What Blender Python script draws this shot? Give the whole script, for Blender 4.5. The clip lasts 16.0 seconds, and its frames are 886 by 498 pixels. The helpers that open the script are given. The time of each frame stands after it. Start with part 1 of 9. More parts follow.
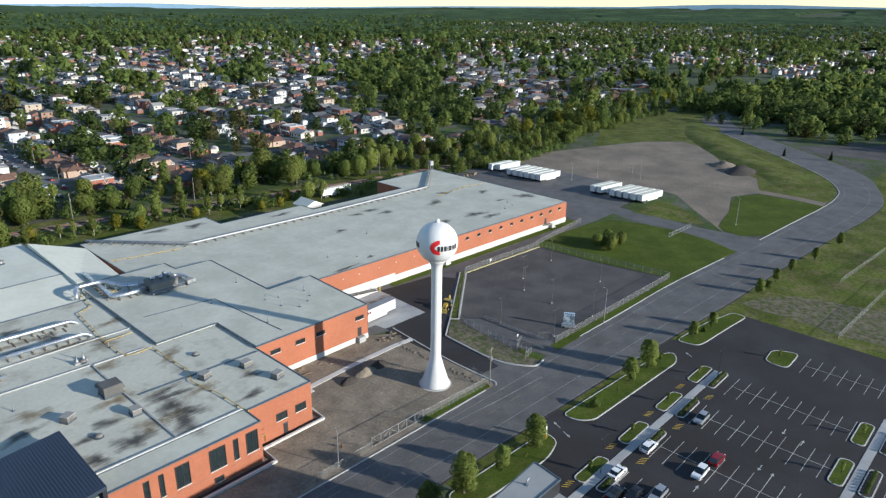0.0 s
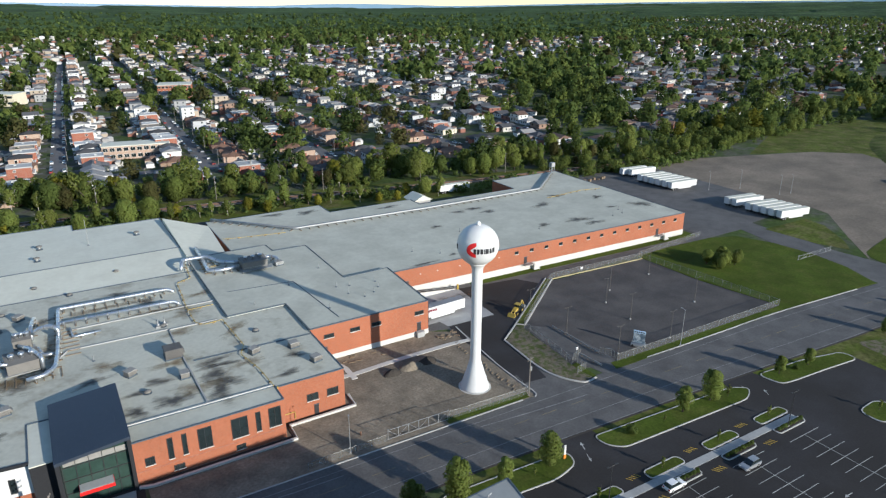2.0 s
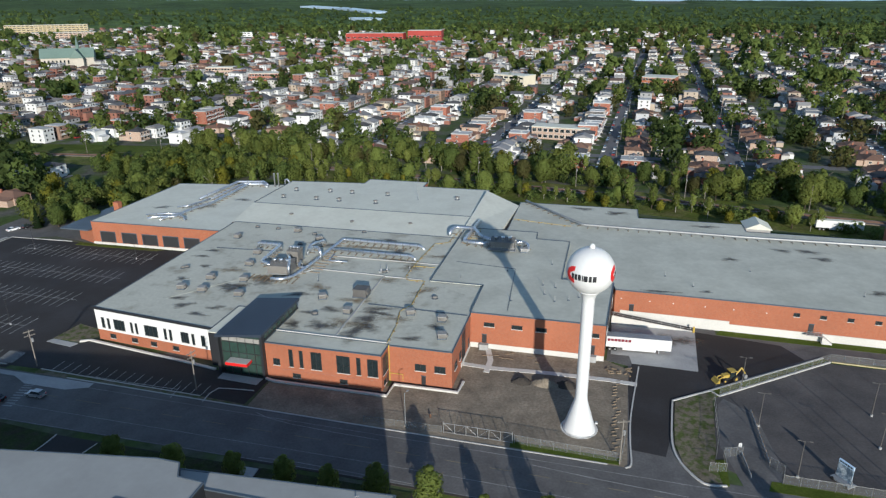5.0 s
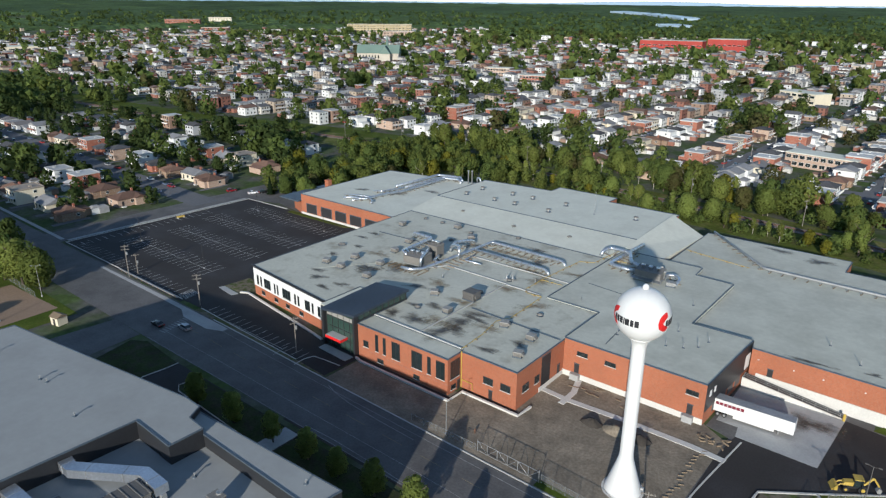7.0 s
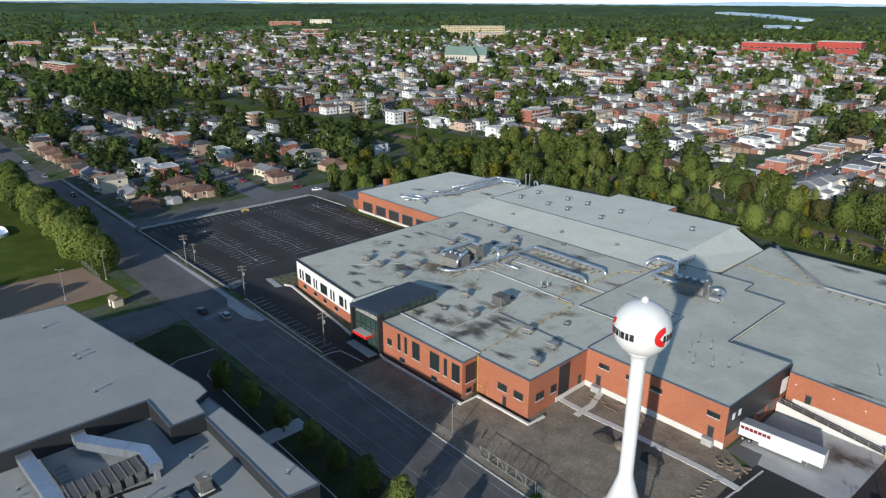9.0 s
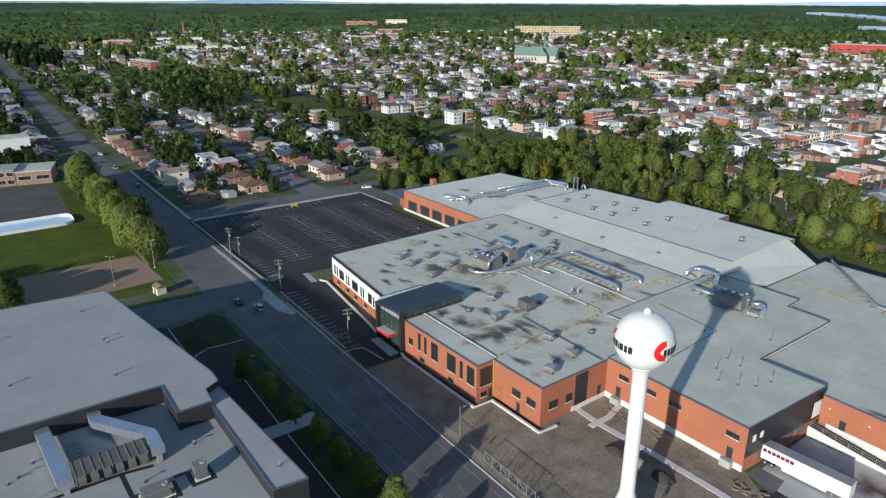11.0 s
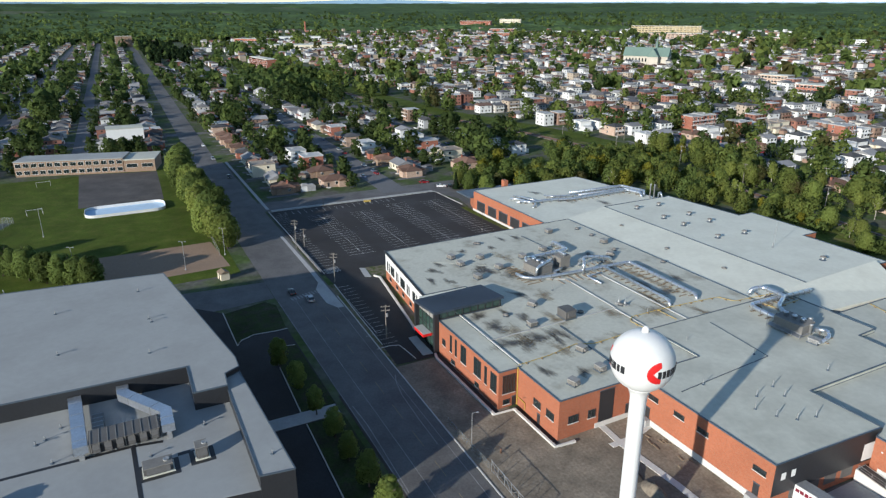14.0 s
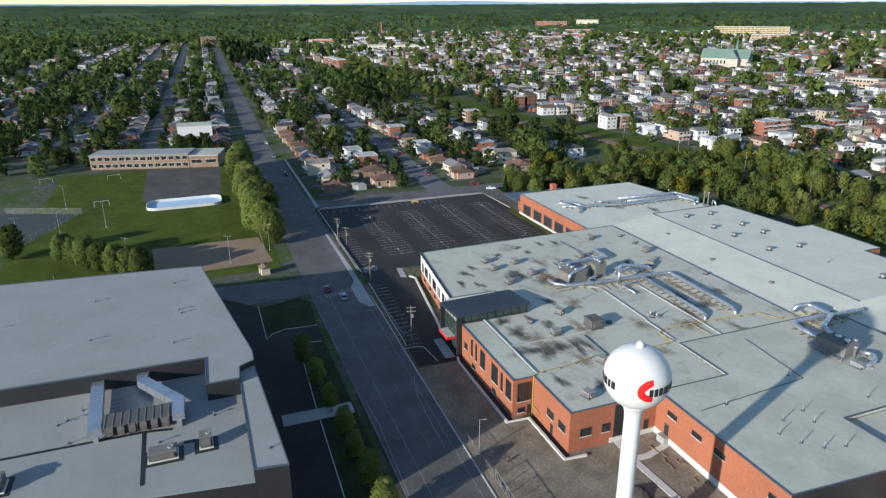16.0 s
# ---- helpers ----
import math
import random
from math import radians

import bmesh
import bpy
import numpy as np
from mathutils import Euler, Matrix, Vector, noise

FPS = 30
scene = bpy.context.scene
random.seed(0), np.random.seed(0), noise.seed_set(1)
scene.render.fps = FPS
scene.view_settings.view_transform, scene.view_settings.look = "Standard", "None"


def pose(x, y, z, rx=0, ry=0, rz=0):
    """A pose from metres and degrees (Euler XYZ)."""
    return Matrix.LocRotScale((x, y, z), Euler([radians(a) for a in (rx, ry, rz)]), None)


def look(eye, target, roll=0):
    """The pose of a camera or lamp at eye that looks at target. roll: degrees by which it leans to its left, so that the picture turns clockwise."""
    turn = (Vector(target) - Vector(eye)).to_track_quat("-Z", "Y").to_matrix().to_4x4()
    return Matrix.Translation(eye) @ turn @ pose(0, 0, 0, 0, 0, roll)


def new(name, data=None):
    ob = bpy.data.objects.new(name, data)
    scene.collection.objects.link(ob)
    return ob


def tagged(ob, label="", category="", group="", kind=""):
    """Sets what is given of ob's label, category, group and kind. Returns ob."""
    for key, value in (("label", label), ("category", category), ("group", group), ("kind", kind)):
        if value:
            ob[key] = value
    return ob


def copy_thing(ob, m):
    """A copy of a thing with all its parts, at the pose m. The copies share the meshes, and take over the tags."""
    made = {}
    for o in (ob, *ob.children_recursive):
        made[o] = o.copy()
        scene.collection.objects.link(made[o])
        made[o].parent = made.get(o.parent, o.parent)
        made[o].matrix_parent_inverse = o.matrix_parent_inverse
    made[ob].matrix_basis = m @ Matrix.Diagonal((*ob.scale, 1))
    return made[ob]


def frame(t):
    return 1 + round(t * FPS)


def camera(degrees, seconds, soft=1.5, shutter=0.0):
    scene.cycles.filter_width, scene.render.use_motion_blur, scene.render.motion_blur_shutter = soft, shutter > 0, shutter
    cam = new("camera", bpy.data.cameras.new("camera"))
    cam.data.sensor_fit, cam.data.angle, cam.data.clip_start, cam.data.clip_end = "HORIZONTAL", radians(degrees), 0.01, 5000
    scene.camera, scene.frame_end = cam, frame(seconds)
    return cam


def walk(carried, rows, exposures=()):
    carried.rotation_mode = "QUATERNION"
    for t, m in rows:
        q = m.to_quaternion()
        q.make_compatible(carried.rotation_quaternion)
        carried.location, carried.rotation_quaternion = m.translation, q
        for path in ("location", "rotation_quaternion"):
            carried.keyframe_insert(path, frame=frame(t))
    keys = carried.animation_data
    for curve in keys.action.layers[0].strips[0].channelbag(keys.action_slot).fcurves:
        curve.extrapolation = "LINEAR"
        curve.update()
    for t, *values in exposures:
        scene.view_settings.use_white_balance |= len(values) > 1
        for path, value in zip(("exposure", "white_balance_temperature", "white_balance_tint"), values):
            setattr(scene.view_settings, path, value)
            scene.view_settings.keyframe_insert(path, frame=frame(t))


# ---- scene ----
cam = camera(67.2, 16.0, soft=1.3)
PATH = [
    (0, (-99.913, -93.798, 82.694), (-98.528, -92.522, 82.019), 1.0),
    (0.5, (-96.844, -96.644, 82.994), (-95.507, -95.321, 82.317), 0.8),
    (1, (-92.271, -101.041, 83.311), (-91.015, -99.641, 82.634), 0.7),
    (1.5, (-85.822, -106.125, 83.573), (-84.677, -104.633, 82.891), 0.4),
    (2, (-77.26, -111.44, 83.522), (-76.277, -109.839, 82.836), 0.2),
    (2.5, (-66.394, -116.82, 83.169), (-65.626, -115.106, 82.481), -0.2),
    (3, (-53.833, -121.449, 82.982), (-53.295, -119.65, 82.295), -0.4),
    (3.5, (-40.186, -124.135, 82.959), (-39.893, -122.28, 82.271), -0.4),
    (4, (-25.889, -124.466, 82.884), (-25.85, -122.589, 82.194), -0.6),
    (4.5, (-11.411, -122.551, 82.687), (-11.632, -120.689, 81.993), -0.3),
    (5, (1.407, -119.355, 82.77), (0.95, -117.537, 82.074), -0.5),
    (5.2, (5.603, -117.552, 82.756), (5.049, -115.761, 82.059), -0.5),
    (7.3, (40.679, -95.165, 82.297), (39.437, -93.751, 81.618), 0.2),
    (7.5, (42.473, -93.668, 82.274), (41.204, -92.279, 81.597), 0.1),
    (8, (44.379, -91.442, 82.277), (43.072, -90.089, 81.599), -0.0),
    (8.5, (46.158, -89.374, 82.281), (44.814, -88.057, 81.603), -0.0),
    (9, (48.041, -87.32, 82.369), (46.661, -86.041, 81.691), -0.0),
    (11.5, (55.845, -75.831, 82.331), (54.302, -74.753, 81.653), -0.1),
    (12, (57.224, -73.329, 82.336), (55.652, -72.295, 81.658), -0.2),
    (12.5, (58.611, -70.991, 82.321), (57.011, -70.0, 81.644), -0.2),
    (13, (59.828, -68.566, 82.343), (58.2, -67.621, 81.665), -0.2),
    (13.5, (60.918, -66.115, 82.449), (59.266, -65.214, 81.77), -0.3),
    (14, (62.087, -63.402, 82.351), (60.41, -62.55, 81.673), -0.2),
    (14.5, (63.145, -60.836, 82.406), (61.444, -60.031, 81.729), -0.3),
    (15, (64.11, -58.125, 82.498), (62.387, -57.369, 81.821), -0.4),
    (15.5, (64.918, -55.615, 82.49), (63.175, -54.904, 81.815), -0.4),
    (16, (65.657, -52.823, 82.476), (63.894, -52.163, 81.801), -0.4),
]
walk(cam, [(t, look(eye, target, roll)) for t, eye, target, roll in PATH],
     exposures=((0.0, 0.52), (2.0, 0.34), (4.0, 0.14), (9.0, 0.16), (12.0, 0.29), (16.0, 0.38)))

# ---- light ----
SUN_AZ = math.atan2(0.37, -0.93)     # direction towards the sun, from +y clockwise
SUN_EL = radians(15.4)
world = bpy.data.worlds.new("world")
world.use_nodes = True
scene.world = world
wn = world.node_tree.nodes
sky = wn.new("ShaderNodeTexSky")
sky.sky_type = "NISHITA"
sky.sun_disc = False
sky.sun_elevation = SUN_EL
sky.sun_rotation = SUN_AZ
sky.air_density, sky.dust_density, sky.ozone_density = 0.95, 0.0, 2.3
wn["Background"].inputs[1].default_value = 0.15
world.node_tree.links.new(sky.outputs[0], wn["Background"].inputs[0])
sun_data = bpy.data.lights.new("sun", "SUN")
sun_data.energy, sun_data.angle, sun_data.color = 5.0, radians(0.8), (1.0, 0.965, 0.89)
sun = new("sun", sun_data)
sd = Vector((math.sin(SUN_AZ) * math.cos(SUN_EL), math.cos(SUN_AZ) * math.cos(SUN_EL), math.sin(SUN_EL)))
sun.matrix_world = look(sd * 300, (0, 0, 0))
RNG = random.Random(7)


# ---- materials ----
def material(name, colour, rough=0.8, metal=0.0, vary=0.15, big=8.0, small=0.6, bump=0.0, second=None, mix=0.5, sharp=0.12,
             per_object=0.0, per_island=0.0, stretch=None, spec=0.4):
    """Colour with broken variation at two scales (in metres); second: a stain colour in blotches of size big."""
    m = bpy.data.materials.new(name)
    m.use_nodes = True
    nt = m.node_tree
    n, ln = nt.nodes, nt.links
    b = n["Principled BSDF"]
    b.inputs["Roughness"].default_value, b.inputs["Metallic"].default_value = rough, metal
    b.inputs["Specular IOR Level"].default_value = spec
    geo = n.new("ShaderNodeNewGeometry")
    pos = geo.outputs["Position"]
    if stretch:
        mp = n.new("ShaderNodeMapping")
        mp.inputs["Scale"].default_value = stretch
        ln.new(pos, mp.inputs[0])
        pos = mp.outputs[0]

    def tex(size, detail=4.0, rough_=0.6):
        t = n.new("ShaderNodeTexNoise")
        t.inputs["Scale"].default_value = 1.0 / size
        t.inputs["Detail"].default_value = detail
        t.inputs["Roughness"].default_value = rough_
        ln.new(pos, t.inputs["Vector"])
        return t.outputs["Fac"]

    def blend(a, c, fac, kind="MIX"):
        x = n.new("ShaderNodeMix")
        x.data_type, x.blend_type = "RGBA", kind
        for s, v in ((6, a), (7, c)):
            if isinstance(v, tuple):
                x.inputs[s].default_value = (*v, 1)
            else:
                ln.new(v, x.inputs[s])
        if isinstance(fac, float):
            x.inputs[0].default_value = fac
        else:
            ln.new(fac, x.inputs[0])
        return x.outputs[2]

    def ranged(v, a, c, lo, hi):
        r = n.new("ShaderNodeMapRange")
        for s, q in zip((1, 2, 3, 4), (a, c, lo, hi)):
            r.inputs[s].default_value = q
        ln.new(v, r.inputs[0])
        return r.outputs[0]

    col = colour
    if second:
        col = blend(colour, second, ranged(tex(big), mix - sharp, mix + sharp, 0.0, 1.0))
    fine = ranged(tex(small, 5.0), 0.25, 0.75, 1 - vary, 1 + vary)
    wide = ranged(tex(big * 2.3, 3.0), 0.3, 0.7, 1 - vary * 0.7, 1 + vary * 0.7)
    mul = n.new("ShaderNodeMath")
    mul.operation = "MULTIPLY"
    ln.new(fine, mul.inputs[0]), ln.new(wide, mul.inputs[1])
    val = mul.outputs[0]
    for amount, source in ((per_object, "object"), (per_island, "island")):
        if amount:
            src = n.new("ShaderNodeObjectInfo").outputs["Random"] if source == "object" else geo.outputs["Random Per Island"]
            k = n.new("ShaderNodeMath")
            k.operation = "MULTIPLY"
            ln.new(val, k.inputs[0]), ln.new(ranged(src, 0, 1, 1 - amount, 1 + amount), k.inputs[1])
            val = k.outputs[0]
    comb = n.new("ShaderNodeCombineColor")
    for s in range(3):
        ln.new(val, comb.inputs[s])
    ln.new(blend(col, comb.outputs[0], 1.0, "MULTIPLY"), b.inputs["Base Color"])
    if bump:
        bp = n.new("ShaderNodeBump")
        bp.inputs["Strength"].default_value = 0.6
        bp.inputs["Distance"].default_value = bump
        ln.new(tex(small, 5.0), bp.inputs["Height"])
        ln.new(bp.outputs[0], b.inputs["Normal"])
    return m


def palette(name, colours, rough=0.8, source="island", vary=0.12):
    """A material whose colour is drawn at random from a list, per loose piece or per object."""
    m = material(name, (1, 1, 1), rough, vary=vary, big=6, small=1.0)
    n, ln = m.node_tree.nodes, m.node_tree.links
    ramp = n.new("ShaderNodeValToRGB")
    ramp.color_ramp.interpolation = "CONSTANT"
    el = ramp.color_ramp.elements
    while len(el) < len(colours):
        el.new(0.5)
    for i, c in enumerate(colours):
        el[i].position, el[i].color = i / len(colours), (*c, 1)
    src = n.new("ShaderNodeNewGeometry").outputs["Random Per Island"] if source == "island" else n.new("ShaderNodeObjectInfo").outputs["Random"]
    ln.new(src, ramp.inputs[0])
    mixer = [x for x in n if x.type == "MIX"][-1]
    ln.new(ramp.outputs[0], mixer.inputs[6])
    return m


def brick_material(name, a, c, mortar, size=0.22):
    m = material(name, a, 0.85, vary=0.14, big=5, small=0.5)
    n, ln = m.node_tree.nodes, m.node_tree.links
    geo = n.new("ShaderNodeNewGeometry")
    sep = n.new("ShaderNodeSeparateXYZ")
    ln.new(geo.outputs["Position"], sep.inputs[0])
    add = n.new("ShaderNodeMath")
    ln.new(sep.outputs[0], add.inputs[0]), ln.new(sep.outputs[1], add.inputs[1])
    com = n.new("ShaderNodeCombineXYZ")
    ln.new(add.outputs[0], com.inputs[0]), ln.new(sep.outputs[2], com.inputs[1])
    bt = n.new("ShaderNodeTexBrick")
    bt.inputs["Scale"].default_value = 1.0
    bt.inputs["Brick Width"].default_value, bt.inputs["Row Height"].default_value = size, size * 0.36
    bt.inputs["Mortar Size"].default_value = 0.008
    bt.inputs["Color1"].default_value, bt.inputs["Color2"].default_value, bt.inputs["Mortar"].default_value = (*a, 1), (*c, 1), (*mortar, 1)
    ln.new(com.outputs[0], bt.inputs["Vector"])
    mixer = [x for x in n if x.type == "MIX"][-1]
    ln.new(bt.outputs["Color"], mixer.inputs[6])
    return m


def glass_material(name, tint, rough=0.06):
    m = material(name, tint, rough, vary=0.2, big=3, small=1.2, spec=0.8)
    return m


M_ROAD = material("worn_asphalt", (0.12, 0.115, 0.112), 0.8, vary=0.2, big=6, small=0.5, second=(0.09, 0.086, 0.084), mix=0.54, bump=0.01, spec=0.3)
M_LOT = material("fresh_asphalt", (0.032, 0.029, 0.028), 0.85, vary=0.2, big=14, small=0.4, second=(0.042, 0.040, 0.042), mix=0.55, spec=0.25)
M_LOT_OLD = material("old_lot_asphalt", (0.098, 0.090, 0.086), 0.95, vary=0.2, spec=0.2, big=9, small=0.5, second=(0.072, 0.067, 0.066), mix=0.5)
M_STREET = material("street_asphalt", (0.12, 0.12, 0.125), 0.95, vary=0.15, big=15, small=1.2)
M_CONC = material("pale_concrete", (0.55, 0.53, 0.49), 0.85, vary=0.12, big=4, small=0.3)
M_SLAB = material("grey_concrete_slab", (0.36, 0.36, 0.35), 0.85, vary=0.1, big=6, small=0.5, second=(0.30, 0.30, 0.295), mix=0.55)
M_KERB = material("kerb_concrete", (0.44, 0.43, 0.405), 0.85, vary=0.12, big=3, small=0.3)
M_GRASS = material("mown_grass", (0.06, 0.086, 0.013), 0.95, vary=0.35, big=5, small=0.5, second=(0.08, 0.094, 0.02), mix=0.58, bump=0.05, spec=0.08)
M_ROUGH = material("rough_grass", (0.08, 0.1, 0.02), 0.95, vary=0.45, big=7, small=1.2, second=(0.14, 0.125, 0.055), mix=0.57, bump=0.1, spec=0.08)
M_GROUND = material("town_ground", (0.06, 0.09, 0.028), 0.95, vary=0.35, big=16, small=2.5, second=(0.105, 0.1, 0.09), mix=0.52, spec=0.08)
M_DIRT = material("packed_dirt", (0.25, 0.208, 0.158), 0.95, vary=0.3, big=5, small=0.6, second=(0.18, 0.15, 0.115), mix=0.5, bump=0.05, spec=0.08)
M_GRAVEL = material("grey_brown_gravel", (0.205, 0.165, 0.125), 0.95, vary=0.25, big=16, small=1.2, second=(0.145, 0.118, 0.09), mix=0.5)
# Planting and grass beside the hall, its shadow put into the colour.
M_BED_SHADE = material("shade_darkened_planting", (0.035, 0.05, 0.018), 0.95, vary=0.35, big=3, small=0.4, second=(0.045, 0.042, 0.03), mix=0.55, bump=0.08, spec=0.08)
M_SOIL = material("dark_soil", (0.05, 0.042, 0.035), 0.95, vary=0.3, big=3, small=0.3, bump=0.1)
M_WEED = material("weedy_earth", (0.16, 0.135, 0.10), 0.95, vary=0.3, big=1.6, small=0.3, second=(0.075, 0.095, 0.03), mix=0.52, sharp=0.08, bump=0.08, spec=0.08)
M_SAND = material("infield_sand", (0.25, 0.17, 0.115), 0.95, vary=0.12, big=8, small=0.8)
M_ROOF = material("grey_roof_membrane", (0.49, 0.487, 0.412), 0.75, vary=0.08, big=9, small=1.4, second=(0.422, 0.416, 0.35), mix=0.5)
M_ROOF_W = material("stained_roof_membrane", (0.485, 0.477, 0.4), 0.75, vary=0.1, big=7, small=0.9, second=(0.29, 0.268, 0.21), mix=0.65, sharp=0.1)
M_ROOF_L = material("pale_roof_membrane", (0.59, 0.59, 0.505), 0.75, vary=0.06, big=10, small=1.5, second=(0.54, 0.535, 0.455), mix=0.55)
M_ROOF_H = material("blue_grey_hall_roof", (0.295, 0.303, 0.295), 0.8, vary=0.05, big=10, small=1.5, second=(0.266, 0.271, 0.263), mix=0.55)
M_STAIN = material("wet_roof_stain", (0.055, 0.056, 0.06), 0.45, vary=0.3, big=3, small=0.7)
M_BRICK = brick_material("orange_brick", (0.37, 0.118, 0.058), (0.31, 0.095, 0.048), (0.30, 0.14, 0.085))
M_BRICK_R = brick_material("red_brick", (0.33, 0.10, 0.06), (0.27, 0.08, 0.05), (0.3, 0.2, 0.15))
M_BRICK_B = brick_material("brown_brick", (0.27, 0.17, 0.11), (0.22, 0.135, 0.085), (0.3, 0.25, 0.2))
M_WHITE = material("white_paint", (0.63, 0.63, 0.62), 0.45, vary=0.03, big=5, small=0.8)
M_WHITE_P = material("white_cladding", (0.68, 0.68, 0.66), 0.6, vary=0.04, big=5, small=0.8)
M_NAVY = material("dark_blue_metal_roof", (0.045, 0.06, 0.085), 0.45, metal=0.3, vary=0.08, big=6, small=0.8)
M_BLACK = material("black_metal_cladding", (0.022, 0.023, 0.026), 0.5, vary=0.15, big=4, small=0.5)
M_FLASH = material("blue_grey_flashing", (0.09, 0.115, 0.14), 0.5, metal=0.3, vary=0.1, big=4, small=0.6)
M_STEEL = material("galvanised_steel", (0.56, 0.59, 0.63), 0.33, metal=0.85, vary=0.15, big=2, small=0.4)
M_GALV = material("dull_galvanised_steel", (0.33, 0.335, 0.335), 0.55, metal=0.5, vary=0.15, big=2, small=0.4)
M_UNIT = material("weathered_unit_housing", (0.17, 0.16, 0.145), 0.65, vary=0.15, big=1.5, small=0.3)
M_LID = material("pale_unit_lid", (0.27, 0.26, 0.24), 0.6, vary=0.15, big=1.5, small=0.3)
M_POLE = material("grey_weathered_pole", (0.20, 0.18, 0.155), 0.9, vary=0.2, big=2, small=0.3)
M_DULL = material("dull_brown_steel", (0.10, 0.092, 0.085), 0.7, vary=0.15, big=2, small=0.4)
M_PRINT = material("dark_red_lettering", (0.16, 0.015, 0.03), 0.5, vary=0.05)
M_DARKU = material("dark_unit_housing", (0.10, 0.095, 0.09), 0.7, vary=0.15, big=1.5, small=0.3)
M_YEL = material("yellow_pipe_paint", (0.45, 0.31, 0.06), 0.55, vary=0.15, big=2, small=0.4)
M_RED = material("red_paint", (0.62, 0.02, 0.02), 0.4, vary=0.06, big=3, small=0.5)
M_LINE = material("white_marking_paint", (0.40, 0.40, 0.385), 0.8, vary=0.25, big=3, small=0.3)
M_LINE_F = material("worn_lane_paint", (0.23, 0.23, 0.225), 0.85, vary=0.4, big=3, small=0.3)
M_LINE_Y = material("yellow_marking_paint", (0.5, 0.33, 0.04), 0.8, vary=0.25, big=3, small=0.3)
M_GLASS = glass_material("dark_window_glass", (0.018, 0.026, 0.028))
M_GLASS_G = glass_material("green_tinted_glass", (0.03, 0.056, 0.046))
M_FRAME = material("dark_window_frame", (0.03, 0.03, 0.032), 0.5, vary=0.1, big=1, small=0.3)
M_WOOD = material("weathered_wood", (0.20, 0.15, 0.10), 0.85, vary=0.2, big=2, small=0.3)
M_BIRCH = material("pale_birch_bark", (0.40, 0.37, 0.32), 0.9, vary=0.3, big=1, small=0.3)
M_BARK = material("grey_brown_bark", (0.12, 0.095, 0.075), 0.95, vary=0.3, big=2, small=0.3)
M_TYRE = material("black_rubber", (0.02, 0.02, 0.021), 0.8, vary=0.15, big=1, small=0.2)
M_FENCE = material("galvanised_wire", (0.22, 0.225, 0.22), 0.5, metal=0.4, vary=0.1, big=2, small=0.4)
M_BALLAST = material("rail_ballast", (0.16, 0.13, 0.11), 0.95, vary=0.25, big=6, small=0.8)
M_RAIL = material("rusty_rail", (0.16, 0.09, 0.06), 0.6, metal=0.5, vary=0.2, big=3, small=0.5)
M_BLUEW = material("pale_blue_boards", (0.45, 0.60, 0.75), 0.6, vary=0.08, big=5, small=0.6)
M_WATER = material("river_water", (0.30, 0.38, 0.46), 0.3, vary=0.05, big=60, small=20)


def leaf_material(name, c, c2):
    """Leaves that let part of the light through."""
    m = material(name, c, 0.75, vary=0.22, big=3.0, small=0.8, second=c2, mix=0.5, sharp=0.25, per_object=0.25, per_island=0.16, spec=0.08)
    n, ln = m.node_tree.nodes, m.node_tree.links
    b = n["Principled BSDF"]
    tr = n.new("ShaderNodeBsdfTranslucent")
    ln.new(b.inputs["Base Color"].links[0].from_socket, tr.inputs[0])
    mx = n.new("ShaderNodeMixShader")
    mx.inputs[0].default_value = 0.55
    ln.new(b.outputs[0], mx.inputs[1]), ln.new(tr.outputs[0], mx.inputs[2])
    ln.new(mx.outputs[0], n["Material Output"].inputs[0])
    return m


M_LEAF = leaf_material("fresh_green_leaves", (0.162, 0.212, 0.057), (0.2, 0.238, 0.062))
M_LEAF_D = leaf_material("deep_green_leaves", (0.11, 0.156, 0.046), (0.138, 0.18, 0.05))
M_LEAF_T = leaf_material("dark_town_leaves", (0.068, 0.106, 0.036), (0.095, 0.13, 0.04))
M_LEAF_O = leaf_material("olive_spring_leaves", (0.22, 0.245, 0.066), (0.185, 0.23, 0.06))
M_LEAF_B = leaf_material("brownish_new_leaves", (0.125, 0.105, 0.045), (0.105, 0.12, 0.04))
M_LEAF_Y = leaf_material("yellow_green_leaves", (0.26, 0.235, 0.035), (0.2, 0.21, 0.035))
M_CONIFER = leaf_material("dark_conifer_needles", (0.018, 0.036, 0.016), (0.025, 0.045, 0.018))
M_FOREST = material("far_forest_canopy", (0.036, 0.064, 0.028), 0.95, vary=0.5, big=120, small=14, second=(0.058, 0.092, 0.034), mix=0.5, sharp=0.16, spec=0.08)


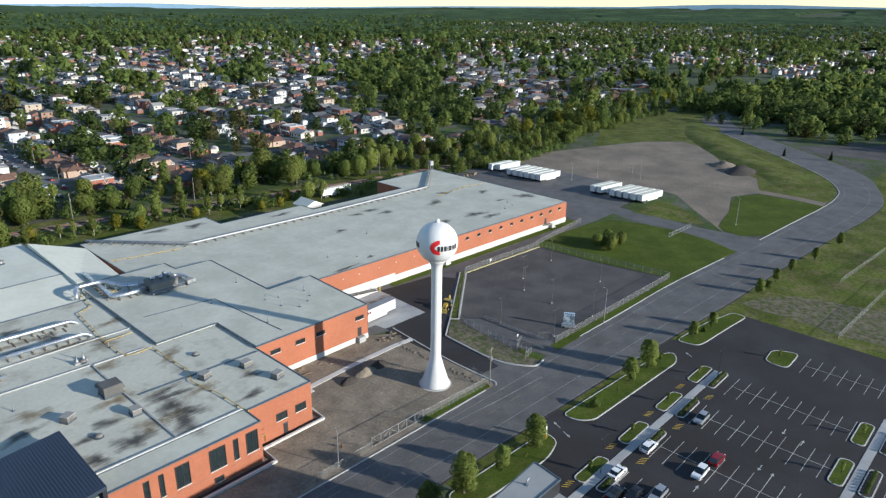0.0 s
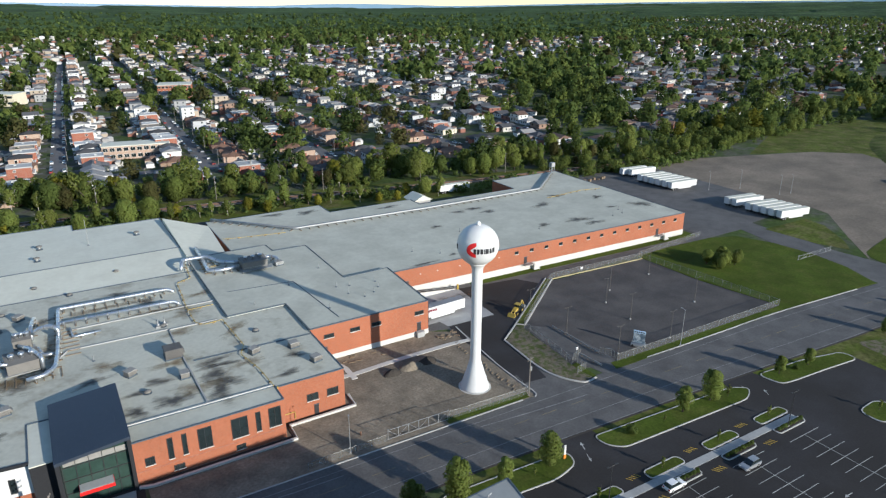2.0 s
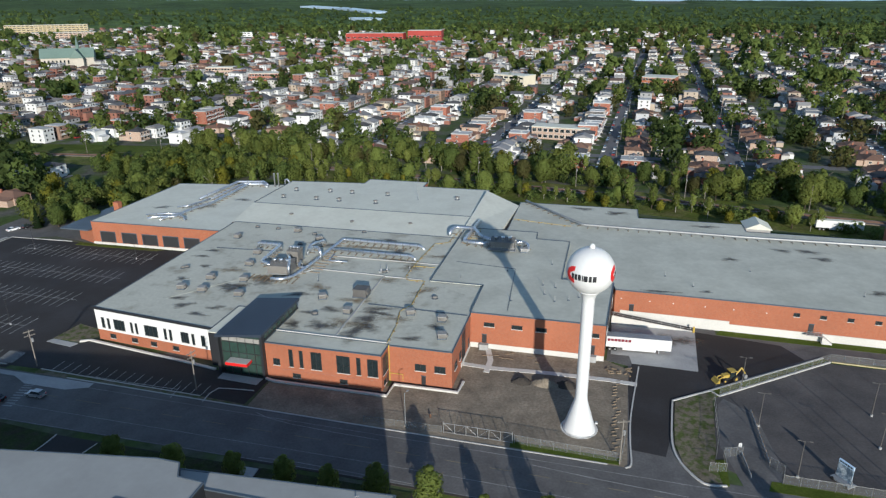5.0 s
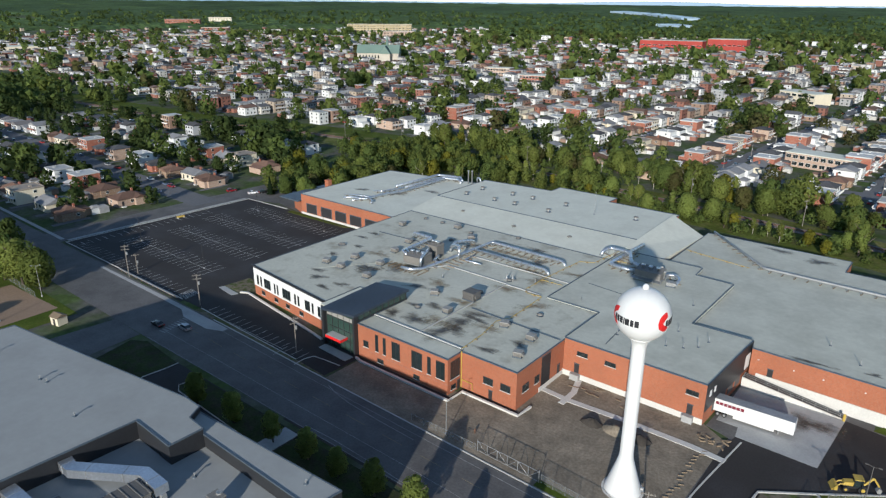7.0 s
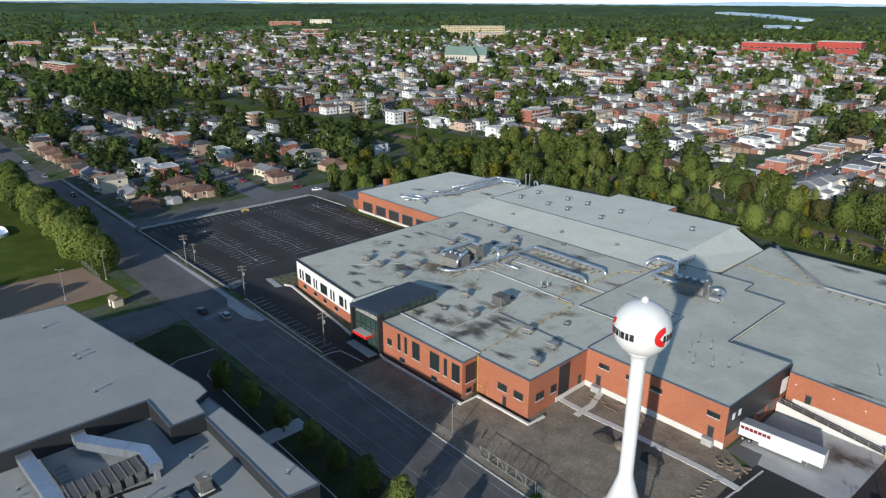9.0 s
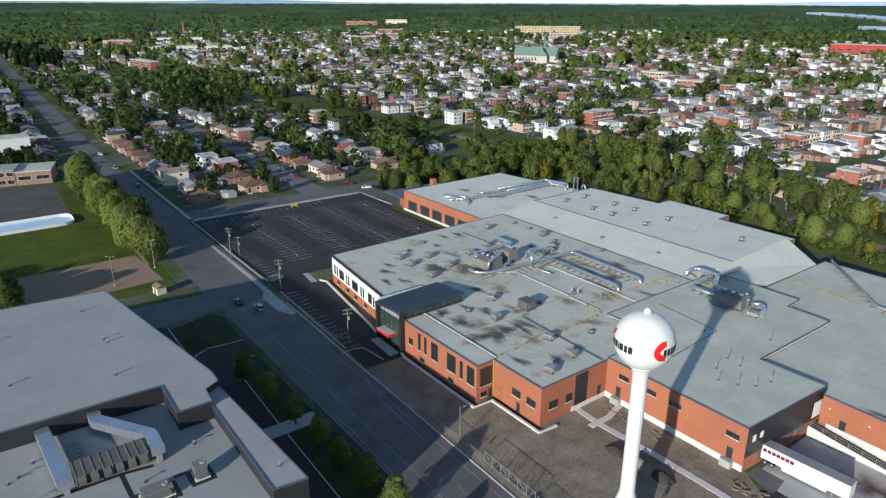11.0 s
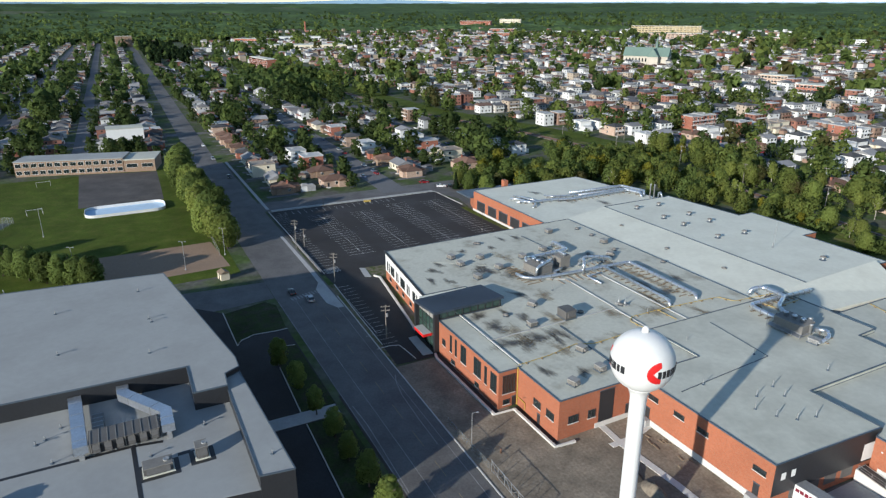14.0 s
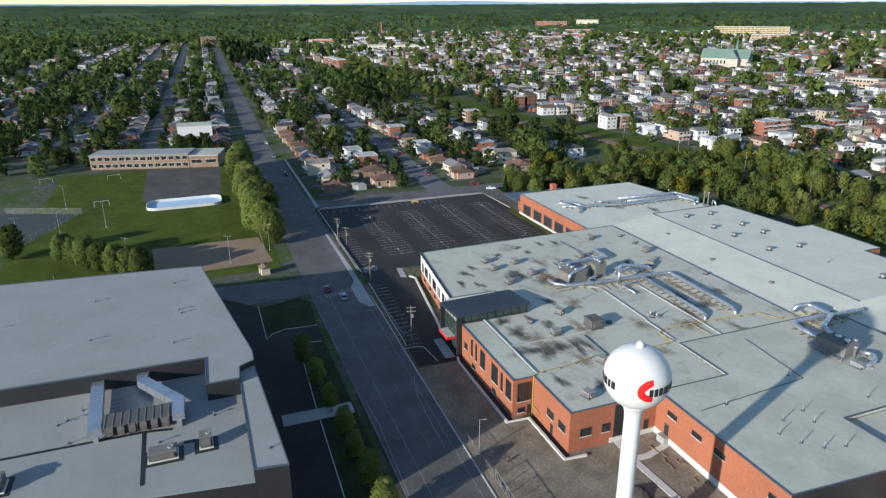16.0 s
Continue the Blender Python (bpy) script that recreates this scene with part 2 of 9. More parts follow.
# ---- mesh building ----
class Mesh:
    """Collects loose solids into one mesh."""

    def __init__(self):
        self.v, self.f = [], []

    def add(self, verts, faces):
        o = len(self.v)
        self.v.extend(verts)
        self.f.extend(tuple(i + o for i in face) for face in faces)
        return self

    def box(self, x0, x1, y0, y1, z0, z1):
        return self.add([(x0, y0, z0), (x1, y0, z0), (x1, y1, z0), (x0, y1, z0), (x0, y0, z1), (x1, y0, z1), (x1, y1, z1), (x0, y1, z1)],
                        [(3, 2, 1, 0), (4, 5, 6, 7), (0, 1, 5, 4), (1, 2, 6, 5), (2, 3, 7, 6), (3, 0, 4, 7)])

    def obox(self, cx, cy, z0, z1, lx, ly, deg=0.0, taper=1.0):
        """A box lx by ly turned by deg about its centre."""
        a = radians(deg)
        c, s = math.cos(a), math.sin(a)
        pts = []
        for z, k in ((z0, 1.0), (z1, taper)):
            for px, py in ((-lx / 2, -ly / 2), (lx / 2, -ly / 2), (lx / 2, ly / 2), (-lx / 2, ly / 2)):
                pts.append((cx + k * (px * c - py * s), cy + k * (px * s + py * c), z))
        return self.add(pts, [(3, 2, 1, 0), (4, 5, 6, 7), (0, 1, 5, 4), (1, 2, 6, 5), (2, 3, 7, 6), (3, 0, 4, 7)])

    def prism(self, poly, z0, z1):
        """An upright prism; z1 may be a list, one height a corner."""
        n = len(poly)
        area = sum(poly[i][0] * poly[(i + 1) % n][1] - poly[(i + 1) % n][0] * poly[i][1] for i in range(n))
        if not isinstance(z1, (list, tuple)):
            z1 = [z1] * n
        if area < 0:
            poly, z1 = poly[::-1], list(z1)[::-1]
        return self.add([(x, y, z0) for x, y in poly] + [(p[0], p[1], z) for p, z in zip(poly, z1)],
                        [tuple(range(n))[::-1], tuple(range(n, 2 * n))] + [(i, (i + 1) % n, n + (i + 1) % n, n + i) for i in range(n)])

    def tube(self, pts, r, sides=8, r_end=None):
        """A round pipe along a line of points, with closed ends."""
        pts = [Vector(p) for p in pts]
        rings = []
        for i, p in enumerate(pts):
            d = (pts[min(i + 1, len(pts) - 1)] - pts[max(i - 1, 0)]).normalized()
            a = d.cross(Vector((0, 0, 1)))
            a = a.normalized() if a.length > 1e-3 else Vector((1, 0, 0))
            b = d.cross(a)
            rr = r if r_end is None else r + (r_end - r) * i / (len(pts) - 1)
            rings.append([tuple(p + rr * (math.cos(k * math.tau / sides) * a + math.sin(k * math.tau / sides) * b)) for k in range(sides)])
        v = [q for ring in rings for q in ring]
        f = [(i * sides + k, (i + 1) * sides + k, (i + 1) * sides + (k + 1) % sides, i * sides + (k + 1) % sides)
             for i in range(len(pts) - 1) for k in range(sides)]
        f += [tuple(range(sides)), tuple(range(len(v) - sides, len(v)))[::-1]]
        return self.add(v, f)

    def turned(self, profile, cx=0.0, cy=0.0, sides=32):
        """A body of revolution from (radius, z) pairs."""
        v = [(cx + r * math.cos(k * math.tau / sides), cy + r * math.sin(k * math.tau / sides), z) for r, z in profile for k in range(sides)]
        n = len(profile)
        f = [(i * sides + k, i * sides + (k + 1) % sides, (i + 1) * sides + (k + 1) % sides, (i + 1) * sides + k) for i in range(n - 1) for k in range(sides)]
        f += [tuple(range(sides))[::-1], tuple(range((n - 1) * sides, n * sides))]
        return self.add(v, f)

    def strip(self, line, width, z0, z1):
        """A flat band of constant width along a polyline (x, y)."""
        v = []
        n = len(line)
        for i in range(n):
            a, b = Vector(line[max(i - 1, 0)]), Vector(line[min(i + 1, n - 1)])
            d = (b - a).normalized()
            nx, ny = -d.y * width / 2, d.x * width / 2
            x, y = line[i]
            v += [(x + nx, y + ny, z0), (x - nx, y - ny, z0), (x - nx, y - ny, z1), (x + nx, y + ny, z1)]
        f = [(0, 1, 2, 3), (4 * n - 1, 4 * n - 2, 4 * n - 3, 4 * n - 4)]
        for i in range(n - 1):
            o, q = 4 * i, 4 * i + 4
            f += [(o + 3, o + 2, q + 2, q + 3), (o, o + 3, q + 3, q), (o + 1, q + 1, q + 2, o + 2), (o, q, q + 1, o + 1)]
        return self.add(v, f)

    def data(self, name, mat, smooth=False):
        me = bpy.data.meshes.new(name)
        me.from_pydata(self.v, [], self.f)
        me.materials.append(mat)
        if smooth:
            me.polygons.foreach_set("use_smooth", [True] * len(me.polygons))
        me.update()
        return me


def part(name, mesh, mat, parent=None, label="", smooth=False):
    """One mesh object, under a thing or a part if parent is given."""
    ob = new(name, mesh.data(name, mat, smooth) if isinstance(mesh, Mesh) else mesh)
    if parent:
        ob.parent = parent
    return tagged(ob, label)


def thing(name, label, category, m=None, group="", kind=""):
    """An Empty at the base of a thing with parts."""
    ob = new(name)
    ob.empty_display_size = 0.5
    if m is not None:
        ob.matrix_basis = m
    return tagged(ob, label, category, group, kind)


def solid(name, mesh, mat, label, category, group="", kind="", smooth=False):
    """A thing that is one mesh."""
    return tagged(part(name, mesh, mat, None, "", smooth), label, category, group, kind)


def setting(name, mesh, mat, label, smooth=False):
    return solid(name, mesh, mat, label, name.rstrip("_0123456789").replace("_", " "), "", "structure", smooth)


def fillet(poly, r, steps=5):
    """A polygon with rounded corners."""
    out = []
    n = len(poly)
    for i in range(n):
        p, a, b = Vector(poly[i]), Vector(poly[i - 1]), Vector(poly[(i + 1) % n])
        rr = min(r, (a - p).length * 0.45, (b - p).length * 0.45)
        s, e = p + (a - p).normalized() * rr, p + (b - p).normalized() * rr
        for k in range(steps + 1):
            t = k / steps
            q = s * (1 - t) ** 2 + p * 2 * t * (1 - t) + e * t * t
            out.append((q.x, q.y))
    return out


def spline(pts, per=6):
    """A smooth line through points (Catmull-Rom)."""
    out = []
    n = len(pts)
    for i in range(n - 1):
        p = [Vector(pts[max(0, min(n - 1, i + k))]) for k in (-1, 0, 1, 2)]
        for j in range(per):
            t = j / per
            q = 0.5 * (2 * p[1] + (p[2] - p[0]) * t + (2 * p[0] - 5 * p[1] + 4 * p[2] - p[3]) * t * t + (3 * p[1] - p[0] - 3 * p[2] + p[3]) * t ** 3)
            out.append(tuple(q))
    return out + [tuple(pts[-1])]
# ---- ground and roads ----
RISE = [(-2.0, 118), (-0.6, 128), (0.22, 122), (0.75, 92), (1.0, 64), (1.3, 58), (1.55, 76), (2.1, 98), (2.4, 108), (3.1, 112), (4.3, 118)]


def ground_height(x, y):
    """Flat town, with land that rises gently to low wooded hills at the horizon."""
    r = math.hypot(x, y)
    if r < 2000:
        return 0.0
    a = math.atan2(y, x)
    if a < -2.0:
        a += math.tau
    return min(1.0, (r - 2000) / 2850) ** 1.6 * float(np.interp(a, [q[0] for q in RISE], [q[1] for q in RISE]))


def build_ground():
    radii = [0, 60, 150, 300, 600, 1000, 1500, 2000, 2300, 2600, 2900, 3200, 3500, 3800, 4100, 4400, 4700, 4900]
    seg = 96
    v, f = [(0, 0, 0)], []
    for r in radii[1:]:
        for k in range(seg):
            a = k * math.tau / seg
            x, y = r * math.cos(a), r * math.sin(a)
            v.append((x, y, ground_height(x, y)))
    f += [(0, 1 + k, 1 + (k + 1) % seg) for k in range(seg)]
    for i in range(len(radii) - 2):
        o, q = 1 + i * seg, 1 + (i + 1) * seg
        f += [(o + k, q + k, q + (k + 1) % seg, o + (k + 1) % seg) for k in range(seg)]
    setting("ground", Mesh().add(v, f), M_GROUND, "wide flat ground of grass and bare earth reaching the horizon")


build_ground()


def slab(name, poly, z, mat, label, kind=True):
    m = Mesh().prism(poly, -0.3, z)
    return setting(name, m, mat, label)


N_EDGE = spline([(-330, -5.5), (-222, -6.8), (-132, -7.6), (-76, -9), (-24, -10.1), (14.1, -10.8), (64.6, -12), (99.3, -12.7), (144.5, -16), (197.8, -19.1), (234.7, -21.4),
                 (258.4, -21.2), (280.1, -16.9), (308.2, -0.9), (350.2, 36.5), (413.8, 99), (461.2, 130.5), (508.4, 135.2), (581.7, 121.6)], 5)
S_EDGE = spline([(-330, -24), (-222, -24.5), (-132, -25), (-76, -25), (-24, -25.2), (14.1, -26.9), (64.4, -29.7), (99.3, -32.2), (144.3, -34.2), (197.5, -37.8), (231.2, -40.5),
                 (265.3, -40), (298.7, -30.6), (328.1, -17), (368.6, 20.2), (429.1, 82.6), (471.4, 111), (508.1, 116.5), (581.2, 104.9)], 5)


def build_roads():
    n = len(N_EDGE)
    v = [(x, y, 0.05) for x, y in N_EDGE] + [(x, y, 0.05) for x, y in S_EDGE]
    setting("road", Mesh().add(v, [(n + i, n + i + 1, i + 1, i) for i in range(n - 1)]), M_ROAD, "wide worn grey asphalt road with patches")
    kerb = Mesh()
    kerb.strip([(x, y + 0.12) for x, y in N_EDGE if -125 < x < 8], 0.28, -0.1, 0.17)
    kerb.strip([(x, y + 0.12) for x, y in N_EDGE if 35 < x < 139], 0.28, -0.1, 0.17)
    kerb.strip([(x, y + 0.12) for x, y in N_EDGE if 163 < x < 420], 0.28, -0.1, 0.17)
    setting("kerb", kerb, M_KERB, "pale concrete kerb along the road")
    gut = Mesh().strip([(x, y - 0.2) for x, y in S_EDGE if -70 < x < 260], 0.5, -0.1, 0.065)
    setting("gutter", gut, M_SOIL, "dark drainage gutter along the road edge")
    lines = Mesh()
    centre_line = Mesh()
    for off, dash in ((0.13, False), (0.42, True), (0.7, False), (0.985, False)):
        pts = [((a[0] * (1 - off) + b[0] * off), (a[1] * (1 - off) + b[1] * off)) for a, b in zip(N_EDGE, S_EDGE)]
        for a, b in zip(pts, pts[1:]):
            a, b = Vector(a), Vector(b)
            ln = (b - a).length
            d = 0.0
            while d < ln:
                e = min(ln, d + (4.0 if dash else 9.0))
                p, q = a + (b - a) * d / ln, a + (b - a) * e / ln
                if -125 < p.x < 300:
                    (centre_line if dash else lines).strip([tuple(p), tuple(q)], 0.12, 0.03, 0.058)
                d += 9.0
    setting("road_marking", lines, M_LINE_F, "faded white lane lines on the road")
    setting("road_marking_2", centre_line, material("faded_yellow_paint", (0.2, 0.165, 0.1), 0.85, vary=0.4, big=3, small=0.3), "faded yellow centre line on the road")
    west = Mesh().strip([(-330, -14.8), (-776, -1), (-1263, 12), (-1775, 30), (-2400, 50)], 13, -0.2, 0.06)
    setting("street_main", west, M_ROAD, "long straight asphalt street between the houses")


build_roads()

slab("yard_dirt", [(-71, -9.4), (-44, -9.8), (9.5, -10.6), (10.3, -3), (10.3, 26), (4, 30), (-29, 30), (-29, 8), (-71, 3)], 0.04, M_DIRT, "bare packed dirt yard round the water tower")
slab("verge_south", [(-24, -25.4), (14.1, -27.1), (64.4, -29.9), (99.3, -32.5), (144.3, -34.3), (231.1, -40.7), (265.2, -40.2), (309.2, -25.4), (434.2, -24.5), (420, -170), (88, -170), (90.1, -37.7), (77.6, -38), (46, -35.6), (-25, -34)],
     0.03, M_ROUGH, "rough grass verge beside the road")
slab("car_park", [(-75, -33.5), (46, -35.6), (61.3, -35.5), (77.5, -37.8), (90.1, -39.2), (88, -170), (-75, -170)], 0.045, M_LOT, "dark fresh asphalt car park")
slab("car_park_entry", [(0.5, -25.9), (11, -26.6), (13, -36), (-2, -36)], 0.055, M_LOT, "dark asphalt entrance of the car park")
slab("car_park_entry_2", [(51.2, -28.8), (60.8, -29.5), (63.3, -37.5), (47, -37.6)], 0.055, M_LOT, "dark asphalt entrance of the car park")
slab("driveway", [(9.5, -14.2), (25.4, -14.5), (20.6, -8.5), (18.7, -2.6), (18.7, 3.5), (19.9, 14.7), (28.6, 21.6), (55, 41.5), (156.3, 41.7), (147.6, 6.9), (146.1, -16.6), (167, -17.9), (164.2, 7.2), (167.6, 44.9), (205.9, 48.5),
     (210.1, 137.7), (138, 145.1), (136.9, 48.7), (32.7, 49.9), (32.7, 55), (6, 55), (5, 29.5), (10.1, 28)], 0.042, M_ROAD, "asphalt driveway and lorry yard beside the factory")
slab("dark_drive", [(10.2, -5), (16.8, -5.7), (18.7, 3.5), (19.9, 14.7), (28.6, 21.6), (31.4, 28.9), (11.0, 29.2), (10.0, 20)], 0.0622, M_LOT, "dark new asphalt of the drive to the loading dock")
slab("dark_drive_2", [(26.3, 28.9), (27.5, 49.9), (47.9, 46.9), (51.9, 40.4), (31.4, 24.4)], 0.062, M_LOT, "dark new asphalt beside the loading dock")
slab("dock_slab", [(11.0, 29.3), (26.2, 28.9), (27.4, 49.9), (6, 51), (6, 33), (10.4, 33)], 0.072, M_SLAB, "pale grey concrete slab at the loading dock")
slab("old_lot", [(25.5, -5.2), (28.8, 19.3), (55.8, 40.1), (97, 38.5), (102.6, -10.3), (34.5, -11.4)], 0.045, M_LOT_OLD, "old grey-brown asphalt lot inside a wire fence")
slab("lawn", [(101.6, -12.9), (102.8, -11.1), (98.1, 15.8), (97.6, 41.6), (114.5, 42.3), (136.7, 41.2), (147.1, 37.4), (152.5, 24.7), (153.6, 10.9), (151.4, -2.6), (145.2, -15.6), (124, -13.9)], 0.12, M_GRASS, "mown green lawn beside the road")
slab("lawn_strip", [(34.1, -11.5), (64.6, -11.9), (99.3, -12.6), (103, -12.7), (102.8, -10), (35.1, -8.6)], 0.10, M_GRASS, "narrow grass strip along the fence")
slab("lawn_strip_2", [(-13, -9.6), (8, -10.3), (8.6, -8.2), (-13, -7.6)], 0.10, M_GRASS, "narrow grass strip along the fence")
slab("lawn_wall", [(32.6, 49.5), (134.8, 46.2), (134.9, 51.7), (34.7, 53.6)], 0.10, M_GRASS, "grass strip along the long brick wall")
slab("lawn_east", [(167.9, -2.4), (165.2, -10.1), (174.5, -17.6), (212.1, -19.6), (240.2, -21.3), (238.9, 7.7), (225.8, 14.4), (196.2, 6.6), (172.3, 1.7)], 0.06, M_GRASS, "green grass between the road and the bare lot")
slab("bare_lot", [(164.7, -3.9), (172, 1.5), (180.4, 3.8), (196.2, 6.6), (224, 16.1), (242.1, 8.8), (273.1, 21), (288.3, 44.2), (308.2, 55.9), (338, 76.3), (348.2, 96.2), (328, 114.6), (284.2, 128.4), (234.3, 143.6), (197.6, 129), (194.6, 110.3), (198.5, 94.4), (201.7, 67.6), (210.5, 45.8), (207.5, 36), (184.1, 14.9)], 0.035, M_GRAVEL, "broad bare lot of grey-brown gravel")
slab("meadow_east", [(242.1, 8.8), (240.4, -19.3), (254.4, -21), (273.4, -18), (297.5, -9), (340.3, 27), (414.2, 99), (461, 131), (540, 138), (530, 150), (470, 170), (360, 165), (287.2, 130.4), (328, 115), (348.4, 96.4), (338.2, 76.2), (308.4, 55.7), (288.5, 44), (273.3, 20.8)], 0.025, M_ROUGH, "rough green meadow beside the curving road")
slab("wing_lot", [(-218, -6), (-137, -7), (-137, 12), (-126, 14), (-126, 74), (-216, 73.6)], 0.05, M_LOT, "empty dark asphalt car park with painted stalls")
slab("front_verge", [(-128, -5.7), (-83, -7.5), (-72, -8.2), (-71.8, -9.0), (-128, -7.6)], 0.07, M_WEED, "weedy earth strip between road and forecourt")
slab("front_lot", [(-137.4, -5.9), (-127.8, -5.7), (-83, -7.5), (-72, -8.2), (-71.5, 3.4), (-84, 3.4), (-127, 9.0), (-128.6, 6.2), (-137.4, 6.2)], 0.06, M_LOT, "dark asphalt forecourt with painted stalls")
slab("cross_street", [(-236, -170), (-221, -170), (-219, 70), (-200, 78), (-178, 73.9), (-178, 80), (-215, 100), (-232, 96)], 0.04, M_ROAD, "asphalt side street")
slab("cross_street_2", [(-140, -25), (-126, -25.2), (-124, -48), (-140, -170), (-152, -170)], 0.04, M_ROAD, "asphalt side street")
slab("playing_field", [(-330, -28), (-186, -30), (-152, -30), (-150, -120), (-330, -120)], 0.05, M_GRASS, "green school playing field")
slab("infield", [(-189, -34), (-160, -32), (-158, -70), (-189, -72)], 0.06, M_SAND, "reddish sand infield")
slab("schoolyard", [(-333, -78.6), (-262, -78.6), (-262, -43.4), (-324, -41)], 0.065, M_LOT_OLD, "grey asphalt schoolyard")
# These three are coloured darker to stand for the hall's shadow.
slab("grass_by_road", [(-121, -40.8), (-124.4, -28.6), (-120.4, -26), (-104, -27.2), (-103.8, -30.1), (-104.4, -35), (-102.6, -39.4), (-100.1, -40.9)], 0.16, M_BED_SHADE, "grass patch beside the road, coloured dark for the hall's shade")
slab("planted_bed", [(-93.6, -27.4), (-94.4, -32.6), (-92.2, -33.8), (-62.6, -34.8), (-62.6, -27)], 0.16, M_BED_SHADE, "planted strip between road and drive, coloured dark for the hall's shade")
slab("planted_bed_2", [(-57.6, -26.8), (-57.6, -34.9), (-28, -35.5), (-28, -26.8)], 0.16, M_BED_SHADE, "planted strip between road and drive, coloured dark for the hall's shade")
slab("near_drive", [(-122, -40.9), (-104, -27), (-28, -26.8), (-18, -45), (-140, -58)], 0.07, M_LOT, "dark asphalt drive beside the flat-roofed hall")

# ---- factory ----
BT = 9.2          # height of the front roofs
MZ = 9.65         # height of the middle roof
LZ = 8.85         # height of the long roof


def parapet(poly, z, parent, h=0.15, mat=M_FLASH, w=0.22):
    for i in range(len(poly)):
        part("parapet", Mesh().strip([poly[i], poly[(i + 1) % len(poly)]], w, z - 0.1, z + h + 0.003 * (i % 3)), mat, parent, "metal flashing along the roof edge")


def block(parent, poly, z, wall_mat, roof_mat, base=0.0, plinth=True, edge=0.14):
    """A flat-roofed building block: walls, roof sheet and edge flashing."""
    part("wall", Mesh().prism(poly, -0.3, z - 0.05), wall_mat, parent)
    cx, cy = sum(p[0] for p in poly) / len(poly), sum(p[1] for p in poly) / len(poly)
    part("roof", Mesh().prism(poly, z - 0.05 + 0.004, z), roof_mat, parent)
    if edge:
        parapet(poly, z, parent, edge)


factory = thing("factory", "long flat-roofed orange brick factory with grey membrane roofs", "factory")
FRONT = [(-124.9, 11), (-88.3, 7.2), (-88.3, 20), (-72.5, 20), (-72.5, 9.6), (-44, 9.4), (-44, 8.6), (-28.9, 8.6), (-28.9, 46.4), (-44, 46.4), (-44, 84), (-126.5, 84)]
block(factory, FRONT, BT, M_BRICK, M_ROOF_W)
STRIP = [(-72.5, 3.8), (-44, 3.8), (-44, 9.38), (-72.5, 9.58)]
block(factory, STRIP, BT - 0.12, M_BRICK, M_ROOF)
MID = [(-28.88, 28.9), (4.3, 28.9), (5.8, 55.6), (-8.4, 55.2), (-8.2, 87), (-19, 87.4), (-19.3, 94), (-44, 94), (-44, 46.42), (-28.88, 46.42)]
block(factory, MID, MZ, M_BRICK, M_ROOF)
for a, b in zip(MID[2:], MID[3:] + MID[:1]):
    part("upstand", Mesh().strip([a, b], 0.16, 8.35, MZ - 0.02), M_ROOF, factory, "grey membrane upstand between the roofs")
LONG = [(6.42, 53.2), (131, 49.7), (133, 128), (96, 128), (96, 112), (49, 112), (49, 120), (14, 120), (14, 131), (-30, 131), (-30, 94.02), (-19.28, 94.02), (-18.98, 87.42), (-8.18, 87.02), (-8.38, 55.22), (5.82, 55.62)]
block(factory, LONG, LZ, M_BRICK, M_ROOF)
part("wall", Mesh().prism([(-128, 84.02), (-44.02, 84.02), (-44.02, 104), (-130, 104)], -0.3, [8.9, 8.9, 10.3, 10.3]), M_BRICK, factory)
part("roof", Mesh().prism([(-128, 84.02), (-44.02, 84.02), (-44.02, 104), (-130, 104)], 8.6, [8.95, 8.95, 10.4, 10.4]), M_ROOF_L, factory)
UPPER = [(-130, 104.02), (-44.02, 104.02), (-44.02, 140), (-72, 140), (-72, 147), (-98, 147), (-98, 140), (-130, 137)]
block(factory, UPPER, 10.4, M_BRICK, M_ROOF_L, edge=0.2)
WING = [(-180, 74.5), (-126.5, 74.8), (-128, 84.02), (-130, 104), (-130, 137), (-180, 129)]
block(factory, WING, 8.6, M_BRICK, M_ROOF_L)
PENT = [(-43.98, 94.02), (-32, 94.02), (-30.02, 126), (-43.98, 134)]
part("roof", Mesh().prism(PENT, 0, [10.6, 9.0, 9.0, 12.0]), M_ROOF_L, factory, "sloping pale roof of the raised bay")

# ---- water tower ----
def ball_patch(parent, name, outline, r, cz, mat, label):
    """A thin curved plate on the tank; outline: rows of (degrees round, low z, high z)."""
    v, f = [], []
    q = 7
    for rr in (r - 0.1, r + 0.03):
        for deg, lo, hi in outline:
            for j in range(q):
                z = lo + (hi - lo) * j / (q - 1)
                h = math.sqrt(max(0.01, rr * rr - z * z))
                v.append((h * math.cos(radians(deg)), h * math.sin(radians(deg)), cz + z))
    c = len(outline)
    n = q * c
    for i in range(c - 1):
        for j in range(q - 1):
            a = q * i + j
            f += [(n + a, n + a + q, n + a + q + 1, n + a + 1), (a, a + 1, a + q + 1, a + q)]
        a, b = q * i, q * i + q - 1
        f += [(b, n + b, n + b + q, b + q), (a, a + q, n + a + q, n + a)]
    for j in range(q - 1):
        a, b = j, n - q + j
        f += [(a, n + a, n + a + 1, a + 1), (b, b + 1, n + b + 1, n + b)]
    part(name, Mesh().add(v, f), mat, parent, label)


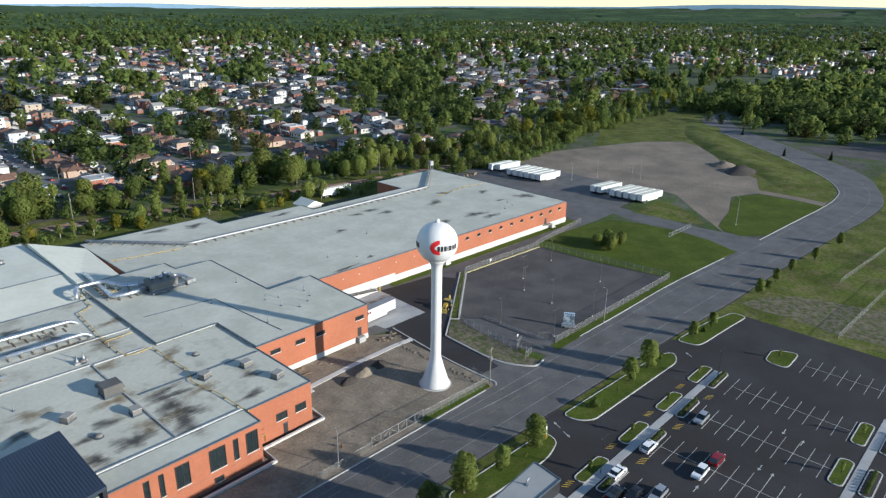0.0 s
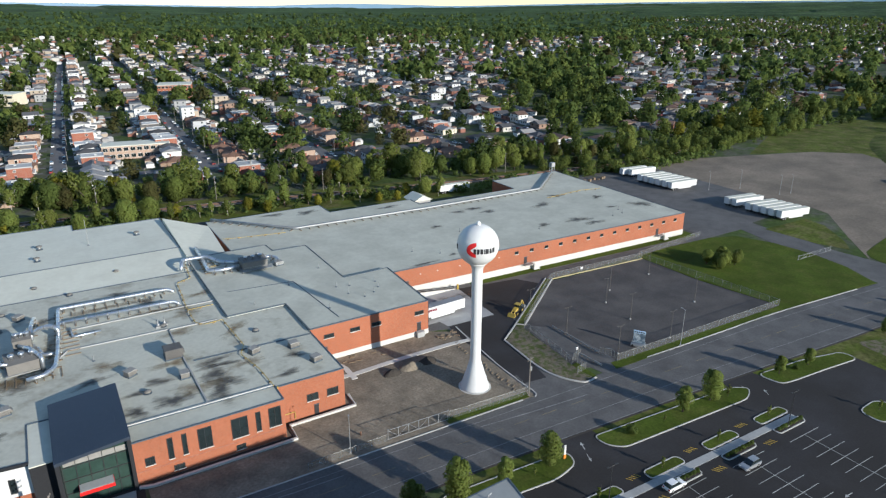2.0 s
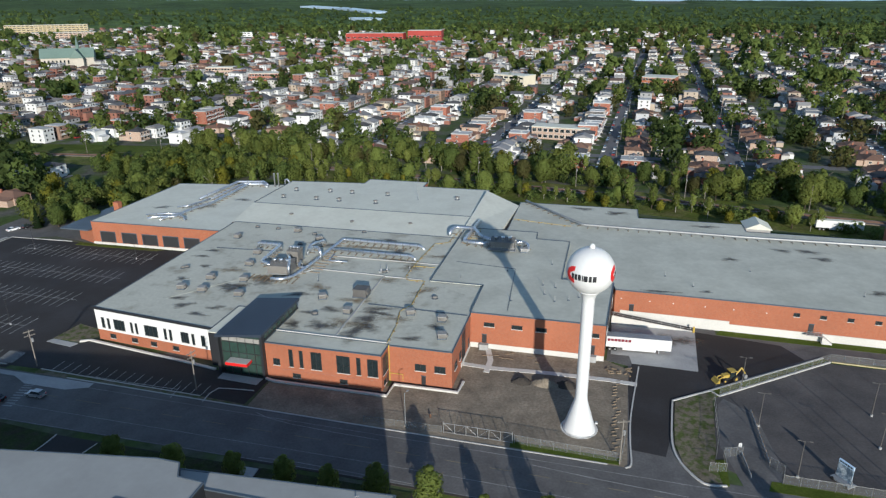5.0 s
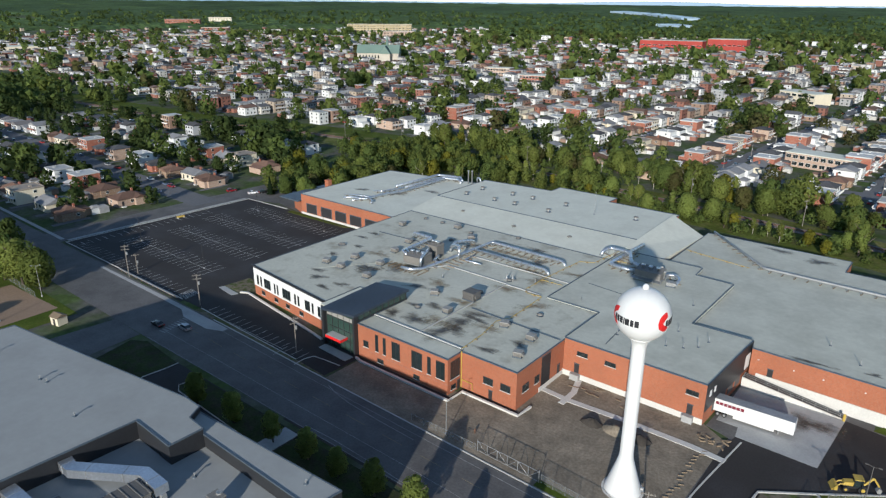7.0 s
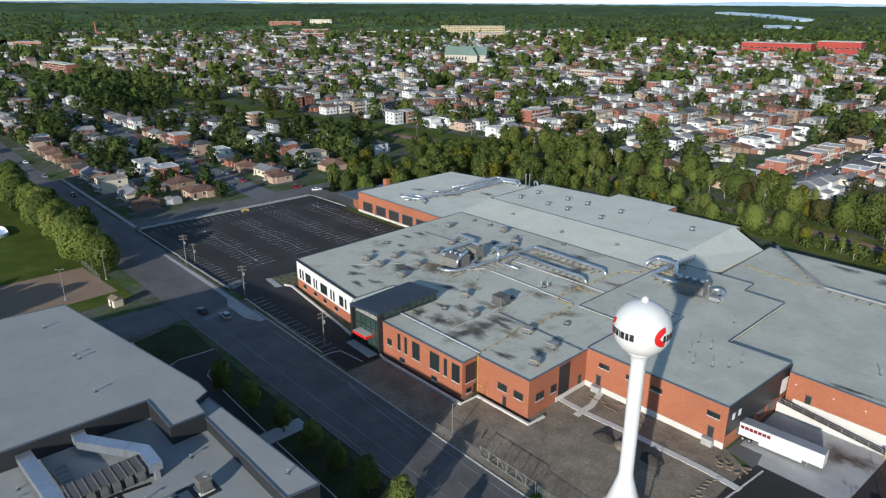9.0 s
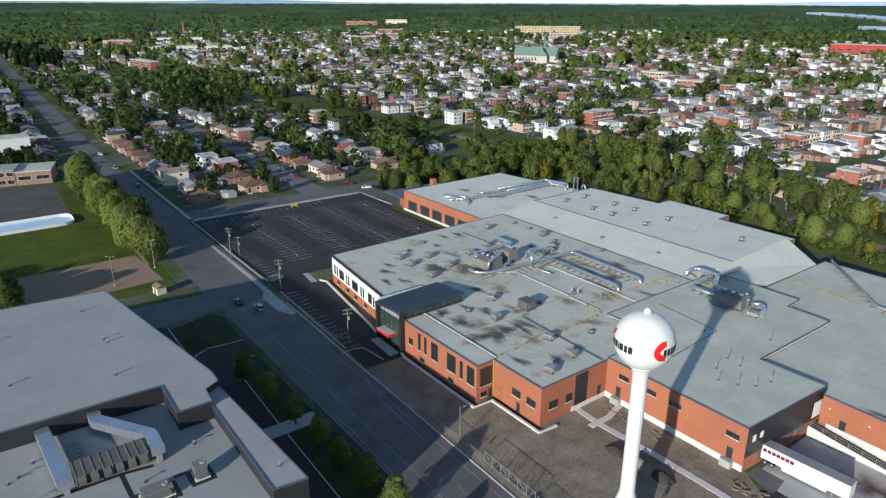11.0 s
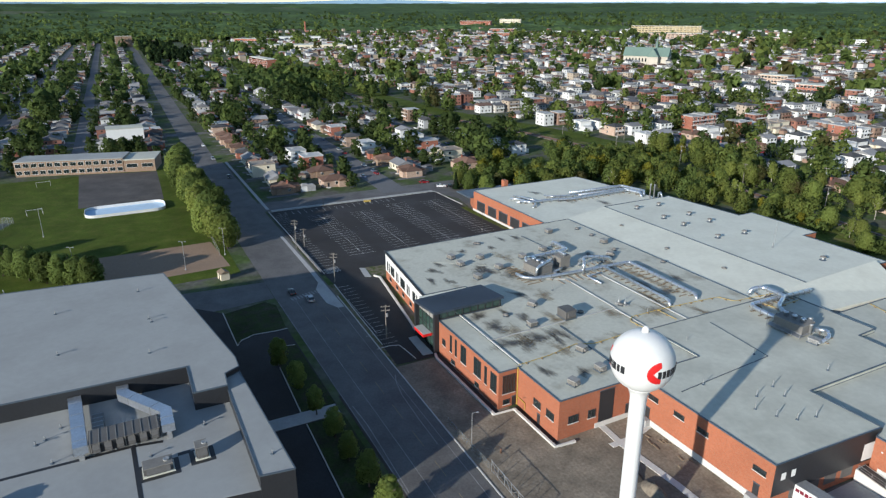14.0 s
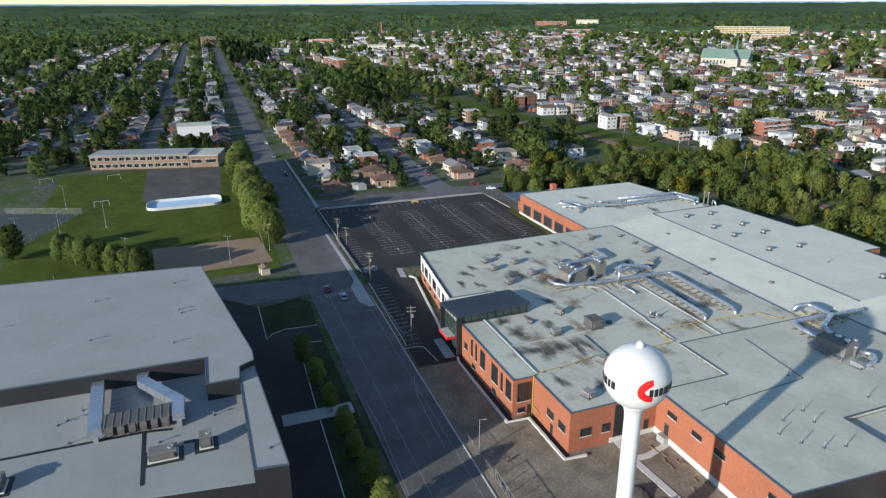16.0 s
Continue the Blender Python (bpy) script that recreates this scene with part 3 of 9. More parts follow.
def water_tower():
    t = thing("water_tower", "tall white steel water tower with a ball-shaped tank", "water tower")
    prof = [(3.4, 0.0), (3.36, 0.35), (3.1, 1.0), (2.6, 2.6), (2.05, 4.4), (1.55, 6.1), (1.3, 7.1), (1.22, 8.0), (1.2, 12), (1.2, 20), (1.2, 28.6), (1.26, 29.4), (1.45, 30.1), (1.85, 30.75), (2.5, 31.35)]
    part("shaft", Mesh().turned(prof, sides=40), M_WHITE, t, "smooth white flared shaft", True)
    cz, r = 35.15, 4.55
    ball = [(2.5, 31.35)] + [(r * math.cos(a), cz + r * math.sin(a)) for a in [radians(d) for d in range(-54, 88, 4)]] + [(0.35, cz + r)]
    tank = part("tank", Mesh().turned(ball, sides=64), M_WHITE, t, "round glossy white tank", True)
    part("vent", Mesh().turned([(0.55, 39.6), (0.55, 40.0), (0.45, 40.25), (0.2, 40.45), (0.05, 40.5)], sides=16), M_WHITE, t, "", True)
    part("base_ring", Mesh().turned([(3.8, -0.2), (3.8, 0.08), (3.42, 0.1), (3.42, -0.2)], sides=40), M_CONC, t, "concrete footing ring")
    hatch = Mesh().tube([(3.1, 0.6, 1.3), (3.6, 0.7, 1.3)], 0.35, 10)
    part("pipe_stub", hatch, M_GALV, t)
    ladder = Mesh()
    for x in (-0.2, 0.2):
        ladder.box(x - 0.03, x + 0.03, 1.3, 1.36, 3, 29.5)
    for k in range(60):
        ladder.box(-0.2, 0.2, 1.3, 1.35, 3.4 + k * 0.44, 3.44 + k * 0.44)
    part("ladder", ladder, M_WHITE, t, "white ladder up the shaft")
    for k in range(3):
        a0 = 204 + 120 * k
        ring = []
        for i in range(15):                      # red crescent
            d = i / 14
            h = 1.6 * math.sqrt(max(0.0, 1 - (1 - d * 1.02) ** 2)) + 0.02
            ring.append((a0 + 27 * d, h))
        for s in (-1, 1):
            rows = []
            for i, (deg, h) in enumerate(ring):
                inner = 0.0 if i < 7 else min(h - 0.2, 0.15 + 0.75 * ((i - 7) / 7) ** 0.8)
                lo, hi = sorted((s * inner, s * h))
                rows.append((deg, lo + 0.15, hi + 0.15))
            ball_patch(t, "emblem", rows, r, cz, M_RED, "red crescent emblem")
        x = a0 + 20
        for w, zz in ((8, 0.0), (8, 0.0), (9, 0.02), (3, 0.0), (11, 0.0), (8, 0.0), (10, 0.02)):
            rows = [(x + w * 0.86 * i / 4, -0.62 + zz, 0.5 + zz) for i in range(5)]
            ball_patch(t, "marking_bar", rows, r, cz, M_BLACK, "black painted bar")
            x += w + 1.0
    return t


water_tower()

# ---- flat-roofed hall in the foreground ----
hall = thing("hall", "large flat-roofed hall with grey roofs and dark cladding", "building")
HH, HM, HZ = 16.5, 15.4, 12.9     # heights of its three roofs
HALL_HI = [(-118.2, -55.2), (-62.9, -46.9), (-58.9, -47.0), (-57.2, -49.9), (-52.7, -50.2), (-52.7, -56.3), (-63.4, -56.1), (-64.6, -100), (-66.0, -160), (-128, -160)]
block(hall, HALL_HI, HH, M_BLACK, M_ROOF_H, edge=0.15)
HALL_ST = [(-58.88, -47.02), (-24.7, -45.1), (-25.4, -50.4), (-52.68, -50.22), (-57.18, -49.92)]
block(hall, HALL_ST, HM, M_BLACK, M_ROOF_H, edge=0.12)
HALL_LO = [(-52.68, -50.24), (-25.42, -50.42), (-40.5, -160), (-65.98, -160), (-64.58, -100), (-63.38, -56.12), (-52.68, -56.32)]
block(hall, HALL_LO, HZ, M_BLACK, M_ROOF_H, edge=0.0)
# ---- trees ----
def quad_mesh(name, centre, normal, size, mat, spin, soft=None):
    """Many small leaf clumps, each a slip of leaf: arrays of centres, normals, sizes."""
    n = len(centre)
    up = np.tile(np.array([0.31, 0.22, 0.93]), (n, 1))
    a = np.cross(normal, up)
    a /= np.linalg.norm(a, axis=1)[:, None] + 1e-9
    b = np.cross(normal, a)
    c, s = np.cos(spin)[:, None], np.sin(spin)[:, None]
    a, b = a * c + b * s, b * c - a * s
    h = size[:, None] / 2
    v = np.stack([centre - a * h * 1.2 - b * h * 0.8, centre + a * h * 1.25 - b * h * 0.5, centre + b * h * 1.3 - a * h * 0.1], 1).reshape(-1, 3)
    me = bpy.data.meshes.new(name)
    me.vertices.add(3 * n)
    me.vertices.foreach_set("co", v.astype(np.float32).ravel())
    me.loops.add(3 * n)
    me.loops.foreach_set("vertex_index", np.arange(3 * n, dtype=np.int32))
    me.polygons.add(n)
    me.polygons.foreach_set("loop_start", np.arange(0, 3 * n, 3, dtype=np.int32))
    me.materials.append(mat)
    me.update(calc_edges=True)
    if soft is not None:                                 # rounded shading over the whole crown
        s = soft + 0.35 * normal
        s /= np.linalg.norm(s, axis=1)[:, None]
        me.attributes.new("custom_normal", "FLOAT_VECTOR", "POINT").data.foreach_set("vector", np.repeat(s, 3, axis=0).astype(np.float32).ravel())
        me.update()
    return me


def crown_cloud(rg, h, w, lobes, count, leaf, low=0.25, conifer=False):
    """Leaf clumps spread over the shells of several uneven lobes."""
    if conifer:
        z = rg.random(count) ** 1.4
        ang = rg.random(count) * math.tau
        r = (1 - z) * w / 2 * (0.75 + 0.3 * np.sin(z * 40)) * np.sqrt(rg.random(count) * 0.5 + 0.5)
        c = np.stack([r * np.cos(ang), r * np.sin(ang), h * (0.08 + 0.92 * z)], 1)
        nrm = np.stack([np.cos(ang), np.sin(ang), 0.5 + 0 * z], 1)
    else:
        lc, lr = [], []
        for i in range(lobes):
            k = i / max(1, lobes - 1)
            zz = h * (low + (0.86 - low) * k)
            rad = w / 2 * math.sin(math.pi * (0.2 + 0.68 * k)) * (0.56 + 0.22 * rg.random())
            an = i * 2.4 + rg.random()
            off = (w / 2 - rad) * (0.4 + 0.6 * rg.random()) * math.sin(math.pi * (0.22 + 0.62 * k))
            lc.append((off * math.cos(an), off * math.sin(an), zz)), lr.append((rad, rad, rad * (0.75 + 0.3 * rg.random())))
        lc, lr = np.array(lc), np.array(lr)
        pick = rg.integers(0, lobes, count)
        d = rg.normal(size=(count, 3))
        d /= np.linalg.norm(d, axis=1)[:, None]
        c = lc[pick] + d * lr[pick] * (0.8 + 0.24 * rg.random(count))[:, None]
        c[:, 2] = np.minimum(c[:, 2], h)
        nrm = d
    core = c - (0, 0, h * 0.5)
    soft = nrm / np.linalg.norm(nrm, axis=1)[:, None] + 0.9 * core / (np.linalg.norm(core, axis=1)[:, None] + 0.1) + (0, 0, 0.25)
    soft /= np.linalg.norm(soft, axis=1)[:, None]
    nrm = nrm + rg.normal(size=nrm.shape) * 0.45
    nrm /= np.linalg.norm(nrm, axis=1)[:, None]
    return c, nrm, leaf * (0.6 + 0.8 * rg.random(count)), rg.random(count) * math.tau, soft


def trunk_mesh(h, r, rg, limbs=5):
    m = Mesh()
    m.tube([(0, 0, -0.3), (0.03 * h * (rg.random() - 0.5), 0, h * 0.3), (0, 0.04 * h * (rg.random() - 0.5), h * 0.62)], r, 7, r * 0.45)
    for i in range(limbs):
        a = i * 2.4 + rg.random()
        z0 = h * (0.26 + 0.09 * i)
        ln = h * (0.22 + 0.1 * rg.random())
        m.tube([(0, 0, z0), (0.6 * ln * math.cos(a), 0.6 * ln * math.sin(a), z0 + 0.45 * ln), (ln * math.cos(a), ln * math.sin(a), z0 + 0.95 * ln)], r * 0.42, 5, r * 0.1)
    return m


TREE_KINDS = {}


def tree_kind(key, h, w, lobes, count, leaf, mat, low=0.25, conifer=False, seed=1):
    rg = np.random.default_rng(seed)
    count, leaf = int(count * 3.0), leaf * 0.64
    c, n, s, q, soft = crown_cloud(rg, h, w, lobes, count, leaf, low, conifer)
    crown = quad_mesh("crown", c, n, s, mat, q, soft)
    TREE_KINDS[key] = (trunk_mesh(h, 0.02 * h if conifer or key == "thin" else 0.03 * h, rg).data("trunk", M_BIRCH if key == "thin" else M_BARK, True), crown)


tree_kind("street_a", 5.2, 3.2, 9, 900, 0.34, M_LEAF, 0.24, seed=3)
tree_kind("street_b", 6.6, 4.2, 11, 1200, 0.38, M_LEAF, 0.2, seed=4)
tree_kind("sapling", 3.6, 1.3, 6, 200, 0.26, M_LEAF_O, 0.3, seed=5)
tree_kind("maple_a", 13, 11.5, 15, 1300, 0.95, M_LEAF, 0.24, seed=6)
tree_kind("maple_b", 14, 11.5, 15, 1400, 1.0, M_LEAF_D, 0.22, seed=7)
tree_kind("ash_a", 14, 10.5, 14, 1100, 0.9, M_LEAF_O, 0.28, seed=8)
tree_kind("ash_b", 11, 8.0, 11, 900, 0.85, M_LEAF_B, 0.25, seed=9)
tree_kind("poplar", 16, 6.5, 12, 900, 0.85, M_LEAF, 0.22, seed=10)
tree_kind("thin", 12, 5.0, 10, 420, 0.75, M_LEAF_O, 0.35, seed=11)
tree_kind("golden", 8, 6.5, 9, 700, 0.7, M_LEAF_Y, 0.2, seed=12)
tree_kind("spruce", 11, 5.2, 1, 900, 0.8, M_CONIFER, 0.1, True, seed=13)
tree_kind("shrub", 2.6, 3.4, 6, 300, 0.45, M_LEAF_D, 0.15, seed=14)
TREE_LABELS = {
    "street_a": ("young leafy green tree in the grass strip", "tree"), "street_b": ("bushy fresh green tree in the grass strip", "tree"),
    "sapling": ("thin staked sapling with sparse leaves", "sapling"), "maple_a": ("broad tree with fresh green leaves", "tree"),
    "maple_b": ("large deep green leafy tree", "tree"), "ash_a": ("tall tree with olive spring leaves", "tree"),
    "ash_b": ("rounded tree with brownish new leaves", "tree"), "poplar": ("tall narrow tree with fresh green leaves", "tree"),
    "thin": ("slender tree with sparse new leaves", "tree"), "golden": ("small rounded tree with yellow-green leaves", "tree"),
    "spruce": ("dark green cone-shaped spruce", "tree"), "shrub": ("low dark green rounded shrub", "shrub")}


def tree(key, x, y, scale=1.0, turn=0.0, group="", z=0.0):
    label, cat = TREE_LABELS[key]
    t = thing("tree" if cat != "shrub" else "shrub", label, cat, Matrix.Translation((x, y, z)) @ Matrix.Rotation(turn, 4, "Z") @ Matrix.Scale(scale, 4), group)
    trunk, crown = TREE_KINDS[key]
    part("trunk", trunk, None, t)
    part("crown", crown, None, t)
    return t


# ---- houses ----
M_WALLS = {"white": M_WHITE_P, "red": M_BRICK_R, "brown": M_BRICK_B,
           "cream": material("cream_siding", (0.62, 0.55, 0.42), 0.7, vary=0.06, big=3, small=0.5), "grey": material("grey_siding", (0.42, 0.43, 0.44), 0.7, vary=0.06, big=3, small=0.5),
           "pink": brick_material("pale_pink_brick", (0.41, 0.285, 0.21), (0.36, 0.245, 0.18), (0.45, 0.36, 0.3))}
M_ROOFS = {"dark": material("dark_shingles", (0.06, 0.06, 0.063), 0.9, vary=0.2, big=3, small=0.4, per_object=0.25),
           "brown": material("brown_shingles", (0.15, 0.085, 0.06), 0.9, vary=0.2, big=3, small=0.4, per_object=0.25),
           "grey": material("grey_shingles", (0.20, 0.20, 0.205), 0.9, vary=0.2, big=3, small=0.4, per_object=0.25),
           "pale": material("pale_flat_roof", (0.42, 0.42, 0.41), 0.8, vary=0.1, big=4, small=0.5, per_object=0.2),
           "tan": material("tan_gravel_roof", (0.33, 0.28, 0.23), 0.9, vary=0.12, big=4, small=0.5, per_object=0.2)}


def roof_shape(m, w, d, z, kind, rise=2.2, over=0.45):
    x, y = w / 2 + over, d / 2 + over
    if kind == "flat":
        m.box(-w / 2 - 0.15, w / 2 + 0.15, -d / 2 - 0.15, d / 2 + 0.15, z, z + 0.4)
    elif kind == "gable":
        m.add([(-x, -y, z), (x, -y, z), (x, y, z), (-x, y, z), (-x, 0, z + rise), (x, 0, z + rise)], [(0, 1, 5, 4), (2, 3, 4, 5), (0, 4, 3), (1, 2, 5), (3, 2, 1, 0)])
    else:
        r = max(0.3, x - y)
        m.add([(-x, -y, z), (x, -y, z), (x, y, z), (-x, y, z), (-r, 0, z + rise), (r, 0, z + rise)], [(0, 1, 5, 4), (2, 3, 4, 5), (0, 4, 3), (1, 2, 5), (3, 2, 1, 0)])
    return m


WINDOW_DATA = {}


def window_data(w, h):
    key = (round(w, 1), round(h, 1))
    if key not in WINDOW_DATA:
        m = Mesh().box(-w / 2 - 0.1, w / 2 + 0.1, -0.05, 0.06, -h / 2 - 0.1, h / 2 + 0.1)
        m.box(-w / 2, -0.03, -0.08, 0.05, -h / 2, h / 2).box(0.03, w / 2, -0.08, 0.05, -h / 2, h / 2)
        me = m.data("window", M_WHITE_P)
        me.materials.append(M_GLASS)
        for p in list(me.polygons)[6:]:
            p.material_index = 1
        WINDOW_DATA[key] = me
    return WINDOW_DATA[key]


def place_window(parent, me, x, y, z, deg, name="window"):
    ob = part(name, me, None, parent)
    ob.matrix_basis = pose(x, y, z, 0, 0, deg)
    return ob


COLOUR_WORDS = {"white": "white clad", "red": "red brick", "brown": "brown brick", "cream": "cream sided", "grey": "grey sided", "pink": "pale pink brick"}
ROOF_WORDS = {"flat": "flat", "gable": "gabled", "hip": "hipped"}


def house_template(w, d, storeys, roof, wall, roof_col, balcony=False, chimney=False):
    """A house with its front towards -y, with walls, roof, door and windows as parts."""
    size = {1: "low", 2: "two-storey", 3: "three-storey"}[storeys]
    t = thing("house", f"{size} {COLOUR_WORDS[wall]} house with a {roof_col} {ROOF_WORDS[roof]} roof", "house", None, "houses of the town")
    h = 0.5 + 2.8 * storeys
    ax, ad = w * 0.3, 3.4                                # low annex behind the house
    walls = Mesh().box(-w / 2, w / 2, -d / 2, d / 2, -0.3, h).box(-w / 2 + 0.6, ax, d / 2 + 0.002, d / 2 + ad, -0.3, 2.9)
    tops = roof_shape(Mesh(), w, d, h + 0.004, roof, 1.1 + 0.08 * w)
    tops.add([(-w / 2 + 0.4, d / 2 + 0.01, 2.904), (ax + 0.2, d / 2 + 0.01, 2.904), (ax + 0.2, d / 2 + ad + 0.25, 2.904), (-w / 2 + 0.4, d / 2 + ad + 0.25, 2.904), (-w / 2 + 0.4, d / 2 + 0.01, 3.7), (ax + 0.2, d / 2 + 0.01, 3.7)],
             [(3, 2, 1, 0), (2, 3, 4, 5), (0, 1, 5, 4), (0, 4, 3), (1, 2, 5)])
    if roof == "hip" and storeys == 1:                   # cross gable over the front room
        walls.box(w * 0.05, w * 0.42, -d / 2 - 1.6, -d / 2 + 0.1, -0.3, h - 0.02)
        tops.add([(w * 0.02, -d / 2 - 2.0, h), (w * 0.45, -d / 2 - 2.0, h), (w * 0.45, 0, h), (w * 0.02, 0, h), (w * 0.235, -d / 2 - 2.0, h + 1.3), (w * 0.235, 0, h + 1.3)], [(0, 1, 4), (1, 2, 5, 4), (2, 3, 5), (3, 0, 4, 5), (3, 2, 1, 0)])
    elif roof == "flat":                                 # raised edge round the flat roof, with a hatch
        for x0, x1, y0, y1 in ((-w / 2 - 0.18, w / 2 + 0.18, -d / 2 - 0.18, -d / 2 + 0.1), (-w / 2 - 0.18, w / 2 + 0.18, d / 2 - 0.1, d / 2 + 0.18), (-w / 2 - 0.18, -w / 2 + 0.1, -d / 2, d / 2), (w / 2 - 0.1, w / 2 + 0.18, -d / 2, d / 2)):
            tops.box(x0, x1, y0, y1, h + 0.1, h + 0.62)
        tops.box(w * 0.1, w * 0.1 + 1.1, d * 0.1, d * 0.1 + 1.1, h + 0.3, h + 1.0)
    part("wall", walls, M_WALLS[wall], t)
    part("roof", tops, M_ROOFS[roof_col], t)
    n = 2 if w < 9 else 3
    for s in range(storeys):
        z = 0.5 + 2.8 * s + 1.55
        for i in range(n):
            x = (i + 0.5) / n * w - w / 2
            if not (s == 0 and i == 0):
                place_window(t, window_data(1.5, 1.3), x, -d / 2 - 0.03, z, 0)
        for side, deg in ((w / 2 + 0.03, 90), (-w / 2 - 0.03, -90)):
            place_window(t, window_data(1.1, 1.1), side, d * 0.18, z, deg)
    part("door", Mesh().box(-w / 2 + w / n / 2 - 0.5, -w / 2 + w / n / 2 + 0.5, -d / 2 - 0.06, -d / 2 + 0.05, 0.4, 2.5), M_FRAME, t)
    part("doorstep", Mesh().box(-w / 2 + w / n / 2 - 0.9, -w / 2 + w / n / 2 + 0.9, -d / 2 - 1.3, -d / 2, -0.2, 0.38), M_CONC, t)
    if balcony:
        for s in range(1, storeys):
            z = 0.4 + 2.8 * s
            b = Mesh().box(-w / 2, w / 2, -d / 2 - 1.5, -d / 2, z - 0.15, z)
            b.box(-w / 2, w / 2, -d / 2 - 1.5, -d / 2 - 1.42, z + 0.85, z + 0.95)
            for k in range(13):
                x = -w / 2 + w * k / 12
                b.box(x - 0.05, x + 0.05, -d / 2 - 1.5, -d / 2 - 1.42, z, z + 0.9)
            part("balcony", b, M_WHITE_P, t, "white railed balcony")
    if chimney:
        part("chimney", Mesh().box(w * 0.2, w * 0.2 + 0.8, d * 0.12, d * 0.12 + 0.7, h - 0.5, h + 2.9), M_BRICK_R, t)
    return t


TEMPLATES = [house_template(*a) for a in (
    (9, 10, 2, "flat", "white", "pale", True), (10, 11, 2, "flat", "red", "pale", True), (11, 9, 1, "hip", "brown", "brown", False, True),
    (9, 10, 2, "gable", "white", "grey", False), (10, 10, 2, "hip", "white", "dark", True), (12, 9, 1, "hip", "red", "dark", False, True),
    (10, 12, 2, "flat", "cream", "tan", True), (12, 9, 1, "gable", "white", "brown", False), (11, 12, 3, "flat", "red", "pale", True),
    (9, 11, 2, "hip", "pink", "dark", True), (13, 9, 1, "hip", "pink", "brown", False, True), (9, 9, 2, "gable", "grey", "dark", False),
    (11, 9, 2, "flat", "white", "pale", False), (12, 9, 1, "gable", "cream", "grey", False, True))]
USED = set()


def put_house(kind, x, y, deg):
    m = pose(x, y, 0, 0, 0, deg)
    if kind not in USED:
        USED.add(kind)
        TEMPLATES[kind].matrix_basis = m
    else:
        copy_thing(TEMPLATES[kind], m)


# ---- town plan ----
def inside(x, y, poly):
    c = False
    n = len(poly)
    for i in range(n):
        (x0, y0), (x1, y1) = poly[i], poly[i - 1]
        if (y0 > y) != (y1 > y) and x < (x1 - x0) * (y - y0) / (y1 - y0) + x0:
            c = not c
    return c


WOODS = [[(215, 222), (254, 289), (321, 416), (475, 633), (592, 771), (787, 825), (610, 600), (440, 400), (340, 285), (255, 200)],
         [(470, 60), (506, 128), (720, 160), (1040, 110), (900, -120), (480, -90)]]
CORRIDOR = [(-2000, 120), (-460, 172), (-330, 200), (-205, 212), (-115, 199), (0, 182), (95, 163), (205, 150), (420, 185), (700, 215)]


def corridor_y(x):
    for (x0, y0), (x1, y1) in zip(CORRIDOR, CORRIDOR[1:]):
        if x0 <= x <= x1:
            return y0 + (y1 - y0) * (x - x0) / (x1 - x0)
    return 150.0


def north(u, v):
    """North quarter: v runs along its streets, u across them."""
    return (-9 + u + 0.055 * v, 257 - 0.05 * u + v)


STREETS = Mesh()
LOTS = []          # x, y, facing degrees of every house lot
occupied = set()


def occupy(x, y, r=0):
    for i in range(-r, r + 1):
        for j in range(-r, r + 1):
            occupied.add((int(x // 5) + i, int(y // 5) + j))


def allowed_house(x, y):
    if y < corridor_y(x) + 36 and y > corridor_y(x) - 26:
        return False
    return not any(inside(x, y, w) for w in WOODS)


def street_u(k):
    return {-2: -137, -1: -63, 0: 10, 1: 77, 2: 159}.get(k, k * 66 + (4 if k % 2 else -4) + (30 if k > 2 else 0))


rg_town = random.Random(21)
for k in range(-30, 9):
    u = street_u(k)
    v_end = 1050 if -14 < k < 8 else 900
    pts = [p for p in (north(u, v) for v in range(-62, v_end, 60)) if not inside(*p, WOODS[0]) and p[1] > corridor_y(p[0]) + 38]
    if k > 3:
        pts = [p for p in pts if p[1] > 420] or [north(u, 900), north(u, 960)]
    STREETS.strip(pts, 8.5, -0.2, 0.05)
    for p, q in zip(pts, pts[1:]):
        for s in range(13 if -10 < k < 6 else 0):
            occupy(p[0] + 2 + (q[0] - p[0]) * s / 12, p[1] + (q[1] - p[1]) * s / 12), occupy(p[0] - 3 + (q[0] - p[0]) * s / 12, p[1] + (q[1] - p[1]) * s / 12)
        for s in range(13):
            occupy(p[0] + (q[0] - p[0]) * s / 12, p[1] + (q[1] - p[1]) * s / 12)
    v = -58 + rg_town.random() * 6
    while v < v_end:
        if v < 0 or (v % 210) > 14:
            for side in (-1, 1):
                if rg_town.random() < (0.95 if k < 2 else 0.85):
                    x, y = north(u + side * (14 + rg_town.random() * 3.5), v + rg_town.random() * 2)
                    if allowed_house(x, y):
                        LOTS.append((x, y, (90 if side < 0 else -90) - 3 + rg_town.uniform(-2, 2)))
        v += 11.8 + rg_town.random() * 2.6
for j in range(0, 6):
    v = j * 210 + 7
    STREETS.strip([north(-1990, v), north(-900, v), north(140, v)], 8.0, -0.2, 0.055)
    for s in range(430):
        occupy(*north(-1990 + s * 5, v))
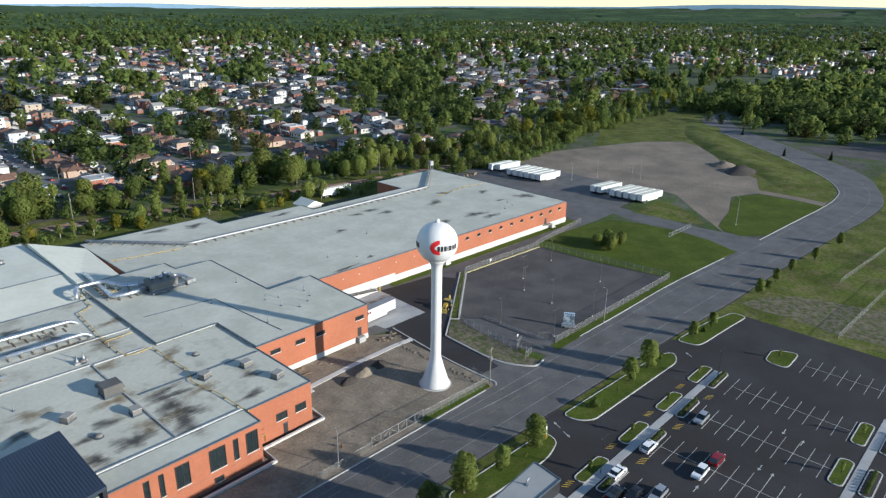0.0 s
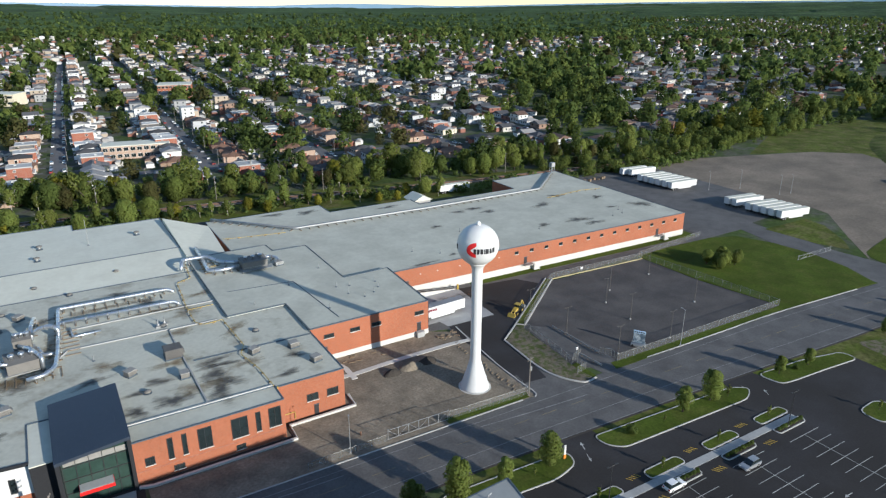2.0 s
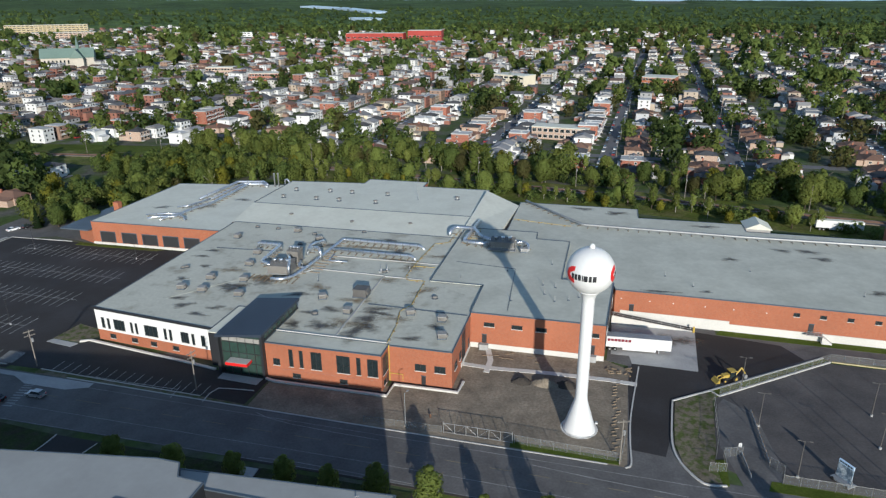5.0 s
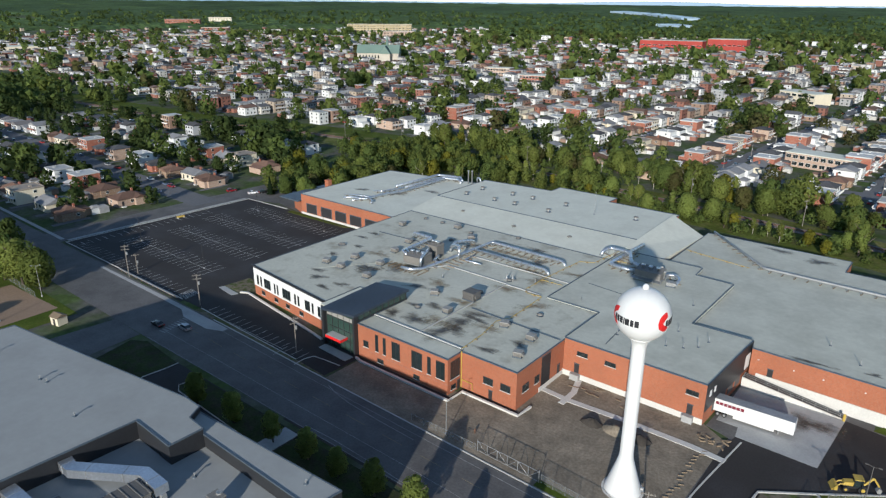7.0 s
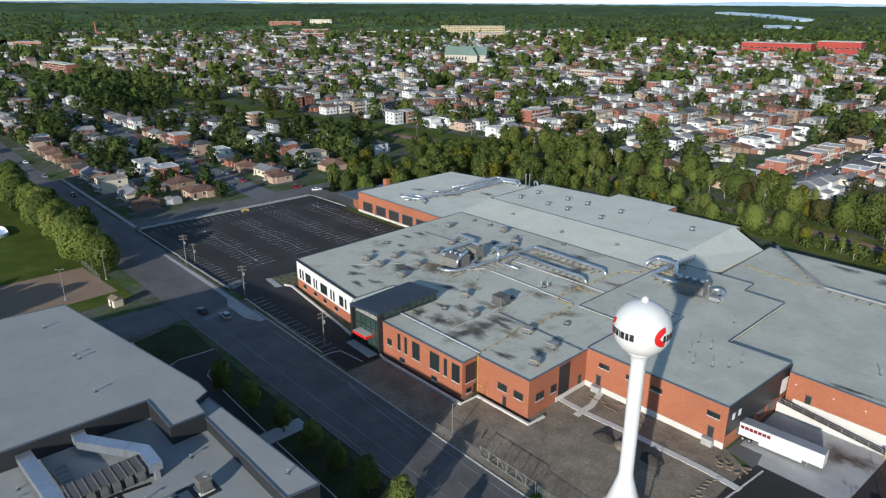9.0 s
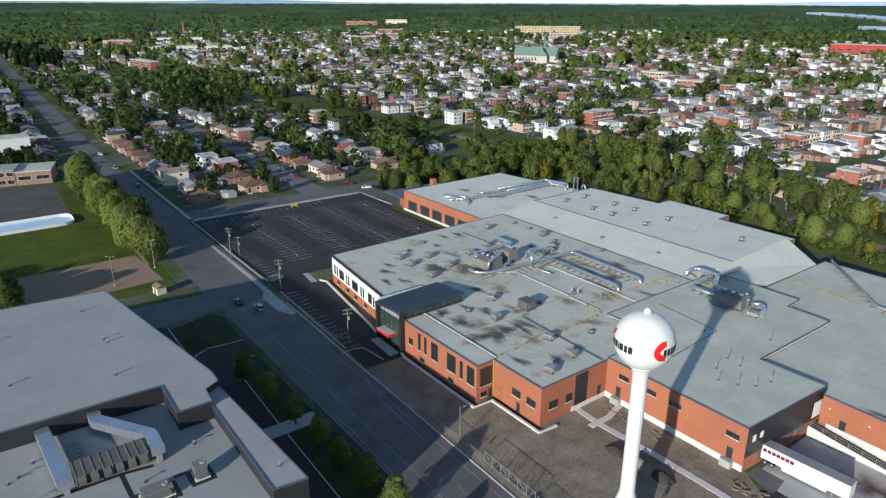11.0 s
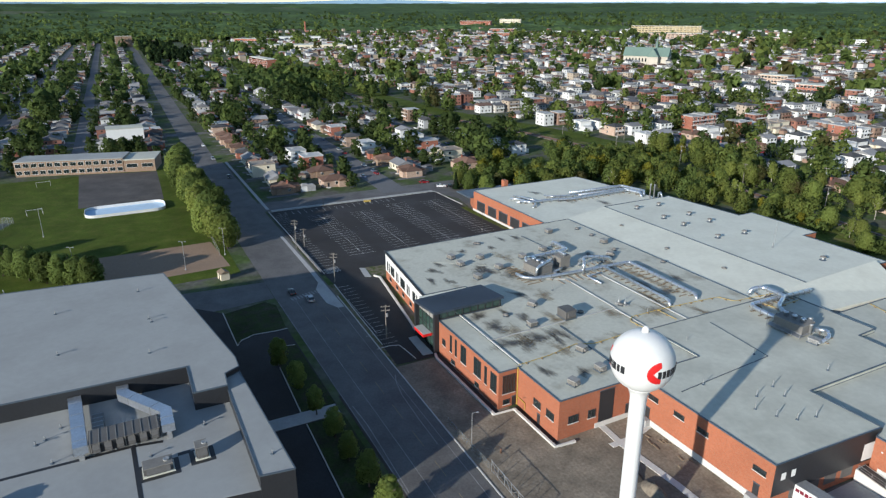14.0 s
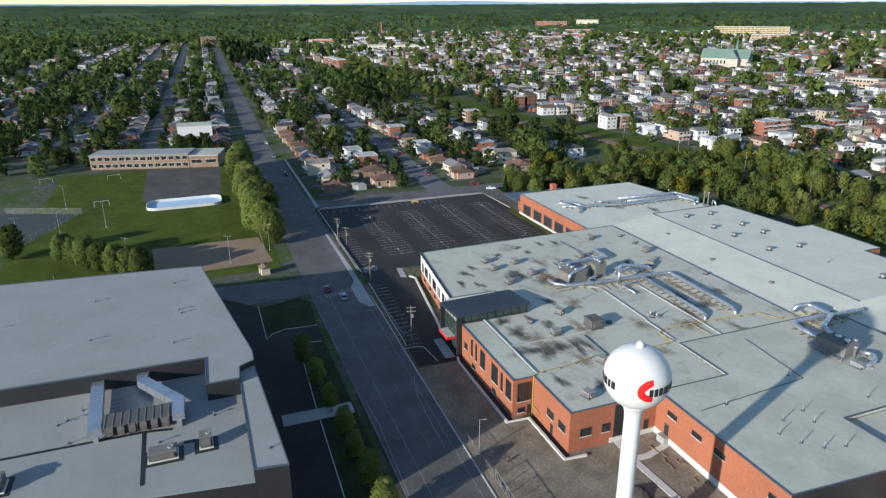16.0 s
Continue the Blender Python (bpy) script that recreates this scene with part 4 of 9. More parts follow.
# west quarter: streets run away from the works
for y0, slope in ((57, -0.034), (121, -0.1), (-78, -0.025), (-136, -0.03), (-205, -0.025), (-270, -0.02)):
    xs = -224 if y0 == 57 else -260 if y0 > 0 else -395
    end = -2000 if y0 != 121 else -520
    wide = 12.5 if y0 == 57 else 9.5
    STREETS.strip([(xs, y0), (end, y0 + slope * (end - xs))], wide, -0.2, 0.052)
    x = xs - 12
    while x > end:
        yy = y0 + slope * (x - xs)
        for dx in (0, -5, -10, -15):
            occupy(x + dx, yy, 1)
        for side in (-1, 1):
            y = yy + side * ((15 if side > 0 else 21) + rg_town.random() * 2.5) if y0 == 57 else yy + side * (14 + rg_town.random() * 3)
            if (x > -380 if y0 == 57 or y0 == 121 else False):
                continue
            if rg_town.random() < 0.9 and allowed_house(x, y):
                LOTS.append((x, y, (180 if side < 0 else 0) + rg_town.uniform(-2, 2)))
        x -= 14 + rg_town.random() * 4
NEAREST = [(-289, 8, 0, 6), (-249, 9, 0, 2), (-251, 35, 90, 10), (-297, 37, 180, 1), (-317, 34, 180, 12), (-338, 36, 180, 5), (-366, 40, 180, 12), (-359, 10, 0, 2), (-322, 9, 0, 13), (-321, 78, 0, 12), (-345, 78, 0, 9), (-285, 76, 0, 2),
           (-253, 77, 0, 10), (-368, 80, 0, 5), (-330, 115, 180, 12), (-309, 114, 180, 1), (-277, 113, 180, 6), (-352, 118, 180, 3), (-332, 152, 0, 4), (-300, 154, 0, 4), (-274, 156, 0, 4), (-372, 160, 0, 11),
           (-268, 10, 0, 13), (-305, 9, 0, 10), (-341, 10, 0, 5), (-376, 10, 0, 2), (-274, 36, 180, 2), (-268, 79, 0, 13), (-303, 78, 0, 5), (-256, 113, 180, 10), (-292, 114, 180, 13), (-384, 39, 180, 4), (-385, 81, 0, 1), (-372, 119, 180, 10)]
for x, y, deg, kind in NEAREST:
    for ex in (-5, 0, 5):
        for ey in (-5, 0, 5):
            occupy(x + ex, y + ey)
x = -250.0
while x > -2000:
    yy = -14.8 + 0.027 * (-330 - min(-330, x)) * 1.0
    occupy(x, yy, 2), occupy(x - 7, yy, 2)
    for side in (-1, 1):
        if x < -385:
            LOTS.append((x, yy + side * (21 + rg_town.random() * 3), 180 if side < 0 else 0))
    x -= 13.5 + rg_town.random() * 4
for xs in (-440, -640, -860, -1080):
    STREETS.strip([(xs, -290), (xs + 6, corridor_y(xs) - 28)], 8, -0.2, 0.058)
    for s in range(90):
        occupy(xs, -290 + 5 * s)
setting("street_grid", STREETS, M_STREET, "grey asphalt residential streets between the houses")
for x, y, _ in LOTS:
    for ex, ey in ((0, 0), (4, 4), (-4, 4), (4, -4), (-4, -4)):
        occupy(x + ex, y + ey, 0)

NEAR_HOUSES, FAR_HOUSES = [], []
seen_cells = {}
for x, y, deg in LOTS:
    c = (int(x // 11), int(y // 11))
    if any((x - ox) ** 2 + (y - oy) ** 2 < 118 for i in (-1, 0, 1) for j in (-1, 0, 1) for ox, oy in seen_cells.get((c[0] + i, c[1] + j), ())):
        continue
    if 20 < x < 90 and 560 < y < 680 or -105 < x < -60 and 540 < y < 600:
        continue
    if any((x - q[0]) ** 2 + (y - q[1]) ** 2 < 170 for q in NEAREST):
        continue
    seen_cells.setdefault(c, []).append((x, y))
    near = (-330 < x < 200 and 200 < y < 440) or (-440 < x < -236 and -40 < y < 150)
    (NEAR_HOUSES if near else FAR_HOUSES).append((x, y, deg))
NEAR_HOUSES.sort(key=lambda p: math.hypot(p[0] + 20, p[1] + 60))
FAR_HOUSES += NEAR_HOUSES[188:]
for x, y, deg, kind in NEAREST:
    put_house(kind, x, y, deg)
for x, y, deg in NEAR_HOUSES[:188]:
    white = y > 200 and x < 0
    # Darker kinds outside the white quarter; in the west partly for cloud shade.
    kind = rg_town.choice([0, 1, 1, 3, 4, 4, 6, 8, 9, 12, 13, 2, 10] if white else [2, 2, 5, 5, 5, 10, 10, 13, 11, 1, 9, 11, 2])
    put_house(kind, x, y, deg)
for i, t in enumerate(TEMPLATES):
    if i not in USED:
        put_house(i, -470 - 16 * i, 52, 180)

# suburbs on the far right, and the old quarter's denser rows
rg2 = random.Random(5)
for i in range(6800):
    a, r = rg2.uniform(-0.1, 1.02), rg2.uniform(880, 3300)
    if a > 0.7 and r > 2300:
        continue
    x, y = r * math.cos(a), r * math.sin(a)
    if inside(x, y, WOODS[0]) or inside(x, y, WOODS[1]) or (abs(x - 680) < 90 and abs(y - 1100) < 90):
        continue
    gx, gy = round(x / 22) * 22 + (i % 3) * 2, round(y / 30) * 30
    if math.sin(gx * 0.006) + math.sin(gy * 0.007 + 1) + math.sin((gx + gy) * 0.004) > -1.1:
        FAR_HOUSES.append((gx, gy, 90 * rg2.randrange(2)))
SUBURB = [(290, 205), (352, 275), (450, 395), (620, 590), (800, 800), (1000, 760), (1100, 500), (800, 320), (560, 250), (400, 215)]
for i in range(45):
    for j in range(34):
        px, py = i * 17.0 + rg2.uniform(-2, 2), j * 25.0 + rg2.uniform(-3, 3) - 250
        x, y = 290 + 0.8 * px - 0.6 * py, 200 + 0.6 * px + 0.8 * py
        if inside(x, y, SUBURB) and rg2.random() < 0.8:
            FAR_HOUSES.append((x, y, 37 + rg2.uniform(-4, 4)))
            occupy(x, y), occupy(x + 4, y + 4), occupy(x - 4, y - 4)
for i in range(2000):
    a, r = rg2.uniform(1.0, 3.1), rg2.uniform(1050, 1950)
    if 2.2 < a < 2.95 and rg2.random() < 0.6:
        r += 600
    x, y = r * math.cos(a), r * math.sin(a)
    if y > corridor_y(max(-1999, min(699, x))) + 40 or r < 1500:
        FAR_HOUSES.append((x, y, 90 * rg2.randrange(2) + rg2.uniform(-8, 8)))


SITES = [(-505, 1318, 75), (-398, 1335, 55), (-756, 710, 45), (-1617, 1595, 110), (-1420, 1440, 80), (-384, 594, 26), (-470, 640, 26), (-532, 1145, 38), (-1425, 368, 80), (-1010, 172, 46), (-1850, 462, 65), (-1765, 320, 52), (46, 583, 24), (-422, -51, 14), (-28, 311, 20)]
FAR_HOUSES = [q for q in FAR_HOUSES if not any((q[0] - x) ** 2 + (q[1] - y) ** 2 < r * r for x, y, r in SITES)]
for x, y, r in SITES:
    occupy(x, y, int(r // 6))


def far_houses():
    walls, flat_roofs, pitched, wins, drives = Mesh(), Mesh(), Mesh(), Mesh(), Mesh()
    rgf = random.Random(11)
    for x, y, deg in NEAR_HOUSES[:188] + [q[:3] for q in NEAREST]:   # sheds and driveways behind the nearer houses
        c, sn = math.cos(radians(deg)), math.sin(radians(deg))
        for ex, ey in ((rgf.uniform(-5, 5), 12.5), (rgf.uniform(-5, 5), 9.6)):
            if rgf.random() < 0.6:
                px, py = x + ex * c - ey * sn, y + ex * sn + ey * c
                hh = rgf.uniform(2.1, 2.7)
                walls.obox(px, py, -0.2, hh, 3.2, 4.0, deg)
                (flat_roofs if rgf.random() < 0.4 else pitched).obox(px, py, hh + 0.004, hh + 0.9, 3.5, 4.3, deg, 0.5)
        drives.obox(x + 7.0 * c + 2 * sn, y + 7.0 * sn - 2 * c, -0.1, 0.045, 2.9, 15, deg)
    for x, y, deg in FAR_HOUSES:
        w, d, s = rgf.uniform(7.5, 11.5), rgf.uniform(8.5, 12), rgf.choice((1, 1, 2, 2, 2, 3))
        east = x > 150 or x < -240 and y < 150
        if east:
            s = rgf.choice((1, 1, 1, 2))
        g = ground_height(x, y)
        near = math.hypot(x, y) < 1000
        h = 0.4 + 2.8 * s
        walls.obox(x, y, g - 0.4, g + h, w, d, deg)
        c, sn = math.cos(radians(deg)), math.sin(radians(deg))
        at = lambda ex, ey: (x + ex * c - ey * sn, y + ex * sn + ey * c)  # noqa: E731
        if near:
            if rgf.random() < 0.55:                                   # garden shed
                px, py = at(rgf.uniform(-4, 4), d / 2 + rgf.uniform(6, 9))
                walls.obox(px, py, -0.2, 2.4, 3.4, 4.4, deg)
                (flat_roofs if rgf.random() < 0.4 else pitched).obox(px, py, 2.404, 3.4, 3.7, 4.7, deg, 0.5)
            if rgf.random() < 0.7:                                    # low annex
                px, py = at(rgf.uniform(-1.5, 1.5), d / 2 + 1.8)
                hh = 2.8 if s < 3 else 5.6
                walls.obox(px, py, -0.2, hh, w * 0.6, 3.59, deg)
                (flat_roofs if rgf.random() < 0.6 else pitched).obox(px, py, hh + 0.004, hh + 0.5, w * 0.6 + 0.3, 3.8, deg, 0.8)
            if s > 1 and rgf.random() < 0.6:                          # front gallery with its roof
                for k in range(1, s):
                    px, py = at(0, -d / 2 - 0.8)
                    walls.obox(px, py, 0.3 + 2.8 * k, 0.5 + 2.8 * k, w * 0.92, 1.59, deg)
                    px, py = at(0, -d / 2 - 1.55)
                    walls.obox(px, py, 0.5 + 2.8 * k, 1.4 + 2.8 * k, w * 0.92, 0.08, deg)
            if rgf.random() < 0.75:
                px, py = at(w / 2 + 2.0, -1.5)
                drives.obox(px, py, -0.1, 0.045, 3.0, d + 5, deg)
        if rgf.random() < (0.12 if east else 0.42):
            flat_roofs.obox(x, y, g + h + 0.004, g + h + 0.4, w + 0.3, d + 0.3, deg)
        else:
            turn = rgf.random() < 0.5
            m = roof_shape(Mesh(), d if turn else w, w if turn else d, h + 0.004, rgf.choice(("gable", "gable", "hip")), 1.0 + 0.1 * w)
            cc, ss = (c, sn) if not turn else (-sn, c)
            pitched.add([(x + p[0] * cc - p[1] * ss, y + p[0] * ss + p[1] * cc, g + p[2]) for p in m.v], m.f)
        if near:
            for k in range(s):
                z0, z1 = 1.3 + 2.8 * k, 2.5 + 2.8 * k
                for i in (-0.3, 0.02, 0.3) if rgf.random() < 0.5 else (-0.27, 0.27):
                    for ey in (-d / 2 - 0.03, d / 2 + 0.03):
                        a, b = at(i * w - 0.6, ey), at(i * w + 0.6, ey)
                        wins.add([(*a, z0), (*b, z0), (*b, z1), (*a, z1)], [(0, 1, 2, 3)])
                for ex in (-w / 2 - 0.03, w / 2 + 0.03):
                    for i in (-0.22, 0.25):
                        a, b = at(ex, i * d - 0.5), at(ex, i * d + 0.5)
                        wins.add([(*a, z0), (*b, z0), (*b, z1), (*a, z1)], [(0, 1, 2, 3)])
    setting("driveway_grid", drives, M_STREET, "short asphalt driveways beside the houses")
    t = thing("houses", "many small white and brick houses with mixed roofs", "houses", None, "", "stuff")
    part("walls", walls, palette("far_walls", [(0.58, 0.58, 0.56), (0.25, 0.11, 0.08), (0.46, 0.44, 0.40), (0.26, 0.17, 0.125), (0.60, 0.60, 0.59), (0.30, 0.30, 0.30), (0.38, 0.31, 0.24), (0.5, 0.5, 0.5), (0.21, 0.09, 0.065)]), t)
    part("flat_roofs", flat_roofs, palette("far_flat_roofs", [(0.36, 0.36, 0.35), (0.26, 0.255, 0.25), (0.44, 0.44, 0.43), (0.2, 0.17, 0.145), (0.16, 0.16, 0.16)]), t)
    part("pitched_roofs", pitched, palette("far_pitched_roofs", [(0.07, 0.07, 0.075), (0.14, 0.085, 0.065), (0.2, 0.2, 0.205), (0.10, 0.10, 0.105), (0.3, 0.29, 0.28), (0.11, 0.075, 0.06), (0.16, 0.15, 0.145)]), t)
    part("windows", wins, M_GLASS, t)


far_houses()


# ---- woods, hedges and back-garden trees as one mass each ----
def tree_mass(name, spots, label, mat, quads, leaf, lobes=7):
    rg = np.random.default_rng(len(spots))
    cs, ns, ss, sp, so = [], [], [], [], []
    for x, y, h, w in spots:
        c, n, s, q, soft = crown_cloud(rg, h, w, lobes, quads, leaf * (h / 10), 0.16)
        cs.append(c + (x, y, ground_height(x, y))), ns.append(n), ss.append(s), sp.append(q), so.append(soft)
    me = quad_mesh(name, np.concatenate(cs), np.concatenate(ns), np.concatenate(ss), mat, np.concatenate(sp), np.concatenate(so))
    tagged(new(name, me), label, "trees", "", "stuff")


def free(x, y):
    return (int(x // 5), int(y // 5)) not in occupied


rg3 = random.Random(33)
mass = {"a": [], "b": [], "c": [], "d": []}


def scatter(x, y, h, w):
    # In the west mostly the darkest leaves, a colour stand-in for cloud shade.
    if x < -230 and y < 170:
        mass[rg3.choice("bbba")].append((x, y, h, w))
        return
    mass[rg3.choice("aaaabbbccd")].append((x, y, h, w))


def town_trees(count, r0, r1, size):
    for i in range(count):                               # gardens and streets of the town
        a = rg3.uniform(-0.15, 3.55)
        r = math.sqrt(rg3.uniform(r0 * r0, r1 * r1))
        x, y = r * math.cos(a) - 20, r * math.sin(a)
        if not free(x, y) or (y < corridor_y(max(-1999, min(699, x))) + 30 and -240 < x < 420) or (x < -140 and -125 < y < -25 and x > -400):
            continue
        cy = corridor_y(max(-1999, min(699, x)))
        if abs(y - cy) < 20:
            continue
        clump = noise.noise((x * 0.016, y * 0.016, 4.2)) * 2.2
        if clump < 0.2 and rg3.random() < 0.8:
            continue
        s = rg3.uniform(0.6, 1.3) * size * (1.35 if clump > 0.35 else 0.95)
        scatter(x, y, 9.5 * s, 10.5 * s)


town_trees(5200, 230, 800, 1.05)
town_trees(9500, 800, 2150, 1.4)
for i in range(4800):                                    # crowns standing out of the far forest
    a, r = rg3.uniform(0.75, 3.5), 1900 + 1900 * rg3.random() ** 1.3
    if 2.2 < a < 2.95 and r < 2550:
        continue
    s = rg3.uniform(0.8, 1.3)
    mass[rg3.choice("bba")].append((r * math.cos(a), r * math.sin(a), 15 * s, 19 * s))
for i in range(4000):
    a, r = rg3.uniform(-0.1, 0.75), rg3.uniform(2000, 3400)
    s = rg3.uniform(0.7, 1.3)
    scatter(r * math.cos(a), r * math.sin(a), 11 * s, 12 * s)
for w in WOODS:
    for i in range(700 if w is WOODS[0] else 1100):
        x, y = rg3.uniform(min(p[0] for p in w), max(p[0] for p in w)), rg3.uniform(min(p[1] for p in w), max(p[1] for p in w))
        if inside(x, y, w):
            s = rg3.uniform(0.8, 1.5)
            mass[rg3.choice("ccaab")].append((x, y, 11.5 * s, 11.5 * s))
for i in range(560):                                     # dark garden trees of the western streets
    x, y = rg3.uniform(-900, -236), rg3.uniform(-10, 165)
    if free(x, y) and not free(x + 7, y) or free(x, y) and rg3.random() < 0.6:
        s = rg3.uniform(0.6, 1.1)
        mass["b"].append((x, y, 10 * s, 9 * s))
belt = {"a": [], "c": [], "b": [], "y": []}
for i in range(205):                                     # belt behind the railway
    x = rg3.uniform(-245, 640)
    s = rg3.uniform(0.55, 1.35) * (0.9 + 0.7 * noise.noise((x * 0.024, 0.0, 2.0)))
    if noise.noise((x * 0.02, 0.0, 9.0)) < -0.18 and i % 3:
        continue
    belt[rg3.choice("aaaccbby")].append((x, corridor_y(x) + (rg3.uniform(14, 40) if x < 330 else rg3.uniform(-12, 22)), 11 * s, 9.5 * s))
for i in range(150):                                     # trees along the corridor west of the works
    x = rg3.uniform(-1150, -560)
    mass[rg3.choice("bbac")].append((x, corridor_y(x) + rg3.choice((-1, 1)) * rg3.uniform(14, 36), rg3.uniform(8, 13), rg3.uniform(8, 12)))
for i in range(120):                                     # bushes along the bare lot
    x = rg3.uniform(150, 430)
    s = rg3.uniform(0.5, 0.95)
    belt[rg3.choice("aac")].append((x, corridor_y(x) + rg3.uniform(-16, 10), 10 * s, 9.5 * s))
for i in range(900):                                     # big dark trees of the south-western quarter
    x, y = rg3.uniform(-1100, -345), rg3.uniform(-330, -32)
    if free(x, y):
        s = rg3.uniform(0.7, 1.25)
        mass["b"].append((x, y, 11 * s, 10 * s))
spruces = []
for i in range(130):                                     # tall dark spruces beside the burial ground
    x, y = rg3.uniform(-1650, -1090), rg3.uniform(5, 105)
    if free(x, y):
        spruces.append((x, y, rg3.uniform(17, 25), rg3.uniform(8, 11)))
tree_mass("trees", spruces, "stand of tall dark spruces", M_CONIFER, 150, 1.5, 6)
under = []
for i in range(620):                                     # undergrowth below the belt
    x = rg3.uniform(-240, 640)
    s = rg3.uniform(0.6, 1.3)
    under.append((x, corridor_y(x) + (rg3.uniform(11, 44) if i % 3 else -rg3.uniform(9, 20)), 3.4 * s, 7.0 * s))
tree_mass("undergrowth", under, "dense green undergrowth below the trees", M_LEAF_D, 90, 2.6)
GROVE = [(-222, 84), (-246, 128), (-225, 150), (-262, 168), (-240, 200), (-203, 206), (-155, 190), (-100, 190), (-104, 172), (-150, 164), (-186, 150), (-192, 120), (-207, 90)]
for i in range(420):                                     # grove between the wing and the railway
    x, y = rg3.uniform(-265, -95), rg3.uniform(84, 210)
    if inside(x, y, GROVE) and len(belt["a"]) < 400 and abs(y - corridor_y(x)) > 5:
        s = rg3.uniform(0.6, 1.1)
        belt[rg3.choice("aaaccbby")].append((x, y, 11 * s, 9.5 * s))
for key, mat in (("a", M_LEAF), ("b", M_LEAF_D), ("c", M_LEAF_O), ("y", M_LEAF_Y)):
    tree_mass("trees", belt[key], "dense belt of leafy trees along the railway", mat, 820, 0.66, 12)
for i in range(160):                                     # scrub along the track
    x = rg3.uniform(-260, 300)
    s = rg3.uniform(0.3, 0.6)
    scatter(x, corridor_y(x) + rg3.choice((-1, 1)) * rg3.uniform(9, 15), 8 * s, 9 * s)
for key, mat in (("a", M_LEAF_D), ("b", M_LEAF_T), ("c", M_LEAF), ("d", M_LEAF_B)):
    near_spots = [s for s in mass[key] if math.hypot(s[0], s[1]) < 640]
    far_spots = [s for s in mass[key] if math.hypot(s[0], s[1]) >= 640]
    tree_mass("trees", near_spots, "mixed leafy trees among the houses", mat, 200, 1.35, 8)
    tree_mass("trees", far_spots, "mixed leafy trees among the far houses", mat, 31, 3.7, 5)


def far_canopy():
    """Rolling forest canopy from the edge of town to the horizon."""
    rows, cols = 120, 560
    rgc = random.Random(2)
    a = np.linspace(-0.5, 3.7, cols)
    r = 1950 * (4850 / 1950) ** np.linspace(0, 1, rows)
    v, f = [], []
    for i in range(rows):
        for j in range(cols):
            x, y = r[i] * math.cos(a[j]), r[i] * math.sin(a[j])
            k = noise.noise((x * 0.03, y * 0.03, 1)) + 0.6 * noise.noise((x * 0.11, y * 0.11, 3))
            big = noise.noise((x * 0.0016, y * 0.0024, 5))
            far = max(0.35, 1 - (r[i] - 1950) / 3000)
            h = 7 + (6 * k + rgc.uniform(-5, 5)) * far if not (2.2 < a[j] < 2.95 and r[i] < 2500) and big > (0.2 if a[j] < 0.75 and r[i] < 3300 else -0.42) else -2.0
            v.append((x, y, ground_height(x, y) + h))
    for i in range(rows - 1):
        o = i * cols
        f += [(o + j, o + cols + j, o + cols + j + 1, o + j + 1) for j in range(cols - 1)]
    tagged(part("forest", Mesh().add(v, f), M_FOREST), "dense green forest reaching to the horizon", "forest", "", "stuff")


far_canopy()
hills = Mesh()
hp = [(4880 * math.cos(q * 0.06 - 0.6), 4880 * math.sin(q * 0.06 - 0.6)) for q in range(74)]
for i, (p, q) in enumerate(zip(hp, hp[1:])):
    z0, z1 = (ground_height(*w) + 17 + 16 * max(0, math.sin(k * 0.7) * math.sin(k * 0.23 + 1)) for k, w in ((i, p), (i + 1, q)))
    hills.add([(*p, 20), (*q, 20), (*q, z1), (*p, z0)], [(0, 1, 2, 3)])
# Blue distance haze is put into the hills' colour, with a faint glow.
haze = bpy.data.materials.new("painted_haze_hills")
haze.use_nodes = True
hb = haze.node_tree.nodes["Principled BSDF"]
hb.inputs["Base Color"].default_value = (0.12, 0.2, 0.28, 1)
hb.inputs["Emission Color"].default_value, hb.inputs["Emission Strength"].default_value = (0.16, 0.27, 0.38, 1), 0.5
setting("backdrop_hills", hills, haze, "low hills on the horizon with painted blue haze")

# belt of trees behind the works
rg4 = random.Random(8)
for i in range(105):
    x = -238 + i * 4.5 + rg4.uniform(-5, 5)
    y = corridor_y(x) + rg4.uniform(9, 40)
    tree(rg4.choice(["maple_a", "maple_a", "ash_a", "ash_a", "poplar", "thin", "maple_b", "ash_b"]), x, y, rg4.uniform(0.6, 1.1) * (0.98 + 0.5 * noise.noise((x * 0.03, 0.0, 7.0))), rg4.uniform(0, 6.28), "tree belt along the railway")
for i in range(46):
    x = -205 + i * 6.4 + rg4.uniform(-3, 3)
    tree(rg4.choice(["thin", "thin", "ash_a", "maple_a", "poplar", "golden"]), x, corridor_y(x) - rg4.uniform(9, 22), rg4.uniform(0.55, 0.9), rg4.uniform(0, 6.28), "tree belt along the railway")
for x, y, k, s in ((-208, 88, "maple_b", .7), (-200, 92, "maple_a", .75), (-192, 90, "maple_b", .6), (-205, 102, "ash_b", .8), (-190, 106, "maple_a", .8), (-214, 84, "spruce", .8),
                   (-186, 118, "ash_a", .8), (-196, 122, "maple_b", .8), (-205, 134, "maple_a", .9), (-190, 140, "ash_b", .8), (-178, 150, "thin", 1.), (-160, 156, "poplar", .7)):
    tree(k, x, y, s, x * 1.3, "trees beside the wing")
for i in range(17):                                      # row along the playing field
    x = -178 - i * 8.5
    tree(("maple_a", "ash_a", "maple_a", "maple_b")[i % 4], x, -29.5 - (i % 3) * 2.0, 1.05 + 0.08 * (i % 4), i * 1.7, "row of street trees")
